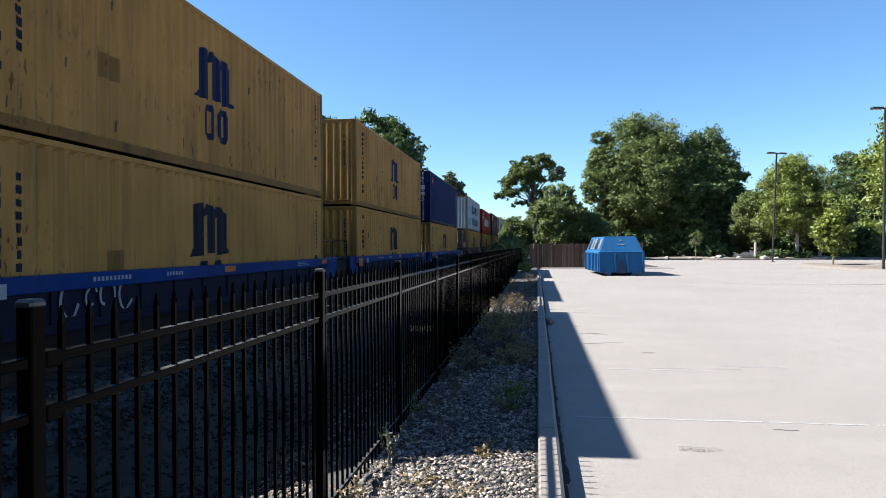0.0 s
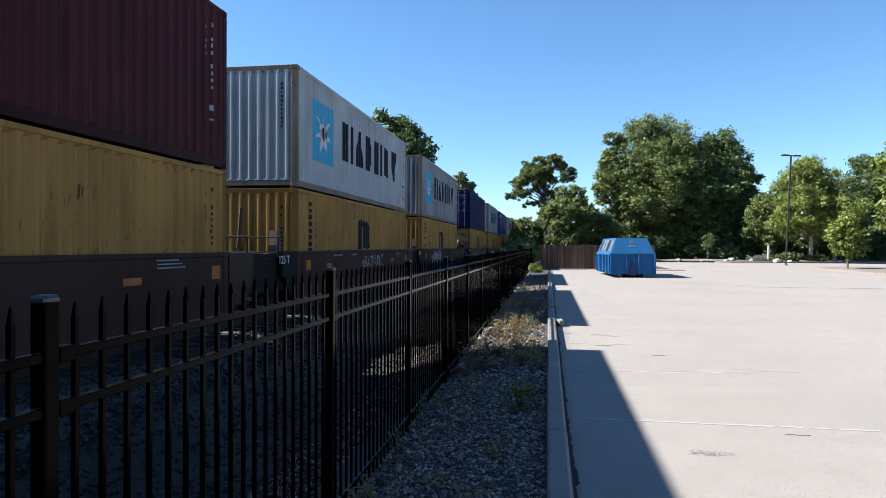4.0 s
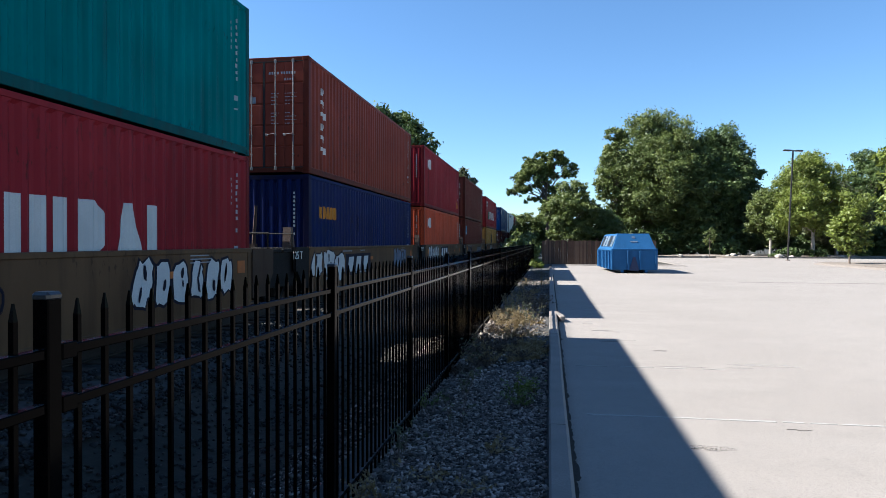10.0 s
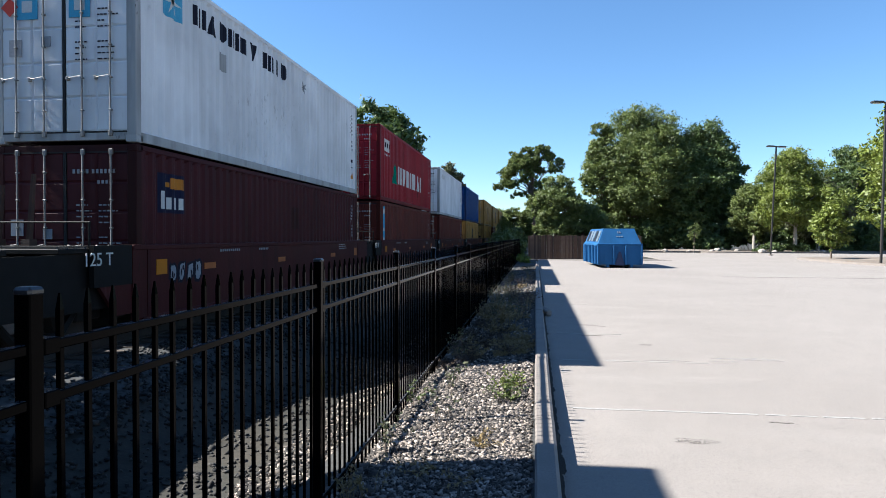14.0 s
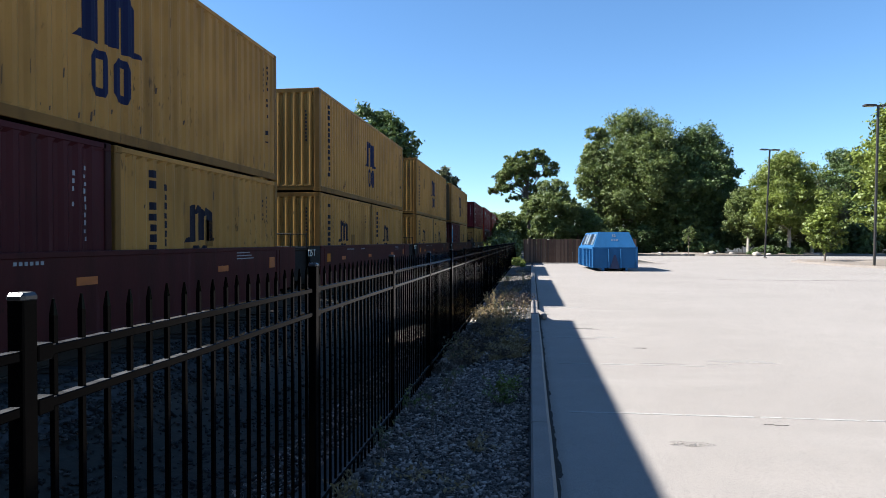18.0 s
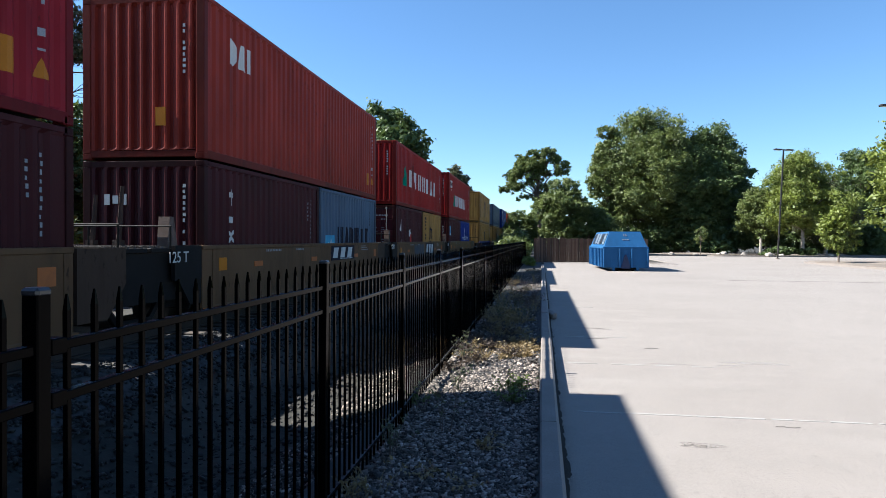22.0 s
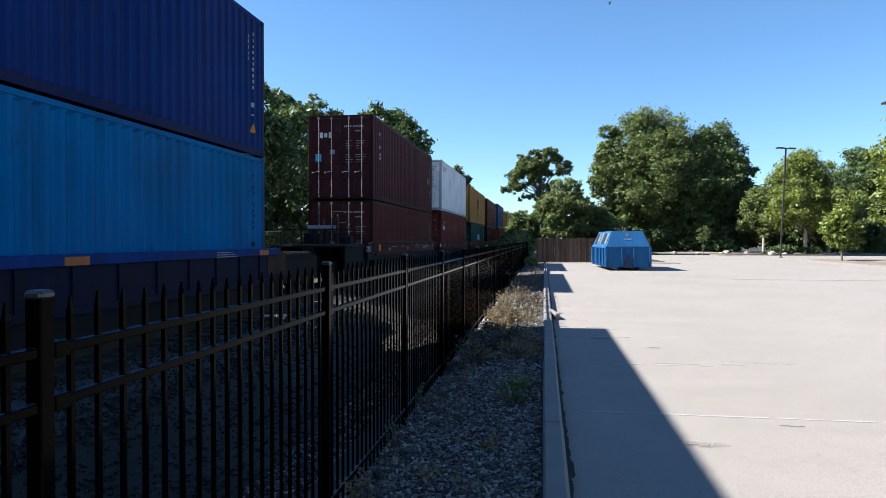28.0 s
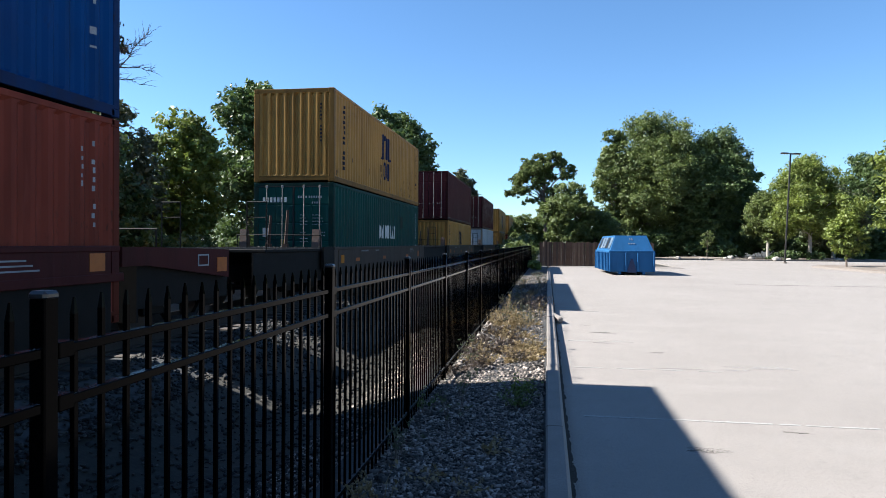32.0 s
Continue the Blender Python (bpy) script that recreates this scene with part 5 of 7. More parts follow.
def well_car(style, pitch, tank, trail, cylinder):
    """One platform of a well car. The front end of its load is at y = 0, the load is 12.2 m long."""
    paint_, body = {"ochre": ("ochre", "rust-stained ochre"), "brown": ("brown", "dark brown"), "maroon": ("maroon", "maroon"), "russet": ("maroon", "dark maroon"), "blue": ("blue", "bright blue"), "slim": ("brown", "dark slim blue-edged"), "grey": ("grey", "grey-brown")}[style]
    mat = CAR_PAINTS[paint_]
    car = thing("well_car", f"{body} steel intermodal well car under containers", "rail car", "well cars of the train")
    gap = pitch - 12.2
    low = style in ("blue", "slim")
    top, bot = {"blue": (1.50, 0.86), "slim": (1.64, 0.95)}.get(style, (1.76, 1.36) if style == "russet" else (1.70, 0.58))
    chord = 0.21 if style == "blue" else 0.15
    y0, y1 = -0.55, 12.75
    s0, s1 = (y0, y1) if low else (-0.3, 12.15)
    deck_z = 1.72 if low else 2.0
    floor_z = 1.5 if low else 1.66
    for sx in (1, -1):
        x = sx * 1.30
        bm = bmesh.new()
        # side plate with top chord, bottom chord and stiffeners
        if low:
            box(bm, x - 0.02, x + 0.02, y0, y1, bot, top - chord + 0.01)
            k = y0 + 0.4
            while k < y1 - 0.3:
                box(bm, x - sx * 0.0 - 0.05, x + 0.05, k, k + 0.09, bot, top - chord + 0.01)
                k += 0.92
        else:
            box(bm, x + sx * 0.03 - 0.02, x + sx * 0.03 + 0.02, s0, s1, bot, top - 0.06)
            box(bm, x - 0.07, x + 0.07, s0, s1, top - 0.08, top, 0.01)
        box(bm, x - 0.08, x + 0.06, y0 + 0.5, y1 - 0.5, bot - 0.1, bot + 0.02, 0.01)
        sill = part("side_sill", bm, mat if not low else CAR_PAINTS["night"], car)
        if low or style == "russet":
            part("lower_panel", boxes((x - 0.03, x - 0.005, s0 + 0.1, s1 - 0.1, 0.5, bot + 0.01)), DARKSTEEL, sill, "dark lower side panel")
        if low:
            part("top_chord", boxes((x - 0.09, x + 0.09, y0, y1, top - chord, top), bevel=0.012), CAR_PAINTS["blue"], sill, "blue top chord")
        elif sx > 0:
            part("end_box", boxes((x - 0.03, x + 0.045, -1.15, -0.31, 1.12, 1.70)), DARKSTEEL, sill, "dark end panel")
            for u in (0.06, 11.98):
                part("end_stiffener", boxes((x + 0.05, x + 0.062, u, u + 0.09, bot, top - 0.08)), mat, sill)
        if sx < 0:
            continue
        if low:
            for yy in (6.1, 11.7):
                part("reflector", boxes((x + 0.088, x + 0.096, yy, yy + 0.45, top - 0.14, top - 0.03)), OLDYELLOW, sill, "yellow reflector strip")
            part("reflector", boxes((x + 0.091, x + 0.099, -0.28, 0.2, top - 0.33, top - 0.06)), OLDYELLOW, sill, "orange reflector plate")
            part("data_plate", boxes((x + 0.091, x + 0.099, 0.72, 0.96, top - 0.24, top - 0.07)), GREYMARK, sill, "small white plate")
        else:
            for yy, w, z, h in ((0.3, 0.3, 1.22, 0.24), (1.8, 0.42, 1.24, 0.11), (5.2, 0.42, 1.24, 0.11), (9.1, 0.42, 1.24, 0.11), (11.55, 0.3, 1.22, 0.24)):
                if style == "russet":
                    z = 1.42
                part("reflector", boxes((x + 0.049, x + 0.056, yy, yy + w, z, z + h)), YELLOWMARK if w < 0.4 and yy < 1 else OLDYELLOW, sill, "orange reflector strip")
        bm = bmesh.new()
        for k in range(16):
            yy = 2.4 + 0.085 * k + (0.9 if k > 9 else 0)
            box(bm, x + (0.092 if low else 0.049), x + (0.096 if low else 0.054), yy, yy + 0.05, (top - 0.12) if low else 1.54, (top - 0.06) if low else 1.585)
        for k in range(3):
            box(bm, x + (0.092 if low else 0.049), x + (0.096 if low else 0.054), 9.9, 10.5 + 0.1 * k, (top - 0.06 - k * 0.04) if low else 1.58 - k * 0.06, (top - 0.045 - k * 0.04) if low else 1.60 - k * 0.06)
        tagged(part("stencil_marks", bm, GREYMARK, sill, "row of small white marks"), kind="stuff")
    # ends: sloped end sill, platform, bolster beam, rails
    for y, d in ((y0, -1), (y1, 1)):
        long = (tank and d < 0 or trail and d > 0) and gap < 4.5
        e = y + d * (2.75 if long else gap / 2 - 0.62)
        a, b = sorted((y, e))
        bm = bmesh.new()
        box(bm, -1.26, 1.26, a, b, floor_z - 0.07, floor_z, 0.01)
        # side plates added to keep sun off the ballast, out towards the next car
        out = sorted((y, e + (0 if long else d * 0.5)))
        for x in (-1.2, 1.2):
            box(bm, x - 0.02, x + 0.02, out[0], out[1], 0.8, floor_z - 0.08)
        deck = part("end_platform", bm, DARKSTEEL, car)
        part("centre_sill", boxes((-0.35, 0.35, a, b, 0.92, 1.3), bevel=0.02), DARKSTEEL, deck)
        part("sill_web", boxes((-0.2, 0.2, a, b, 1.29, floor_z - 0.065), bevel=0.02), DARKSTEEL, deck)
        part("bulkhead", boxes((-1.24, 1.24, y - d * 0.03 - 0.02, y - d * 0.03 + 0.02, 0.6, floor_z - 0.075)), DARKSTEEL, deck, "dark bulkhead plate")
        bm = bmesh.new()
        for k in range(7):
            yy = a + 0.06 + (b - a - 0.12) * k / 6
            box(bm, -1.2, 1.2, yy - 0.02, yy + 0.02, floor_z, floor_z + 0.03)
        part("walkway_grating", bm, RUSTGRATE, deck, "dark steel walkway grating")
        bm = bmesh.new()
        tube(bm, (-1.22, y + d * 0.5, 2.02), (1.22, y + d * 0.5, 2.02), 0.015, n=6)
        for x in (-1.2, -0.3, 1.2):
            tube(bm, (x, y + d * 0.5, floor_z), (x, y + d * 0.5, 2.02), 0.018, n=6)
        part("handrail", bm, DARKSTEEL, deck, "thin pipe handrail across the end")
        g = y + d * (2.62 if long and d > 0 else 0.5)
        for sx in (-1, 1):
            bm = bmesh.new()
            x = sx * 1.30
            v = [(y - d * 0.5, top - 0.02), (y + d * 0.1, top - 0.02), (g, floor_z + 0.02), (g, floor_z - 0.5), (y + d * 0.1, bot + 0.1), (y - d * 0.5, bot + 0.1)]
            l_ = [bm.verts.new((x - 0.028, q[0], q[1])) for q in v]
            r_ = [bm.verts.new((x + 0.028, q[0], q[1])) for q in v]
            bm.faces.new(l_)
            bm.faces.new(list(reversed(r_)))
            for i in range(6):
                bm.faces.new((l_[i], l_[(i + 1) % 6], r_[(i + 1) % 6], r_[i]))
            bmesh.ops.recalc_face_normals(bm, faces=bm.faces[:])
            plate = part("end_gusset", bm, DARKSTEEL if style in ("ochre", "brown") and d < 0 else CAR_PAINTS["grimy"] if style in ("ochre", "brown") else mat, car)
            if long and d > 0 and sx > 0:
                q = sorted((g - d * 0.45, g - d * 0.1))
                part("reflector", boxes((x + 0.03, x + 0.036, q[0], q[1], floor_z - 0.38, floor_z - 0.12)), OLDYELLOW, plate, "orange reflector plate")
                q = sorted((g - d * 1.1, g - d * 0.75))
                part("stencil_box", boxes((x + 0.03, x + 0.035, q[0], q[1], floor_z - 0.26, floor_z - 0.235), (x + 0.03, x + 0.035, q[0], q[1], floor_z - 0.08, floor_z - 0.055), (x + 0.03, x + 0.035, q[0], q[0] + 0.02, floor_z - 0.235, floor_z - 0.08), (x + 0.03, x + 0.035, q[1] - 0.02, q[1], floor_z - 0.235, floor_z - 0.08)), GREYMARK, plate, "small stencilled frame")
            if not tank or d > 0 or style == "slim":
                continue
            bm = bmesh.new()
            xx = sx * 1.24
            tube(bm, (xx, e - d * 0.08, floor_z), (xx, e - d * 0.08, deck_z + 0.7), 0.016, n=6)
            tube(bm, (xx, e - d * 0.08, deck_z + 0.7), (xx - sx * 0.45, e - d * 0.08, deck_z + 0.7), 0.016, n=6)
            tube(bm, (xx - sx * 0.45, e - d * 0.08, deck_z + 0.7), (xx - sx * 0.45, e - d * 0.08, floor_z), 0.016, n=6)
            tube(bm, (xx, e - d * 0.08, deck_z + 0.36), (xx - sx * 0.45, e - d * 0.08, deck_z + 0.36), 0.013, n=6)
            part("grab_rail", bm, DARKSTEEL, deck, "bent pipe grab rail")
        if style in ("ochre", "brown", "grey") and d < 0:
            for sx in (-1, 1):
                bm = bmesh.new()
                x0, x1 = sx * 1.05 - 0.1, sx * 1.05 + 0.1
                pts = [(y + d * 0.2, floor_z + 0.0), (y + d * 0.5, floor_z + 0.0), (y + d * 0.44, floor_z + 0.52), (y + d * 0.32, floor_z + 0.52)]
                l_, r_ = [bm.verts.new((x0, *q)) for q in pts], [bm.verts.new((x1, *q)) for q in pts]
                bm.faces.new(l_)
                bm.faces.new(list(reversed(r_)))
                for i in range(4):
                    bm.faces.new((l_[i], l_[(i + 1) % 4], r_[(i + 1) % 4], r_[i]))
                part("load_guide", bm, PALESTEEL, deck, "rusty worn guide block at the car's end")
        for sx in (-1, 1):
            gx, gh = (0.14, 1.05) if sx > 0 else (-0.36, 0.9)
            bm = bmesh.new()
            tube(bm, (gx, y + d * 0.34, floor_z), (gx + 0.05, y + d * 0.3, floor_z + gh), 0.05, 0.035, 6)
            box(bm, gx - 0.07, gx + 0.07, y + d * 0.34 - 0.07, y + d * 0.34 + 0.07, floor_z, floor_z + 0.12)
            part("guide_post", bm, RUSTPOST if not low else DARKSTEEL, deck, "leaning rusty guide post")
    for k in range(5):
        yy = 0.8 + k * 2.65
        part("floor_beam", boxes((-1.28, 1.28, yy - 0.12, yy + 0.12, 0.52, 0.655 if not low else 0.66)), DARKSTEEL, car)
    bm = bmesh.new()
    tube(bm, (1.25, 0.5, 0.72), (1.25, 11.8, 0.72), 0.02, n=6)
    part("brake_pipe", bm, DARKSTEEL, car)
    truck(car, y0 - gap / 2 + 0.55 if gap < 4.5 and not tank else y0 - 1.55)
    if gap >= 4.5 or trail:
        truck(car, y1 + 1.55)
    if cylinder:
        # pale auxiliary cylinder and piping at the leading end
        r = 0.21 if low else 0.085
        e = y0 - 2.1
        cy = part("brake_cylinder", tube(bmesh.new(), (-0.25, e, 2.29 - r), (0.7, e + 0.12, 2.29 - r), r, n=16), STEEL, car, "pale grey brake cylinder")
        for q, w in ((-0.1, e - 0.1), (0.3, e - 0.05)):
            part("bracket", boxes((q, q + 0.1, w, w + 0.2, floor_z, max(2.3 - 1.6 * r, deck_z + 0.05))), DARKSTEEL, cy)
        bm = bmesh.new()
        tube(bm, (-1.2, e - 0.2, deck_z + 0.16), (1.2, e - 0.2, deck_z + 0.16), 0.02, n=6)
        tube(bm, (-1.2, e + 0.5, 1.62), (1.2, e + 0.3, 1.62), 0.028, n=6)
        tube(bm, (0.8, e - 0.2, floor_z), (0.8, e - 0.2, deck_z + 0.45), 0.02, n=6)
        tube(bm, (-0.6, e + 0.35, floor_z), (-0.6, e + 0.35, deck_z + 0.3), 0.025, n=6)
        part("brake_piping", bm, DARKSTEEL, car)
        for q in ((0.55, 0.95, e + 0.75, e + 1.1, floor_z, floor_z + 0.3), (-0.7, -0.2, e + 0.8, e + 1.15, floor_z, floor_z + 0.4)):
            part("valve_box", boxes(q, bevel=0.03), DARKSTEEL, car)
    if trail and style != "russet":
        # rusty reservoir, stand pipe and hand wheel at the trailing end
        e = y1 + 1.8
        tk = part("brake_reservoir", tube(bmesh.new(), (-0.62, e, deck_z + 0.22), (0.48, e, deck_z + 0.22), 0.235, n=20), RUSTY, car, "rusty brake air reservoir")
        part("reservoir_saddle", boxes((-0.5, -0.36, e - 0.2, e + 0.2, floor_z, deck_z + 0.12), (0.2, 0.34, e - 0.2, e + 0.2, floor_z, deck_z + 0.12)), DARKSTEEL, tk)
        bm = bmesh.new()
        tube(bm, (0.1, e, 2.38), (0.1, e, 2.62), 0.022, n=6)
        tube(bm, (0.1, e, 2.62), (0.22, e, 2.64), 0.022, n=6)
        part("stand_pipe", bm, DARKSTEEL, tk)
        bm = bmesh.new()
        wy = e + 0.75
        tube(bm, (-0.25, wy + 0.06, floor_z), (-0.25, wy + 0.06, 2.25), 0.06, n=8)
        n = 18
        for k in range(n):
            a, b = 2 * math.pi * k / n, 2 * math.pi * (k + 1) / n
            tube(bm, (-0.25 + 0.3 * math.cos(a), wy, 2.25 + 0.3 * math.sin(a)), (-0.25 + 0.3 * math.cos(b), wy, 2.25 + 0.3 * math.sin(b)), 0.014, n=5, cap=False)
        for k in range(3):
            a = 2 * math.pi * k / 3
            tube(bm, (-0.25, wy, 2.25), (-0.25 + 0.3 * math.cos(a), wy, 2.25 + 0.3 * math.sin(a)), 0.012, n=5)
        part("hand_brake", bm, DARKSTEEL, car, "dark hand brake wheel on a post")
        for q in ((0.5, 0.9, e + 0.5, e + 0.85, floor_z, deck_z + 0.2), (-0.95, -0.55, e - 0.9, e - 0.5, floor_z, deck_z + 0.1), (0.3, 0.8, e - 0.95, e - 0.55, floor_z, deck_z + 0.02)):
            part("valve_box", boxes(q, bevel=0.03), DARKSTEEL, car)
        bm = bmesh.new()
        tube(bm, (-1.2, e + 0.6, 1.75), (1.2, e + 0.6, 1.75), 0.03, n=6)
        tube(bm, (0.95, e - 0.7, floor_z), (0.95, e + 0.4, deck_z + 0.3), 0.03, n=6)
        part("brake_piping", bm, RUSTY, car)
    if gap >= 4.5:
        for y, d in ((y0, -1), (y1, 1)):
            e = y + d * (gap / 2 - 0.62)
            bm = boxes((-0.14, 0.14, min(e, e + d * 0.75), max(e, e + d * 0.75), 0.98, 1.18), (-0.2, 0.2, e + d * 0.55 - 0.2, e + d * 0.55 + 0.2, 0.92, 1.22), bevel=0.03)
            part("coupler", bm, RUSTY, car)
    return car


def piece(car, y, w, z, h, n, fill, edge, seed):
    """A sprayed piece on the side plate: n bulging shapes with an outline and inner strokes."""
    rng = random.Random(seed)
    X = 1.352

    def blob(bm, x, cy, cz, ry, rz, power, tilt, wob):
        c = bm.verts.new((x, cy, cz))
        ring = []
        for k in range(18):
            a = 2 * math.pi * k / 18
            ca, sa = math.cos(a), math.sin(a)
            u = math.copysign(abs(ca) ** power, ca) * ry * wob[k % len(wob)]
            v = math.copysign(abs(sa) ** power, sa) * rz * wob[(k * 5 + 2) % len(wob)]
            ring.append(bm.verts.new((x, min(max(cy + u + tilt * v, y - 0.05), y + w + 0.05), min(max(cz + v, z), z + h))))
        for k in range(18):
            try:
                bm.faces.new((c, ring[k], ring[(k + 1) % 18]))
            except ValueError:
                pass

    out, inn, cut = bmesh.new(), bmesh.new(), bmesh.new()
    step = w / n
    for k in range(n):
        cy, cz = y + (k + 0.5) * step, z + h * rng.uniform(0.44, 0.56)
        ry, rz, tilt = step * rng.uniform(0.46, 0.6), h * rng.uniform(0.4, 0.5), rng.uniform(-0.15, 0.25)
        wob = [rng.uniform(0.78, 1.15) for _ in range(11)]
        blob(out, X + k * 0.0004, cy, cz, ry, rz, 0.6, tilt, wob)
        blob(inn, X + 0.006 + k * 0.0004, cy, cz, ry - 0.055, rz - 0.05, 0.6, tilt, wob)
        for _ in range(rng.choice((1, 2, 2))):
            blob(cut, X + 0.012 + k * 0.0004, cy + rng.uniform(-0.3, 0.3) * ry, cz + rng.uniform(-0.45, 0.45) * rz, ry * rng.uniform(0.08, 0.2), rz * rng.uniform(0.15, 0.4), 0.8, rng.uniform(-0.3, 0.3), wob)
    tagged(part("graffiti", out, edge, car, "outline of sprayed graffiti"), kind="stuff")
    tagged(part("graffiti", inn, fill, car, "sprayed graffiti fill"), kind="stuff")
    tagged(part("graffiti", cut, edge, car, "graffiti inner strokes"), kind="stuff")


def scrawl(car, y, w, seed, material, z=1.14, h=0.5):
    """Thin looping spray strokes on the side plate."""
    rng = random.Random(seed)
    bm = bmesh.new()
    k = 0.0
    while k < w:
        a0, r = rng.uniform(0, 6), rng.uniform(0.14, 0.26)
        cy, cz = y + k, z + h * rng.uniform(0.4, 0.6)
        pts = [(cy + r * 0.8 * math.cos(a0 + q * 0.42), cz + r * math.sin(a0 + q * 0.42) * (1 + 0.3 * math.sin(q))) for q in range(12)]
        t = rng.uniform(0.014, 0.03)
        for (ya, za), (yb, zb) in zip(pts, pts[1:]):
            d = Vector((yb - ya, zb - za))
            d = Vector((-d.y, d.x)).normalized() * t if d.length > 0 else d
            vs = [bm.verts.new((1.354, p[0], min(max(p[1], z), z + h))) for p in ((ya + d.x, za + d.y), (yb + d.x, zb + d.y), (yb - d.x, zb - d.y), (ya - d.x, za - d.y))]
            if len({tuple(v.co) for v in vs}) == 4:
                bm.faces.new(vs)
        k += rng.uniform(0.28, 0.5)
    tagged(part("graffiti", bm, material, car, "sprayed graffiti strokes"), kind="stuff")


def jagged(car, y, w, seed, material, z, h):
    """A row of sharp up-and-down spray strokes."""
    rng = random.Random(seed)
    bm, k, up = bmesh.new(), 0.0, False
    last = (y, z + h * 0.3)
    while k < w:
        up = not up
        k += rng.choice((0.03, 0.07, 0.1, 0.22)) * rng.uniform(0.8, 1.2)
        p = (y + k, z + h * (rng.uniform(0.65, 1.0) if up else rng.uniform(0.0, 0.35)))
        d = Vector((p[1] - last[1], last[0] - p[0])).normalized() * rng.uniform(0.008, 0.017)
        if rng.random() < 0.78:
            bm.faces.new([bm.verts.new((1.356, a, b)) for a, b in ((last[0] + d.x, last[1] + d.y), (p[0] + d.x, p[1] + d.y), (p[0] - d.x, p[1] - d.y), (last[0] - d.x, last[1] - d.y))])
        last = p
    tagged(part("graffiti", bm, material, car, "jagged sprayed tag"), kind="stuff")


def number_bars(car, y, z, n):
    """A row of plain white bars in place of a car number."""
    link_mesh("name_panel", bm_mesh(boxes((1.351, 1.355, y - 0.12, y + n * 0.18 + 0.1, z - 0.05, z + 0.25))), DARKMARK, car, "dark panel behind the number bars")
    bm = bmesh.new()
    for k in range(n):
        if k != 4:
            box(bm, 1.356, 1.361, y + k * 0.18, y + k * 0.18 + 0.11, z, z + 0.2)
    tagged(link_mesh("number_marks", bm_mesh(bm), GREYMARK, car, "row of white number bars"), kind="stuff")


def emblem_panel(car, y, w, z, h, kind):
    """Dark panel on the side plate with slanted pale blocks, or with number bars."""
    p = link_mesh("name_panel", bm_mesh(boxes((1.351, 1.357, y, y + w, z, z + h))), DARKMARK, car, "dark panel with pale slanted blocks")
    n = 3 if kind == "blocks" else 5
    for k in range(n):
        step = w * 0.9 / n
        a, z0, z1 = y + w * 0.06 + k * step, z + h * 0.16, z + h * 0.86
        outline = [(a, z0), (a + step * 0.6, z0), (a + step * 0.78, z1), (a + step * 0.18, z1)]
        bm = bmesh.new()
        lo = [bm.verts.new((1.358, *v)) for v in outline]
        hi = [bm.verts.new((1.363, *v)) for v in outline]
        bm.faces.new(hi)
        for i in range(len(outline)):
            j = (i + 1) % len(outline)
            bm.faces.new((lo[i], lo[j], hi[j], hi[i]))
        link_mesh("panel_emblem", bm_mesh(bm), WHITEMARK, p, "pale slanted block")
    if kind == "blocks":
        stripes = boxes(*[(1.358, 1.362, y + w * 0.36, y + w * 0.9, z + h * (0.05 + 0.03 * k), z + h * (0.065 + 0.03 * k)) for k in range(3)])
        tagged(link_mesh("panel_stripe", bm_mesh(stripes), WHITEMARK, p, "thin pale stripes"), kind="stuff")


def build_cars():
    kinds, places = {}, []
    for i, (s, top, low, style) in enumerate(STACKS):
        nxt = STACKS[i + 1][0] if i + 1 < len(STACKS) else s + 21.6
        prv = STACKS[i - 1][0] if i else s - 15.7
        pitch = {"slim": 18.2, "grey": 21.6, "maroon": 15.75, "russet": 15.75}.get(style, 15.7)
        lead = s - prv > 19 or (style == "slim" and s - prv > 17)
        trail = nxt - s > 19 and style not in ("slim", "grey")
        key = (style, pitch, lead, trail, lead and style != "grey" and not (style == "slim" and s - prv > 19))
        if key not in kinds:
            kinds[key] = well_car(*key)
            car = kinds[key]
        else:
            car = copy_thing(kinds[key], pose(0, 0, 0))
        places.append((car, s, style))
    writing = text_mesh("125 T", 0.26)
    for i, (car, s, style) in enumerate(places):
        TRAIN.append((car, (TRACK_X, s, 0.0)))
        if style in ("brown", "ochre", "maroon", "russet"):
            link_mesh("load_limit_writing", writing, WHITEMARK, car, "white stencilled load figure", pose(1.350, -1.06, 1.42, 90, 0, 90))
        if style == "ochre" and i % 3 == 0 and s < 500 and abs(s - 171) > 1 and abs(s - 269) > 1:
            bm = bmesh.new()
            for k in range(10):
                if k != 4:
                    box(bm, 1.351, 1.356, 2.9 + k * 0.2, 3.0 + k * 0.2, 1.26, 1.41)
            tagged(link_mesh("number_marks", bm_mesh(bm), GREYMARK, car, "row of white number bars"), kind="stuff")
        for first, make, args in WORKS:
            if abs(first - s) < 0.5:
                make(car, *args)


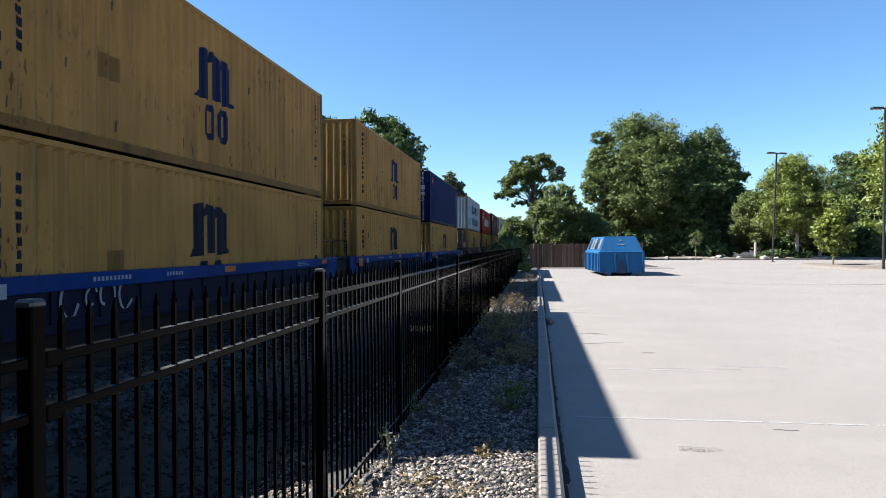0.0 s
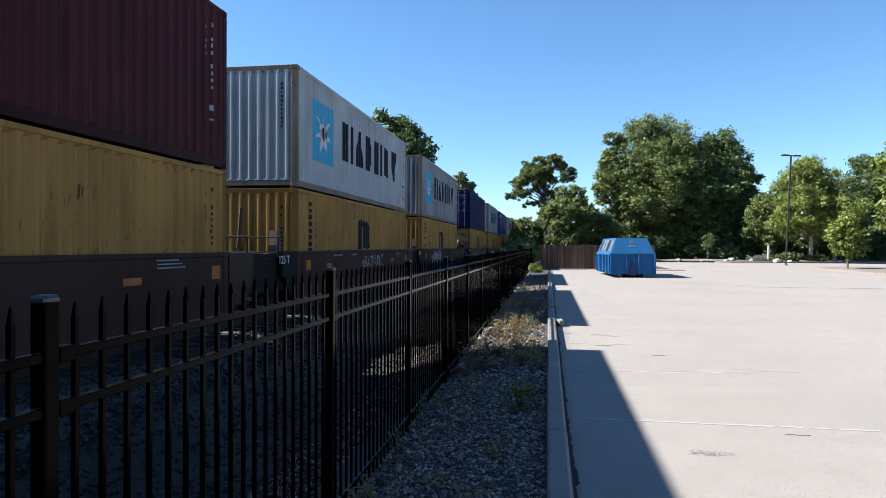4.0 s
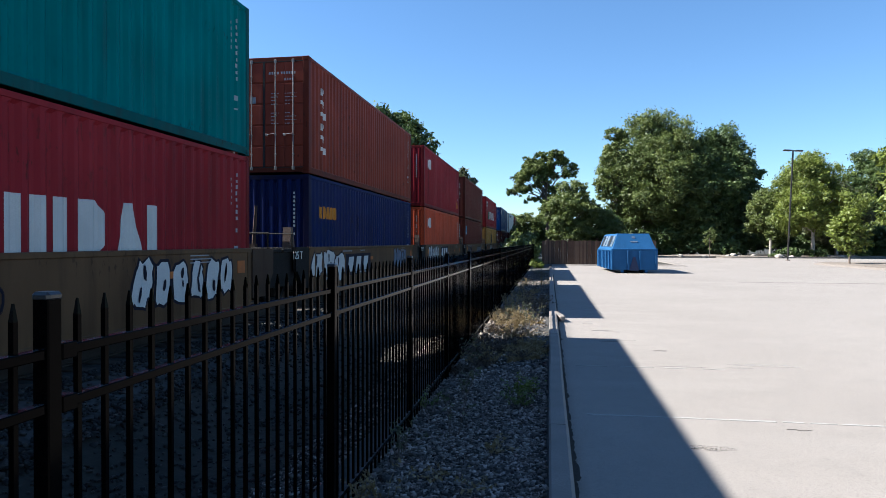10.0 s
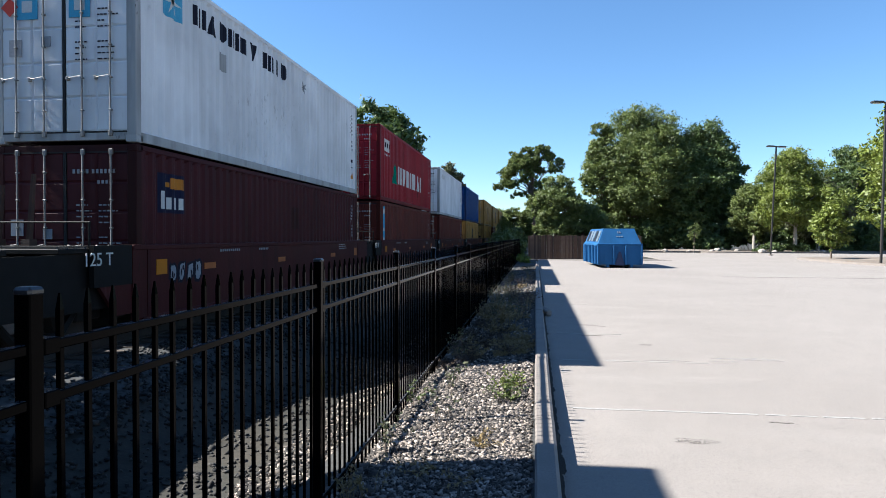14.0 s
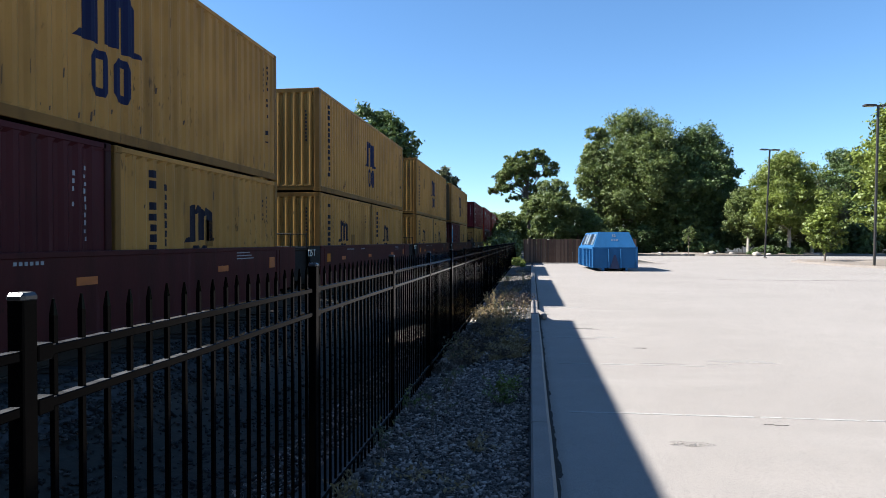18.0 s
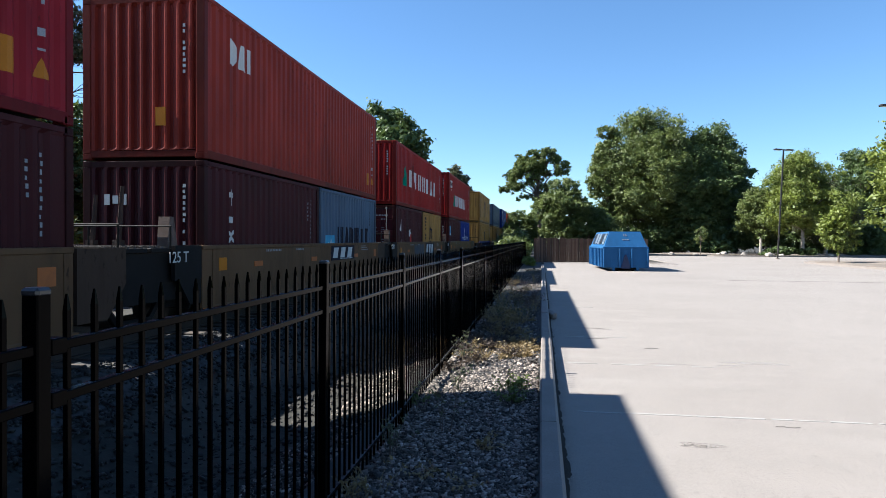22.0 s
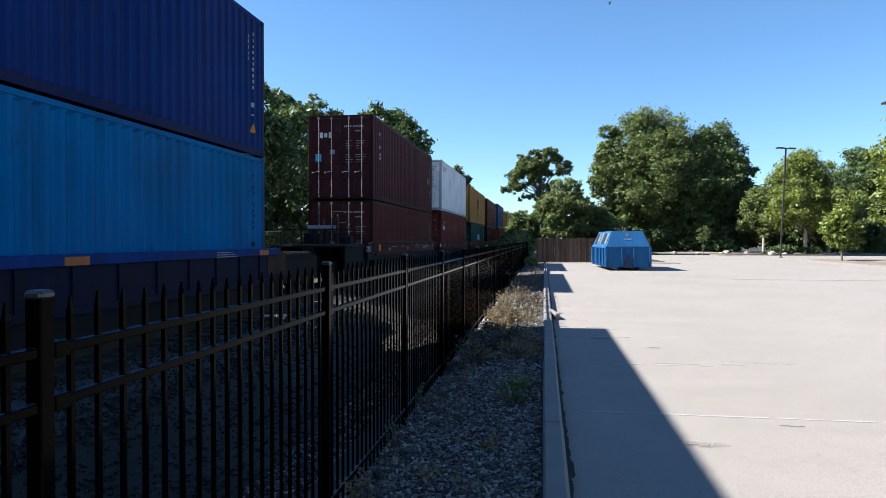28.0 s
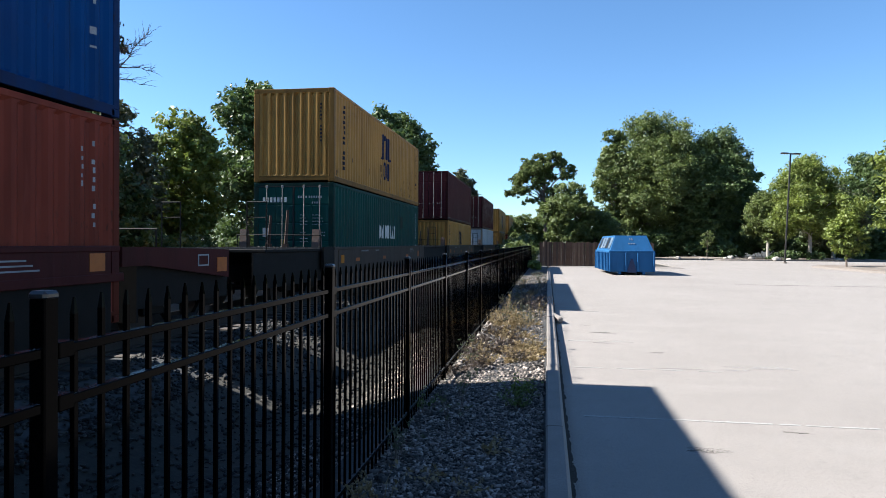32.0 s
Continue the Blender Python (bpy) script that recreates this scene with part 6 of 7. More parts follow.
# sprayed pieces and panels, by the load's front end
WORKS = [
    (5.52, scrawl, (2.0, 1.6, 3, GREYMARK, 0.95, 0.4)),
    (56.77, scrawl, (2.4, 2.6, 5, GREYMARK, 1.2, 0.42)), (56.77, scrawl, (8.6, 2.0, 6, WHITEMARK, 1.1, 0.4)),
    (72.44, piece, (0.5, 2.65, 0.62, 1.0, 5, DUSKMARK, GREYMARK, 7)), (72.44, scrawl, (3.3, 0.5, 8, GREYMARK, 1.0, 0.6)),
    (72.44, piece, (4.4, 3.5, 0.6, 1.02, 5, PALEBLUEMARK, DARKMARK, 9)), (72.44, piece, (9.9, 0.5, 0.9, 0.7, 1, PALEBLUEMARK, DARKMARK, 10)),
    (88.16, scrawl, (3.0, 3.0, 11, GREYMARK, 1.0, 0.6)), (104.0, scrawl, (5.5, 2.4, 12, WHITEMARK, 1.1, 0.45)),
    (119.84, piece, (2.2, 2.8, 0.8, 0.8, 4, GREYMARK, DARKMARK, 13)),
    (139.69, scrawl, (7.5, 3.6, 14, GREYMARK, 1.1, 0.5)), (139.69, number_bars, (1.85, 1.1, 11)),
    (155.35, piece, (8.0, 4.0, 0.64, 1.0, 10, DUSKMARK, GREYMARK, 15)), (155.35, jagged, (8.1, 3.7, 48, GREYMARK, 0.9, 0.6)), (155.35, emblem_panel, (3.2, 2.4, 1.0, 0.42, "bars")),
    (171.1, piece, (2.5, 1.9, 0.95, 0.74, 4, DUSKMARK, GREYMARK, 41)), (171.1, scrawl, (-0.1, 0.7, 42, GREYMARK, 1.0, 0.6)), (171.1, piece, (7.2, 3.2, 0.72, 0.92, 4, GREYMARK, DUSKMARK, 16)), (171.1, scrawl, (1.4, 2.0, 17, DARKMARK, 1.1, 0.5)),
    (186.91, piece, (1.6, 2.8, 0.95, 0.7, 4, PALEBLUEMARK, DARKMARK, 18)), (186.91, scrawl, (6.0, 2.2, 19, DARKMARK, 1.0, 0.55)), (186.91, piece, (9.0, 1.8, 1.0, 0.6, 3, GREYMARK, DUSKMARK, 30)),
    (202.7, scrawl, (3.6, 3.2, 20, GREYMARK, 1.1, 0.5)),
    (222.74, piece, (8.35, 3.0, 0.78, 0.84, 6, WHITEMARK, DARKMARK, 34)), (222.74, scrawl, (4.4, 1.6, 21, DARKMARK, 1.0, 0.5)),
    (238.39, piece, (-0.2, 2.7, 0.72, 0.92, 3, WHITEMARK, DARKMARK, 22)), (238.39, emblem_panel, (2.63, 2.66, 0.83, 0.64, "blocks")), (238.39, piece, (8.6, 2.1, 0.8, 0.8, 5, PALEBLUEMARK, DUSKMARK, 23)),
    (253.86, piece, (0.5, 3.0, 0.8, 0.84, 6, WHITEMARK, DUSKMARK, 33)), (253.86, scrawl, (7.6, 1.5, 24, DARKMARK, 1.2, 0.42)), (253.86, emblem_panel, (4.2, 2.5, 0.95, 0.62, "blocks")),
    (269.46, piece, (6.85, 2.75, 0.92, 0.62, 6, PALEBLUEMARK, DARKMARK, 46)), (269.46, piece, (0.9, 2.2, 0.95, 0.68, 4, DUSKMARK, GREYMARK, 25)),
    (285.16, scrawl, (6.0, 2.0, 26, DARKMARK, 1.1, 0.5)), (285.16, emblem_panel, (2.8, 2.5, 1.0, 0.6, "blocks")),
    (321.21, piece, (0.65, 1.05, 1.02, 0.42, 4, GREYMARK, DARKMARK, 47)), (471.56, emblem_panel, (2.7, 2.62, 1.0, 0.42, "bars")), (471.56, scrawl, (6.6, 1.8, 27, DARKMARK, 1.15, 0.5)),
    (502.65, emblem_panel, (6.8, 2.3, 1.2, 0.43, "blocks")), (518.46, emblem_panel, (6.34, 2.5, 1.05, 0.6, "blocks")),
    (518.46, piece, (3.3, 2.5, 1.06, 0.6, 4, FADEDMARK, FADEDMARK, 28)), (533.8, scrawl, (4.0, 1.6, 29, DARKMARK, 1.1, 0.5)),
    (649.15, jagged, (6.95, 1.35, 43, GREYMARK, 1.39, 0.33)), (649.15, jagged, (8.6, 1.5, 44, GREYMARK, 1.4, 0.3)), (649.15, scrawl, (6.2, 0.4, 45, FADEDMARK, 1.42, 0.24)),
]

build_cars()


# ---------- trees ----------
def leaf_material(name, a, b):
    m, n, l, p = nodes_of(name)
    g = n.new("ShaderNodeNewGeometry")
    big = tex_noise(n, l, 0.5, 2)
    c = mix(n, l, g.outputs["Random Per Island"], a, b)
    c = mix(n, l, ramp(n, l, big, 0.35, 0.65), c, shade(b, 1.25))
    l.new(c, p.inputs["Base Color"])
    p.inputs["Roughness"].default_value = 0.55
    tr, ad = n.new("ShaderNodeBsdfTranslucent"), n.new("ShaderNodeMixShader")
    l.new(c, tr.inputs["Color"])
    ad.inputs[0].default_value = 0.26
    l.new(p.outputs[0], ad.inputs[1])
    l.new(tr.outputs[0], ad.inputs[2])
    l.new(ad.outputs[0], n["Material Output"].inputs["Surface"])
    return m


LEAF = {
    "deep": leaf_material("deep_green_leaves", (0.029, 0.053, 0.014), (0.078, 0.111, 0.029)),
    "mid": leaf_material("green_leaves", (0.044, 0.067, 0.016), (0.112, 0.138, 0.032)),
    "lime": leaf_material("yellow_green_leaves", (0.056, 0.080, 0.011), (0.138, 0.168, 0.024)),
    "olive": leaf_material("olive_grey_leaves", (0.037, 0.044, 0.018), (0.079, 0.086, 0.039)),
    "dead": leaf_material("dead_brown_leaves", (0.030, 0.021, 0.014), (0.078, 0.055, 0.036)),
    "dry": leaf_material("dry_straw_leaves", (0.166, 0.116, 0.050), (0.252, 0.186, 0.086)),
}
PALEBARK = plain("pale_grey_bark", (0.30, 0.27, 0.23), 0.95, 0, 0.35, 3, 0.5, 25)
BARK = plain("grey_brown_bark", (0.13, 0.10, 0.08), 0.95, 0, 0.3, 3, 0.6, 25)


def leaves(rng, blobs, count, size, flat=0.5, sub=20):
    """Small folded leaves spread over the outer part of many clumps."""
    blobs = np.array(blobs)
    # sprays of leaves on every clump, with dark gaps between them
    e = rng.normal(size=(len(blobs), sub, 3)) + np.array((0, 0, 0.25))
    e /= np.linalg.norm(e, axis=2, keepdims=True)
    far = rng.uniform(0.45, 1.0, (len(blobs), sub, 1))
    sprays = (blobs[:, None, :3] + e * far * blobs[:, None, 3:] * np.array((1, 1, 0.8))).reshape(-1, 3)
    rad = (blobs[:, None, 3] * rng.uniform(0.2, 0.42, (len(blobs), sub))).reshape(-1)
    wgt = rad ** 2
    pick = rng.choice(len(sprays), count, p=wgt / wgt.sum())
    d = rng.normal(size=(count, 3))
    d /= np.linalg.norm(d, axis=1, keepdims=True)
    r = rad[pick] * (0.15 + 0.9 * rng.random(count) ** 0.7)
    c = sprays[pick] + d * r[:, None] * np.array((1, 1, 0.7))
    loose = rng.random(count) < 0.12
    c = np.where(loose[:, None], c + d * (0.2 * blobs[pick // sub, 3])[:, None], c)
    nrm = d * 0.6 + rng.normal(size=(count, 3)) * 0.6 + np.array((0, 0, flat))
    nrm /= np.linalg.norm(nrm, axis=1, keepdims=True)
    t = np.cross(nrm, rng.normal(size=(count, 3)))
    t /= np.linalg.norm(t, axis=1, keepdims=True)
    b = np.cross(nrm, t)
    s = (size * rng.uniform(0.55, 1.35, count))[:, None]
    v = np.stack([c - t * s, c + b * s * 0.45 - nrm * s * 0.15, c + t * s, c - b * s * 0.45 - nrm * s * 0.15], 1)
    f_ = np.arange(count * 4).reshape(-1, 4)
    return v.reshape(-1, 3), f_


def tree(name, label, x, y, top, width, base, leaf, seed, count, size, lean=0.0, trunk=0.25, gaps=0.2, blobs=26, depth=None, group="trees", ground=-0.06, wisp=0.0, category="tree"):
    """A broadleaf tree: tapered trunk, limbs to the clumps, a crown of small leaves. top, base: heights of the crown."""
    rng = np.random.default_rng(seed)
    if x > -5:
        x, y, top, width, size = x * K, y * K, top * K * 1.03, width * K * 1.08, size * 0.95
        if y > 70:
            size, count = size * 0.56, int(count * 2.5)
    else:
        top, width, ground = top * 1.03 + 0.18, width * 1.05, -0.15
    ob = thing(name, label, category, group, m=pose(x, y, ground))
    top, base = top - ground, base - ground
    depth = depth or width
    count, blobs = int(count * 2.1), int(blobs * 2.3)
    cz, rz = (top + base) / 2, (top - base) / 2
    made = []
    tries = 0
    while len(made) < blobs and tries < 4000:
        tries += 1
        p = rng.uniform(-1, 1, 3)
        q = np.linalg.norm(p)
        if q > 1 or q < 0.3:
            continue
        if rng.random() < gaps and q < 0.8:
            continue
        taper = 1.0 if p[2] < 0.1 else 1 - 0.35 * p[2]
        br = (0.10 + 0.10 * rng.random()) * min(width, 2 * rz) * (0.95, 0.7)[int(wisp)]
        made.append((p[0] * (width / 2 - br * 0.8) * taper + lean * p[2], p[1] * (depth / 2 - br * 0.8) * taper, cz + p[2] * (rz - br * 0.6), br))
    bm = bmesh.new()
    fork = max(base * 0.9, 0.35 * top) if base > 0.8 else 0.3 * top
    tube(bm, (0, 0, -0.2), (0.05 * trunk, 0, fork * 0.5), trunk * 1.25, trunk, 10)
    tube(bm, (0.05 * trunk, 0, fork * 0.5), (lean * 0.2, 0, fork), trunk, trunk * 0.8, 10)
    tube(bm, (lean * 0.2, 0, fork), (lean * 0.6, 0, top * 0.85), trunk * 0.8, trunk * 0.12, 8)
    for k, (bx, by, bz, br) in enumerate(made):
        if k % 3 == 0:
            z0 = fork + (bz - fork) * 0.35 if bz > fork else fork * 0.8
            mid = (bx * 0.5 + rng.normal() * 0.2, by * 0.5, z0 + (bz - z0) * 0.4)
            tube(bm, (lean * 0.3, 0, z0 * 0.9), mid, trunk * 0.34, trunk * 0.22, 6, False)
            tube(bm, mid, (bx, by, bz), trunk * 0.22, trunk * 0.05, 6, False)
    part("trunk", bm, PALEBARK if name == "maple_tree" else BARK, ob)
    v, f_ = leaves(rng, made, count, size)
    fast_mesh("crown", v, f_, LEAF[leaf], ob)
    return ob


def bush(name, label, x, y, w, d, h, leaf, seed, count, size, ground=-0.06, group="bushes"):
    if x > -5:
        x, y, w, d, h = x * K, y * K, w * K, d * K, h * K
    ground = max(ground, -0.15)
    rng = np.random.default_rng(seed)
    ob = thing(name, label, "bush", group, m=pose(x, y, ground))
    made = [((rng.random() - 0.5) * w * 0.8, (rng.random() - 0.5) * d * 0.8, h * (0.15 + 0.6 * rng.random()), h * (0.22 + 0.16 * rng.random())) for _ in range(max(8, int(w * d / h / h * 6)))]
    bm = bmesh.new()
    for k in range(0, len(made), 2):
        bx, by, bz, _ = made[k]
        tube(bm, (bx * 0.7, by * 0.7, -0.1), (bx, by, bz), 0.03, 0.01, 5, False)
    part("stem", bm, BARK, ob)
    v, f_ = leaves(rng, made, int(count * 1.3), size, sub=40)
    v[:, 2] = np.maximum(v[:, 2], 0.0)
    fast_mesh("foliage", v, f_, LEAF[leaf], ob)
    return ob


K = 1.109


def umbrella_tree(x, y):
    """A tall open tree: bare trunk, a broad domed crown of small sprays and one long drooping arm."""
    rng = np.random.default_rng(16)
    ob = thing("tall_tree", "tall open tree with a domed crown and a drooping arm", "tree", "trees", m=pose(x, y, -0.06))
    ends = []
    for k in range(34):
        u = rng.uniform(-0.85, 1.0)
        ends.append((3.5 * u, rng.uniform(-2.2, 2.2) * (1.1 - abs(u)), 14.0 - 1.7 * u * u - rng.random() ** 2 * 2.0))
    for k in range(16):
        v = k / 15
        ends.append((-1.5 - 2.9 * v ** 0.7 + rng.uniform(-0.5, 0.5), rng.uniform(-1.0, 1.0), 12.2 - 4.0 * v + rng.uniform(-0.4, 0.6)))
    for k in range(34):
        u = rng.uniform(-1.0, 0.55)
        ends.append((2.6 * u - 0.4, rng.uniform(-1.6, 1.6), 13.0 - 1.3 * abs(u) - rng.random() * 3.2))
    for k in range(14):
        ends.append((rng.uniform(-2.2, 1.6), rng.uniform(-1.4, 1.4), rng.uniform(6.4, 9.4)))
    bm = bmesh.new()
    spine = [(0.0, -0.2, 0.30), (0.15, 4.0, 0.25), (-0.1, 8.0, 0.21), (0.05, 10.4, 0.16), (0.3, 12.4, 0.07)]
    for (xa, za, ra), (xb, zb, rb) in zip(spine, spine[1:]):
        tube(bm, (xa, 0, za), (xb, 0, zb), ra, rb, 9)
    for k, (ex, ey, ez) in enumerate(ends):
        if k % 2:
            continue
        z0 = min(max(ez - rng.uniform(1.6, 3.2), 7.6), 11.8)
        m1 = (ex * 0.35 + rng.normal() * 0.15, ey * 0.3, z0 + (ez - z0) * 0.6)
        m2 = (ex * 0.7 + rng.normal() * 0.2, ey * 0.7, z0 + (ez - z0) * 0.95)
        tube(bm, (0.02, 0, z0), m1, 0.075, 0.055, 5, False)
        tube(bm, m1, m2, 0.055, 0.035, 5, False)
        tube(bm, m2, (ex, ey, ez), 0.035, 0.012, 5, False)
    part("trunk", bm, BARK, ob)
    made = []
    for ex, ey, ez in ends:
        for _ in range(4):
            made.append((ex + rng.normal() * 0.42, ey + rng.normal() * 0.38, ez + rng.normal() * 0.2, rng.uniform(0.3, 0.58)))
    v, f_ = leaves(rng, made, 44000, 0.15, sub=8)
    fast_mesh("crown", v, f_, LEAF["mid"], ob)


BIG = "large leafy deciduous tree with a dense dark green crown"
# behind the lot
tree("broad_tree", BIG, 13.9, 88.5, 18.9, 14.2, 0.5, "mid", 11, 26000, 0.34, trunk=0.45, blobs=60, gaps=0.1)
tree("broad_tree", BIG, 21.6, 90.0, 16.6, 11.5, 0.5, "deep", 12, 20000, 0.34, trunk=0.4, blobs=50, gaps=0.1)
tree("broad_tree", "loose leafy tree beside a larger crown", 8.6, 87.0, 16.4, 6.2, 0.5, "mid", 13, 8000, 0.34, trunk=0.3, blobs=22)
tree("broad_tree", "leafy tree with a lower dark crown", 18.0, 87.0, 14.6, 10.0, 0.3, "deep", 14, 13000, 0.34, trunk=0.3, blobs=30)
tree("broad_tree", "leafy tree with a lower dark crown", 25.6, 91.5, 13.0, 7.0, 0.3, "deep", 15, 9000, 0.34, trunk=0.3, blobs=24)
umbrella_tree(-0.4 * K, 81.0 * K)
tree("broad_tree", "dense mid-height leafy tree", 2.2, 74.0, 9.2, 6.2, 0.4, "mid", 17, 7500, 0.28, trunk=0.2, blobs=26)
tree("broad_tree", "dense low leafy tree", 5.4, 76.0, 6.2, 6.0, 0.3, "deep", 18, 6500, 0.28, trunk=0.2, blobs=22)
tree("broad_tree", "dense low leafy tree", -2.6, 78.0, 5.2, 4.5, 0.2, "mid", 19, 5000, 0.26, trunk=0.15, blobs=18)
tree("maple_tree", "light green leafy tree with a pale trunk", 28.6, 77.0, 11.4, 10.6, 1.8, "lime", 20, 11000, 0.27, trunk=0.2, blobs=34)
tree("maple_tree", "yellow-green leafy tree behind a hedge", 25.2, 80.0, 8.0, 6.0, 1.0, "mid", 21, 6500, 0.27, trunk=0.18, blobs=24)
tree("maple_tree", "olive green leafy tree behind a hedge", 33.0, 82.0, 9.8, 7.5, 1.2, "olive", 22, 7500, 0.27, trunk=0.2, blobs=26)
tree("broad_tree", BIG, 46.5, 104.0, 15.8, 10.0, 2.0, "deep", 23, 10000, 0.38, trunk=0.4, blobs=30)
tree("broad_tree", BIG, 53.0, 100.0, 17.0, 12.0, 1.0, "deep", 24, 9000, 0.38, trunk=0.4, blobs=28)
tree("broad_tree", BIG, 37.0, 100.0, 12.5, 10.0, 0.5, "deep", 25, 9000, 0.38, trunk=0.4, blobs=28)
tree("young_tree", "small yellow-green tree in a mulched island", 21.5, 51.2, 4.1, 3.1, 0.6, "lime", 26, 2600, 0.15, trunk=0.07, blobs=22)
tree("young_tree", "light green leafy tree beside a lamp post", 25.5, 48.0, 11.5, 7.6, 1.2, "lime", 27, 11000, 0.2, trunk=0.16, blobs=34)
tree("young_tree", "thin sapling with sparse leaves", 16.9, 73.0, 3.6, 1.5, 0.9, "mid", 28, 260, 0.16, trunk=0.04, blobs=9)
for k, x in enumerate((9.0, 12.5, 16.0, 19.5, 23.0, 27.0, 31.5, 36.0)):
    bush("undergrowth", "dark dense undergrowth below the trees", x, 84.5 + (k % 3), 5.4, 2.8, 3.8, "deep", 40 + k, 5200, 0.28)
for k, x in enumerate((-3.0, 9.0, 21.0, 33.0, 45.0, 57.0)):
    bush("thicket", "dark unbroken thicket far behind the trees", x, 101.0 + 2 * (k % 2), 14.0, 4.0, 4.6, "deep", 170 + k, 9000, 0.34)
for k, (x, y) in enumerate(((24.4, 74.9), (26.3, 75.1), (28.4, 75.4), (34.0, 77.0), (37.0, 78.0))):
    bush("hedge", "clipped low green hedge", x, y, 2.2, 1.2, 1.15, "deep", 60 + k, 1500, 0.13, group="hedges")
for k, (x, y, h) in enumerate(((38.5, 84.0, 4.0), (41.5, 85.0, 5.0), (44.5, 86.0, 4.6), (47.5, 87.0, 5.2), (51.0, 88.0, 5.0))):
    bush("undergrowth", "dense green undergrowth behind the planting island", x, y, 4.0, 2.4, h, ("deep", "mid")[k % 2], 130 + k, 3600, 0.28)
bush("bush", "sunlit yellow-green bush beside the fence", -0.75, 42.5, 0.9, 1.4, 1.0, "lime", 70, 900, 0.08)
bush("bush", "overgrown bush beside the track", -2.4, 55.0, 2.2, 6.0, 2.4, "mid", 71, 3000, 0.16, -0.3)
bush("bush", "overgrown bush beside the track", -3.0, 68.0, 2.4, 7.0, 3.2, "mid", 72, 3000, 0.2, -0.3)
bush("bush", "overgrown bush beside the track", -3.2, 84.0, 2.6, 9.0, 4.2, "mid", 73, 3000, 0.25, -0.3)
bush("bush", "overgrown bush beside the track", -3.3, 110.0, 2.8, 16.0, 5.0, "olive", 74, 3500, 0.3, -0.3)
# beyond the track
SIDE = "leafy tree beyond the railway track"
G = "trees beyond the track"
tree("broad_tree", "tall leafy tree with bare dead branches", -20.3, 20.5, 14.5, 7.4, 4.0, "olive", 80, 9000, 0.15, trunk=0.3, blobs=40, group=G, gaps=0.4, wisp=1, ground=-0.3)
tree("broad_tree", SIDE, -17.8, 18.0, 7.2, 6.0, 0.4, "lime", 81, 8500, 0.13, trunk=0.2, group=G, ground=-0.3)
tree("broad_tree", SIDE, -16.0, 12.0, 8.0, 6.0, 0.2, "mid", 82, 7000, 0.13, trunk=0.2, group=G, ground=-0.3)
tree("broad_tree", SIDE, -20.2, 27.5, 8.3, 5.4, 0.3, "olive", 83, 8000, 0.15, trunk=0.2, group=G, ground=-0.3)
tree("broad_tree", SIDE, -19.4, 23.6, 7.9, 6.6, 0.2, "deep", 94, 9000, 0.15, trunk=0.2, group=G, ground=-0.3)
tree("broad_tree", SIDE, -20.3, 33.5, 9.2, 5.8, 0.3, "lime", 84, 9500, 0.16, trunk=0.2, group=G, ground=-0.3)
tree("broad_tree", SIDE, -18.6, 38.5, 12.5, 6.8, 0.3, "deep", 85, 10000, 0.18, trunk=0.25, group=G, ground=-0.3)
tree("broad_tree", SIDE, -19.0, 44.5, 12.9, 6.4, 0.3, "deep", 86, 8000, 0.2, trunk=0.25, group=G, ground=-0.3)
tree("broad_tree", SIDE, -17.8, 50.5, 13.3, 6.5, 0.3, "deep", 87, 9000, 0.22, trunk=0.25, group=G, ground=-0.3)
tree("broad_tree", "large dark green tree beyond the railway track", -17.6, 72.0, 17.5, 12.0, 0.5, "deep", 88, 15000, 0.3, trunk=0.4, blobs=40, group=G, ground=-0.3, gaps=0.1)
tree("broad_tree", SIDE, -18.0, 60.0, 10.5, 7.0, 0.3, "mid", 89, 8000, 0.25, trunk=0.25, group=G, ground=-0.3)
tree("broad_tree", SIDE, -18.0, 95.0, 11.5, 10.0, 0.3, "deep", 90, 7000, 0.34, trunk=0.3, group=G, ground=-0.3)
tree("broad_tree", SIDE, -18.2, 139.0, 17.2, 9.5, 2.0, "olive", 91, 5000, 0.42, trunk=0.3, group=G, ground=-0.3)
tree("broad_tree", SIDE, -19.0, 170.0, 13.0, 14.0, 0.5, "mid", 92, 4000, 0.5, trunk=0.3, group=G, ground=-0.3)
tree("broad_tree", SIDE, -15.0, 230.0, 12.0, 16.0, 0.5, "mid", 93, 4000, 0.6, trunk=0.3, group=G, ground=-0.3)
tree("broad_tree", SIDE, 0.0, 190.0, 12.0, 11.0, 0.5, "mid", 95, 4000, 0.6, trunk=0.3, group=G, ground=-0.3)
for k in range(9):
    bush("undergrowth", "leafy undergrowth beyond the track", -15.2 - (k % 3) * 0.8, 9 + k * 5.2, 3.0, 5.6, 2.6 + 0.5 * (k % 2), ("mid", "deep", "lime")[k % 3], 100 + k, 3800, 0.13, -0.3, "undergrowth beyond the track")

for k in range(8):
    bush("undergrowth", "tall leafy thicket beyond the track", -21.5 - (k % 2), 14 + k * 7.0, 4.0, 8.0, 4.2 + 0.6 * (k % 3), ("deep", "mid")[k % 2], 150 + k, 3800, 0.16, -0.3, "undergrowth beyond the track")


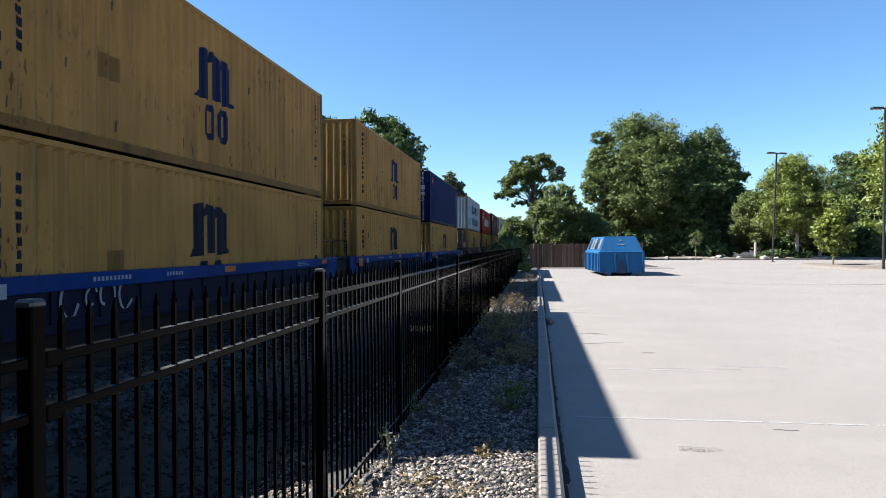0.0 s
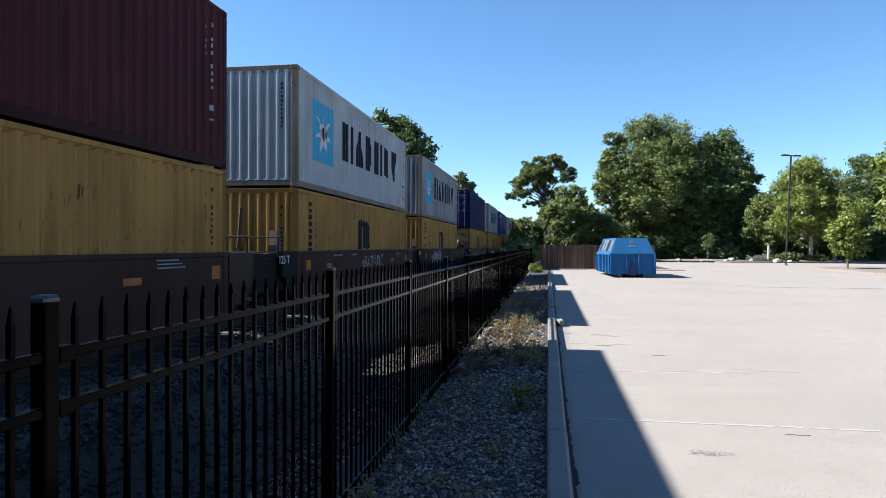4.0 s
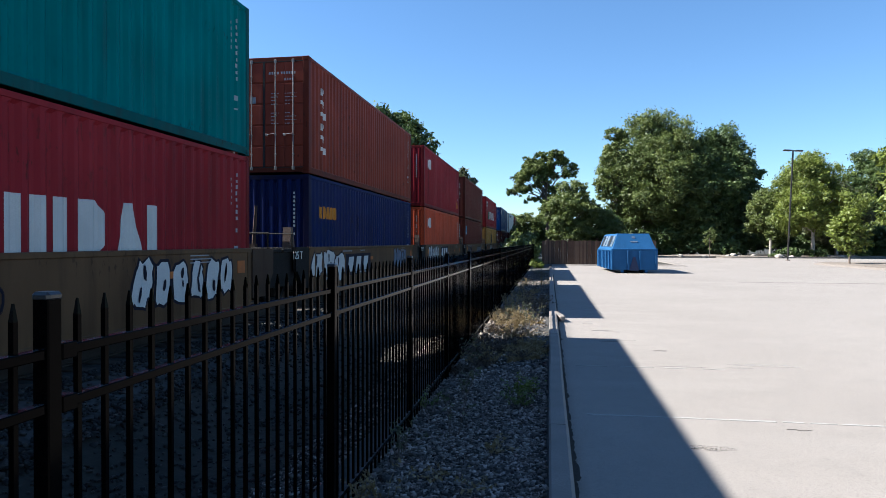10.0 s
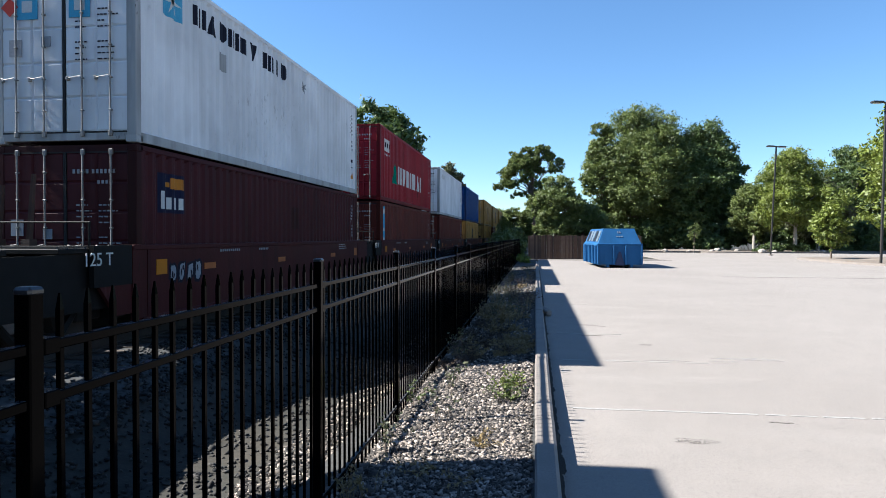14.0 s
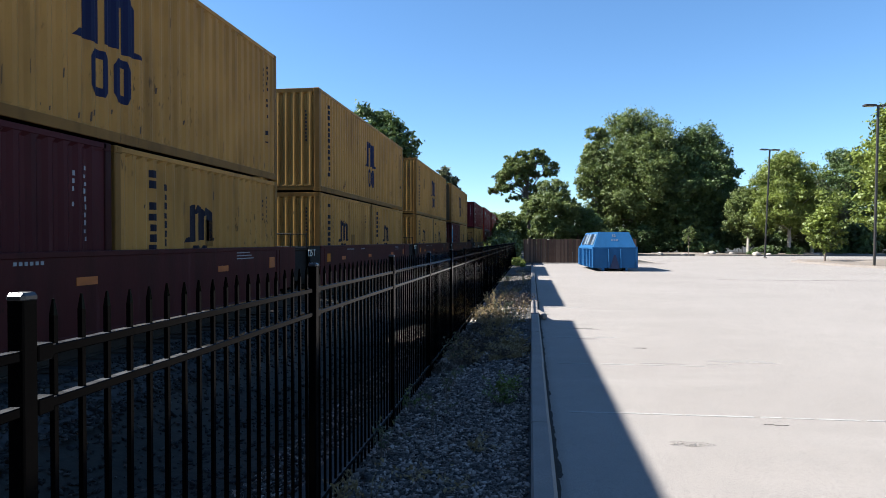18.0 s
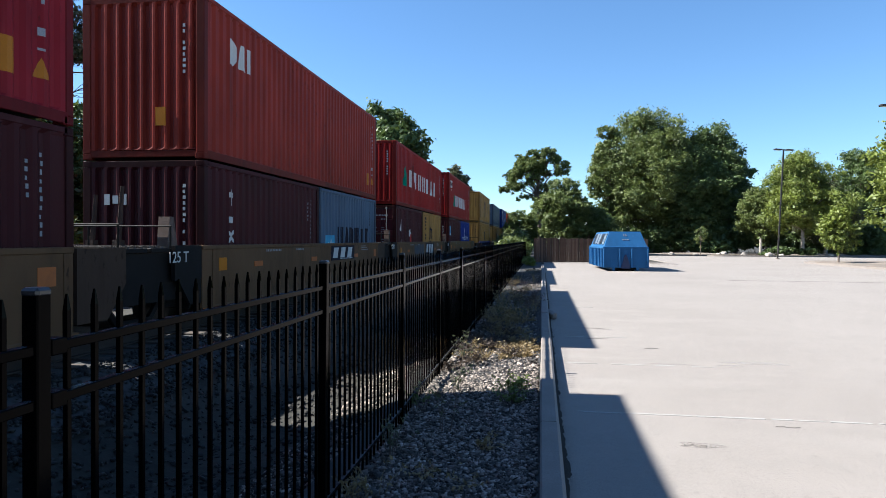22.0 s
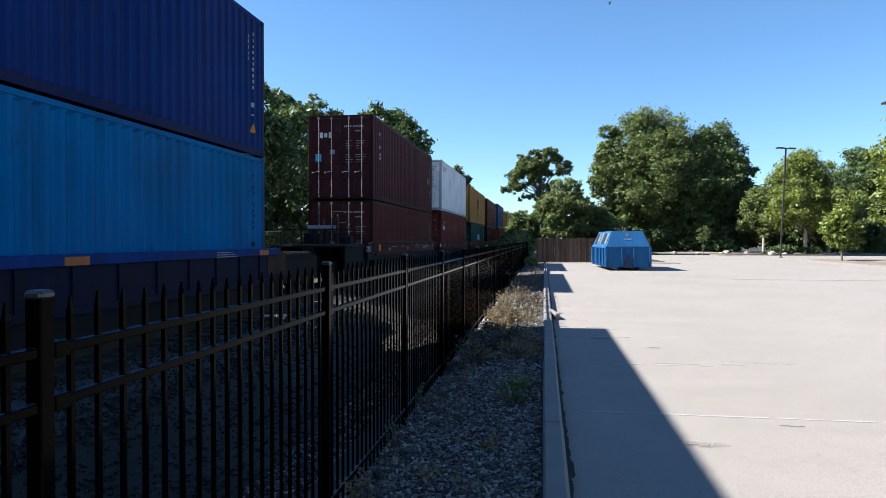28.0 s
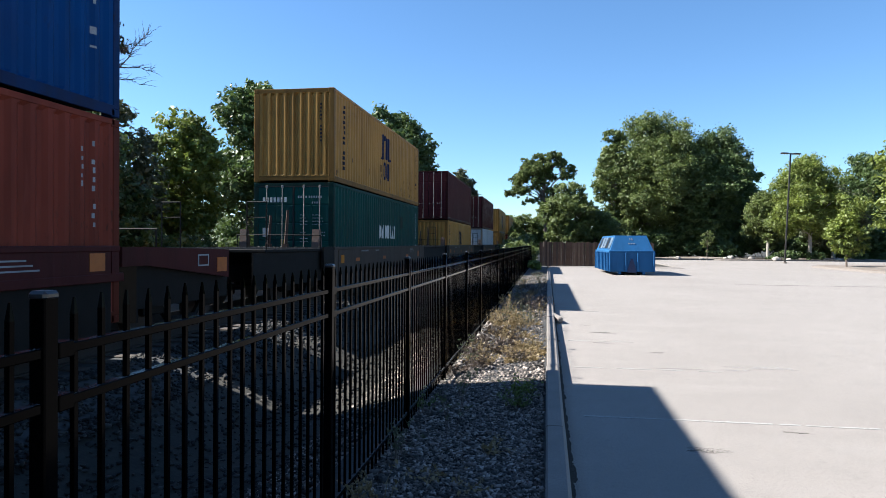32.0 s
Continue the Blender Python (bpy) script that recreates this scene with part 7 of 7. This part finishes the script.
def bare_limbs():
    """Arching limbs of the tall tree: leafy sprays along them, bare dead twigs at their tips."""
    ob = thing("tree_limb", "arching grey limbs with thin leaves and dead twigs", "branch", m=pose(-19.4, 20.5, 0))
    rng = random.Random(8)
    bm, tufts = bmesh.new(), []

    def limb(a, b, sag, r, level):
        """A limb in short pieces that bends up and then droops, with side shoots."""
        a, b = Vector(a), Vector(b)
        n, last = 7, Vector(a)
        for k in range(1, n + 1):
            u = k / n
            p = a.lerp(b, u) + Vector((rng.uniform(-1, 1), rng.uniform(-1, 1), rng.uniform(-1, 1))) * 0.035 * (b - a).length
            p.z += sag * math.sin(math.pi * u)
            tube(bm, last, p, r * (1.1 - u * 0.85), r * (1.1 - (u + 1 / n) * 0.85) + 0.002, 5, False)
            if level > 0 and k > 1:
                for _ in range(2 if level > 1 else 3):
                    way = ((b - a).normalized() + Vector((rng.uniform(-0.8, 0.8), rng.uniform(-0.8, 0.8), rng.uniform(-0.45, 0.75)))).normalized()
                    limb(p, p + way * (b - a).length * rng.uniform(0.22, 0.42), sag * 0.3, r * 0.42, level - 1)
            last = p
        if level == 0 and b.z > 7.9 and b.x < 4.6:
            tufts.append((b.x, b.y, b.z, rng.uniform(0.14, 0.26)))

    limb((0.6, 0, 6.6), (4.6, 0.0, 7.8), 0.25, 0.055, 2)
    limb((0.4, 0, 7.4), (3.9, 0.2, 8.5), 0.35, 0.05, 2)
    limb((0.6, 0, 6.0), (3.8, -0.3, 6.8), 0.25, 0.035, 1)
    limb((0.2, 0, 7.5), (2.2, 0.3, 10.6), 0.2, 0.06, 2)
    part("limb", bm, BARK, ob)
    v, f_ = leaves(np.random.default_rng(9), tufts, 9000, 0.075)
    fast_mesh("foliage", v, f_, LEAF["olive"], ob)


bare_limbs()


# ---------- dumpster ----------
def build_dumpster():
    blue = paint("blue_dumpster_paint", (0.029, 0.101, 0.237), 0.25, 0.35)
    ob = thing("roll_off_dumpster", "blue steel roll-off dumpster with sloped lids", "dumpster", m=pose(3.63, 39.6, 0.0, 0, 0, 3))
    L, Wd, h0, h1 = 6.4, 2.66, 1.40, 2.36
    part("skids", boxes((0.55, 0.72, 0.05, L - 0.05, 0.04, 0.2), (Wd - 0.72, Wd - 0.55, 0.05, L - 0.05, 0.04, 0.2), bevel=0.02), blue, ob)
    part("body", boxes((0.04, Wd - 0.04, 0.04, L - 0.04, 0.2, h0), bevel=0.02), blue, ob)
    bm = boxes((0, Wd, 0, 0.12, h0 - 0.06, h0 + 0.06), (0, Wd, L - 0.12, L, h0 - 0.06, h0 + 0.06), (0, 0.12, 0.12, L - 0.12, h0 - 0.06, h0 + 0.06), (Wd - 0.12, Wd, 0.12, L - 0.12, h0 - 0.06, h0 + 0.06), bevel=0.015)
    part("rim", bm, blue, ob)
    rib = bm_mesh(boxes((-0.05, 0.05, -0.05, 0.05, 0.2, h0 - 0.06), bevel=0.015))
    for k in range(10):
        for x in (0.0, Wd):
            link_mesh("rib", rib, blue, ob, m=pose(x, 0.2 + k * (L - 0.4) / 9, 0))
    for x in (0.06, 0.98, 1.68, Wd - 0.06):
        link_mesh("rib", rib, blue, ob, m=pose(x, 0.0, 0))
    # sloped top
    bm = bmesh.new()
    lo = [bm.verts.new(v) for v in ((0.08, 0.08, h0 + 0.06), (Wd - 0.08, 0.08, h0 + 0.06), (Wd - 0.08, L - 0.08, h0 + 0.06), (0.08, L - 0.08, h0 + 0.06))]
    hi = [bm.verts.new(v) for v in ((0.42, 0.45, h1), (Wd - 0.42, 0.45, h1), (Wd - 0.42, L - 0.45, h1), (0.42, L - 0.45, h1))]
    bm.faces.new(hi)
    for i in range(4):
        bm.faces.new((lo[i], lo[(i + 1) % 4], hi[(i + 1) % 4], hi[i]))
    part("sloped_top", bm, blue, ob)
    pale = plain("pale_blue_plastic", (0.248, 0.307, 0.367), 0.45, 0, 0.15, 3)
    dark = plain("dark_hatch_opening", (0.03, 0.035, 0.045), 0.7, 0, 0.2, 3)
    for k in range(5):
        y = 0.5 + k * 1.06
        bm = bmesh.new()

        def on(u, w):
            return Vector((0.08 + 0.34 * w, y + u, h0 + 0.06 + (h1 - h0 - 0.06) * w)) + Vector((-0.03, 0, 0.012))

        q = [bm.verts.new(on(u, w)) for u, w in ((0.1, 0.12), (0.85, 0.12), (0.85, 0.86), (0.1, 0.86))]
        bm.faces.new(q)
        bmesh.ops.solidify(bm, geom=bm.faces[:], thickness=0.025)
        part("lid", bm, pale if k in (0, 2, 3) else dark, ob, "pale plastic lid" if k in (0, 2, 3) else "dark open hatch")
    # front plate whose dark colour paints the hook recess's shade, and wheels
    bm = bmesh.new()
    v0 = [(1.06, 0.16), (1.60, 0.16), (1.55, 0.4), (1.38, 0.98), (1.28, 0.98), (1.11, 0.4)]
    a = [bm.verts.new((x, -0.012, z)) for x, z in v0]
    b = [bm.verts.new((x, 0.03, z)) for x, z in v0]
    bm.faces.new(a)
    bm.faces.new(list(reversed(b)))
    for i in range(6):
        bm.faces.new((a[i], a[(i + 1) % 6], b[(i + 1) % 6], b[i]))
    part("hook_recess", bm, plain("hook_shade_navy", (0.006, 0.018, 0.071), 0.6), ob, "dark blue plate painting the hook recess's shade")
    for x in (0.85, 1.77):
        for y in (0.25, L - 0.4):
            part("roller", tube(bmesh.new(), (x - 0.09, y, 0.1), (x + 0.09, y, 0.1), 0.1, n=14), DARKSTEEL, ob)
    bm = bmesh.new()

    def face(u, w):
        return Vector((0.08 + 0.34 * w + u * (Wd - 0.16 - 0.68 * w), 0.08 + 0.37 * w - 0.018, h0 + 0.06 + (h1 - h0 - 0.06) * w + 0.006))

    for u0, u1, w0, w1 in ((0.41, 0.47, 0.42, 0.49), (0.48, 0.53, 0.42, 0.49), (0.54, 0.6, 0.42, 0.49), (0.45, 0.475, 0.68, 0.84), (0.485, 0.55, 0.68, 0.74), (0.5, 0.53, 0.78, 0.84)):
        bm.faces.new([bm.verts.new(face(u, w)) for u, w in ((u0, w0), (u1, w0), (u1, w1), (u0, w1))])
    part("lettering", bm, PALEBLUEMARK, ob, "small pale blue emblem bars")


build_dumpster()


# ---------- board fence ----------
def build_board_fence():
    wood = plain("weathered_brown_boards", (0.088, 0.050, 0.030), 0.9, 0, 0.35, 2.0, 0.4, 30)
    ob = thing("board_fence", "weathered brown timber board fence", "fence", m=pose(-0.6, 53.6, 0, 0, 0, 4))
    meshes = [bm_mesh(boxes((0, 0.14, 0, 0.02, 0.03, h), bevel=0.004)) for h in (1.96, 1.99, 1.93)]
    woods = [wood, plain("greyed_boards", (0.128, 0.080, 0.052), 0.9, 0, 0.35, 2.5, 0.4, 30), plain("dark_boards", (0.060, 0.036, 0.024), 0.9, 0, 0.35, 2.5, 0.4, 30)]
    for k in range(62):
        link_mesh("board", meshes[random.randrange(3)], woods[random.choice((0, 0, 1, 2))], ob, m=pose(k * 0.147, random.uniform(-0.006, 0.006), 0, 0, random.uniform(-0.4, 0.4), 0))
    for z in (0.35, 0.95, 1.55):
        part("rail", boxes((0, 9.1, 0.022, 0.06, z - 0.045, z + 0.045)), wood, ob)
    post = bm_mesh(boxes((-0.05, 0.05, 0.06, 0.16, -0.3, 1.75)))
    for k in range(5):
        link_mesh("post", post, wood, ob, m=pose(0.1 + k * 2.22, 0, 0))


build_board_fence()


# ---------- lamp posts ----------
def build_lamps():
    metal = plain("dark_bronze_metal", (0.035, 0.03, 0.026), 0.45, 0.3, 0.2, 4)
    glass = plain("lamp_lens", (0.5, 0.5, 0.48), 0.3, 0, 0.1, 3)

    def lamp(x, y, h, turn, lean):
        ob = thing("lamp_post", "dark bronze parking lot lamp with twin heads", "lamp post", "lamp posts", m=pose(x, y, 0, 0, lean, turn))
        part("base", tube(bmesh.new(), (0, 0, -0.1), (0, 0, 0.12), 0.2, 0.2, 20), CONCRETE, ob, "round concrete footing")
        part("pole", boxes((-0.065, 0.065, -0.065, 0.065, 0.1, h), bevel=0.012), metal, ob)
        for sx in (-1, 1):
            hd = part("head", boxes((min(sx * 0.22, sx * 0.95), max(sx * 0.22, sx * 0.95), -0.2, 0.2, h - 0.12, h + 0.02), bevel=0.03), metal, ob)
            part("arm", boxes((min(0, sx * 0.25), max(0, sx * 0.25), -0.04, 0.04, h - 0.1, h - 0.02)), metal, ob)
            part("lens", boxes((min(sx * 0.35, sx * 0.85), max(sx * 0.35, sx * 0.85), -0.14, 0.14, h - 0.135, h - 0.12)), glass, hd, "flat lamp lens")

    lamp(23.9, 70.7, 11.25, 8, 2.4)
    lamp(22.8, 46.9, 10.9, 8, 1.0)


build_lamps()


# ---------- islands, boulders, signs ----------
def build_islands():
    def island(x, y, w, d, turn):
        ob = thing("planting_island", "mulched planting island with a pale kerb", "planting island", "planting islands", "structure", pose(x, y, 0, 0, 0, turn))
        n = 32
        for name, r0, r1, z, mt in (("island_kerb", 1.0, 0.96, 0.13, CONCRETE), ("mulch", 0.96, 0.5, 0.16, MULCH)):
            bm = bmesh.new()
            rings = []
            for r, zz in ((r0, -0.1), (r0, z), (r1, z), (r1 if name == "island_kerb" else 0.0, z if name == "island_kerb" else z + 0.18)):
                rings.append([bm.verts.new((w / 2 * r * math.copysign(abs(math.cos(2 * math.pi * k / n)) ** 0.55, math.cos(2 * math.pi * k / n)), d / 2 * r * math.copysign(abs(math.sin(2 * math.pi * k / n)) ** 0.55, math.sin(2 * math.pi * k / n)), zz)) for k in range(n)])
            for a, b in zip(rings, rings[1:]):
                for k in range(n):
                    bm.faces.new((a[k], a[(k + 1) % n], b[(k + 1) % n], b[k]))
            bmesh.ops.remove_doubles(bm, verts=bm.verts, dist=0.001)
            part(name, bm, mt, ob)

    island(28.6, 53.2, 13.6, 19.0, 0)
    island(34.4, 86.0, 29.0, 8.0, 4)
    island(19.4, 87.6, 24.0, 8.0, 10)


def boulder(x, y, s, seed, z=0.0):
    bm = bmesh.new()
    bmesh.ops.create_icosphere(bm, subdivisions=3, radius=1.0)
    for v in bm.verts:
        k = 1 + 0.35 * noise.noise(v.co * 1.3 + Vector((seed * 3.1, 0, 0))) + 0.12 * noise.noise(v.co * 4 + Vector((seed, 5, 0)))
        v.co = Vector((v.co.x * s * 1.25 * k, v.co.y * s * k, max(v.co.z, -0.4) * s * 0.75 * k))
    ob = link_mesh("boulder", bm_mesh(bm, "boulder", True), BOULDER, m=pose(x, y, z + s * 0.25, 0, 0, seed * 50))
    tagged(ob, "pale rounded landscape boulder at the lot's edge", "boulder", "boulders")


BOULDER = plain("pale_boulder_stone", (0.30, 0.265, 0.23), 0.9, 0, 0.25, 2.5, 0.5, 20)
build_islands()
for k, (x, y, s) in enumerate(((14.3, 75.0, 0.48), (20.4, 77.2, 0.62), (19.8, 77.0, 0.4), (22.6, 77.4, 0.45), (24.0, 73.6, 0.6), (25.4, 74.0, 0.35), (30.6, 74.8, 0.4), (16.6, 74.0, 0.35))):
    boulder(x * K, y * K, s * 0.72, k + 1, 0.08)


def build_white_sign():
    white = plain("white_painted_siding", (0.500, 0.500, 0.487), 0.7, 0, 0.06, 3)
    ob = thing("white_shed", "small white shed glimpsed between the trees", "shed", m=pose(42.0, 94.0, 0))
    part("walls", boxes((-0.5, 0.5, -0.5, 0.5, -0.1, 2.6), bevel=0.02), white, ob)
    bm = bmesh.new()
    a = [bm.verts.new(v) for v in ((-0.6, -0.6, 2.6), (0.6, -0.6, 2.6), (0, -0.6, 3.0))]
    b = [bm.verts.new(v) for v in ((-0.6, 0.6, 2.6), (0.6, 0.6, 2.6), (0, 0.6, 3.0))]
    bm.faces.new(a)
    bm.faces.new(list(reversed(b)))
    for i in range(3):
        bm.faces.new((a[i], a[(i + 1) % 3], b[(i + 1) % 3], b[i]))
    part("roof", bm, DARKSTEEL, ob)


build_white_sign()


# ---------- weeds ----------
def weed(x, y, h, n, leaf, seed, label, width=0.25):
    rng = np.random.default_rng(seed)
    y *= K
    z = ground_height(x, y) + 0.03
    ob = thing("weed", label, "weed", "weeds in the gravel", m=pose(x, y, z))
    bm = bmesh.new()
    tips = []
    for k in range(n):
        a, r = rng.uniform(0, 6.283), width * rng.random()
        tip = Vector((r * math.cos(a), r * math.sin(a), h * rng.uniform(0.45, 1.0)))
        tube(bm, (tip.x * 0.25, tip.y * 0.25, -0.05), tip * 0.6, 0.004, 0.003, 4, False)
        tube(bm, tip * 0.6, (tip.x * 1.2, tip.y * 1.2, tip.z), 0.003, 0.001, 4, False)
        for q in range(3):
            tips.append((*(tip * (0.5 + 0.2 * q)), 0.03))
        tips.append((tip.x * 1.2, tip.y * 1.2, tip.z, 0.025))
    stalk = part("stalk", bm, LEAF["dry"] if leaf == "dry" else BARK, ob)
    tagged(stalk, kind="stuff")
    v, f_ = leaves(rng, tips, n * 14, 0.022)
    fast_mesh("leaves", v, f_, LEAF[leaf], ob)


WEEDS = random.Random(12)
for x, y, h, n, leaf in ((-1.1, 8.6, 0.62, 10, "olive"), (-0.93, 5.6, 0.75, 5, "olive"), (-0.35, 6.9, 0.3, 16, "lime"), (-0.25, 7.1, 0.22, 14, "lime"), (-1.34, 4.08, 0.36, 6, "dry"), (-1.2, 4.14, 0.3, 5, "dry"), (-0.45, 9.6, 0.12, 40, "dry"), (-0.2, 9.8, 0.12, 40, "dry"), (-0.7, 12.4, 0.45, 16, "dry"), (-0.35, 12.8, 0.5, 8, "olive"), (-0.9, 12.9, 0.5, 8, "olive"), (-1.06, 7.2, 0.35, 8, "olive"), (-0.3, 6.5, 0.2, 22, "mid"), (-0.5, 5.1, 0.12, 8, "dry"), (-0.8, 4.6, 0.07, 8, "dry"), (-0.5, 4.3, 0.06, 6, "dry"), (-1.35, 6.4, 0.35, 10, "mid"), (-1.3, 5.0, 0.4, 10, "olive")):
    weed(x, y, h, n, leaf, WEEDS.randrange(999), {"dry": "tuft of dry straw grass in gravel", "lime": "fresh green weed in gravel"}.get(leaf, "tall thin weed growing in gravel"))
for k in range(14):
    weed(WEEDS.uniform(-0.72, -0.1), WEEDS.uniform(9.1, 10.4), WEEDS.uniform(0.05, 0.1), 30, "dry", WEEDS.randrange(999), "flat mat of dry straw on gravel", 0.22)
for k in range(28):
    weed(WEEDS.uniform(-1.35, -0.15), WEEDS.uniform(8.3, 12.5), WEEDS.uniform(0.08, 0.26), 18, WEEDS.choice(("dry", "dead", "dead")), WEEDS.randrange(999), "low clump of dead brown weeds in gravel", 0.3)
for k in range(16):
    weed(WEEDS.uniform(-1.25, -0.2), WEEDS.uniform(11.8, 15.5), WEEDS.uniform(0.1, 0.42), 14, "dry", WEEDS.randrange(999), "tuft of dead dry stalks in gravel", 0.3)
for k in range(36):
    y = 11 + WEEDS.random() ** 1.3 * 24
    weed(WEEDS.uniform(-1.5, -0.1), y, WEEDS.uniform(0.2, 0.6), WEEDS.randrange(8, 20), WEEDS.choice(("dry", "olive", "dead", "dry")), WEEDS.randrange(999), "clump of weeds and dry grass in gravel", 0.35)


# ---------- birds ----------
def build_bird():
    dark = plain("dark_feathers", (0.03, 0.028, 0.026), 0.8, 0, 0.2, 8)
    ob = thing("bird", "small dark bird flying in the clear sky", "bird", "birds in flight")
    bm = bmesh.new()
    bmesh.ops.create_uvsphere(bm, u_segments=12, v_segments=8, radius=0.028)
    for v in bm.verts:
        v.co = Vector((v.co.x, v.co.y * 2.3, v.co.z * 0.9))
    part("body", bm, dark, ob, smooth=True)
    bm = bmesh.new()
    bmesh.ops.create_uvsphere(bm, u_segments=10, v_segments=6, radius=0.018)
    bmesh.ops.translate(bm, verts=bm.verts, vec=(0, 0.072, 0.012))
    part("head", bm, dark, ob, smooth=True)
    part("tail", boxes((-0.02, 0.02, -0.12, -0.052, -0.003, 0.003)), dark, ob)
    wings = []
    for sx in (-1, 1):
        bm = bmesh.new()
        pts = [(0, 0.036), (0.08, 0.048), (0.168, 0.0), (0.08, -0.032), (0, -0.036)]
        lo = [bm.verts.new((sx * x, y, -0.003)) for x, y in pts]
        hi = [bm.verts.new((sx * x, y, 0.003)) for x, y in pts]
        bm.faces.new(lo)
        bm.faces.new(list(reversed(hi)))
        for i in range(5):
            bm.faces.new((lo[i], lo[(i + 1) % 5], hi[(i + 1) % 5], hi[i]))
        wings.append(part("wing", bm, dark, ob))
    return ob, wings


BIRDS = [build_bird() for _ in range(3)]
BIRD_WAYS = [
    (-80, [(0, 7.01, 107.60, 5.00), (21.5, 7.01, 87.60, 5.00), (22.9, 13.01, 47.60, 9.14), (23, 13.41, 47.66, 9.59), (23.1, 14.46, 47.85, 10.14), (23.2, 15.31, 48.00, 10.68), (23.3, 16.28, 48.18, 11.30), (23.4, 17.41, 48.39, 12.01), (23.5, 18.73, 48.62, 12.71), (23.6, 20.40, 48.91, 13.53), (24.2, 29.37, 50.47, 18.09), (32, 80.40, 58.91, 40.00)]),
    (-85, [(0, 8.70, 107.87, 5.00), (21.5, 8.70, 87.87, 5.00), (23.1, 14.70, 47.87, 9.67), (23.2, 16.18, 48.12, 9.90), (23.3, 17.77, 48.38, 10.14), (23.4, 19.48, 48.67, 10.45), (23.5, 21.46, 49.01, 10.92), (24.2, 34.38, 51.21, 13.65), (32, 81.46, 59.01, 40.00)]),
    (80, [(0, 70.00, 60.00, 6.00), (24, 45.00, 45.00, 5.00), (26.3, 16.38, 32.93, 6.05), (27.5, 6.92, 31.56, 10.85), (27.7, 5.51, 31.36, 11.63), (27.9, 3.87, 31.12, 12.49), (28, 2.98, 30.99, 12.85), (28.8, -3.32, 30.08, 16.05), (32, -25.00, 30.00, 30.00)]),
]


# ---------- the train's run ----------
def run(t):
    """Metres that the train has gone since the start."""
    u = t / 32
    return 710.44 * u + 6.32 * u * u


def motions():
    for ob, (x, y, z) in TRAIN:
        walk(ob, [(t, pose(x, y - run(t), z)) for t in (0, 8, 16, 24, 32)])
    for (ob, wings), (turn, way) in zip(BIRDS, BIRD_WAYS):
        walk(ob, [(t, pose(x, y, z, 0, 0, turn)) for t, x, y, z in way])
        for sx, wing in zip((-1, 1), wings):
            walk(wing, [(0.16 * k, pose(0, 0, 0, 0, sx * (30 if k % 2 else -30), 0)) for k in range(201)])


motions()
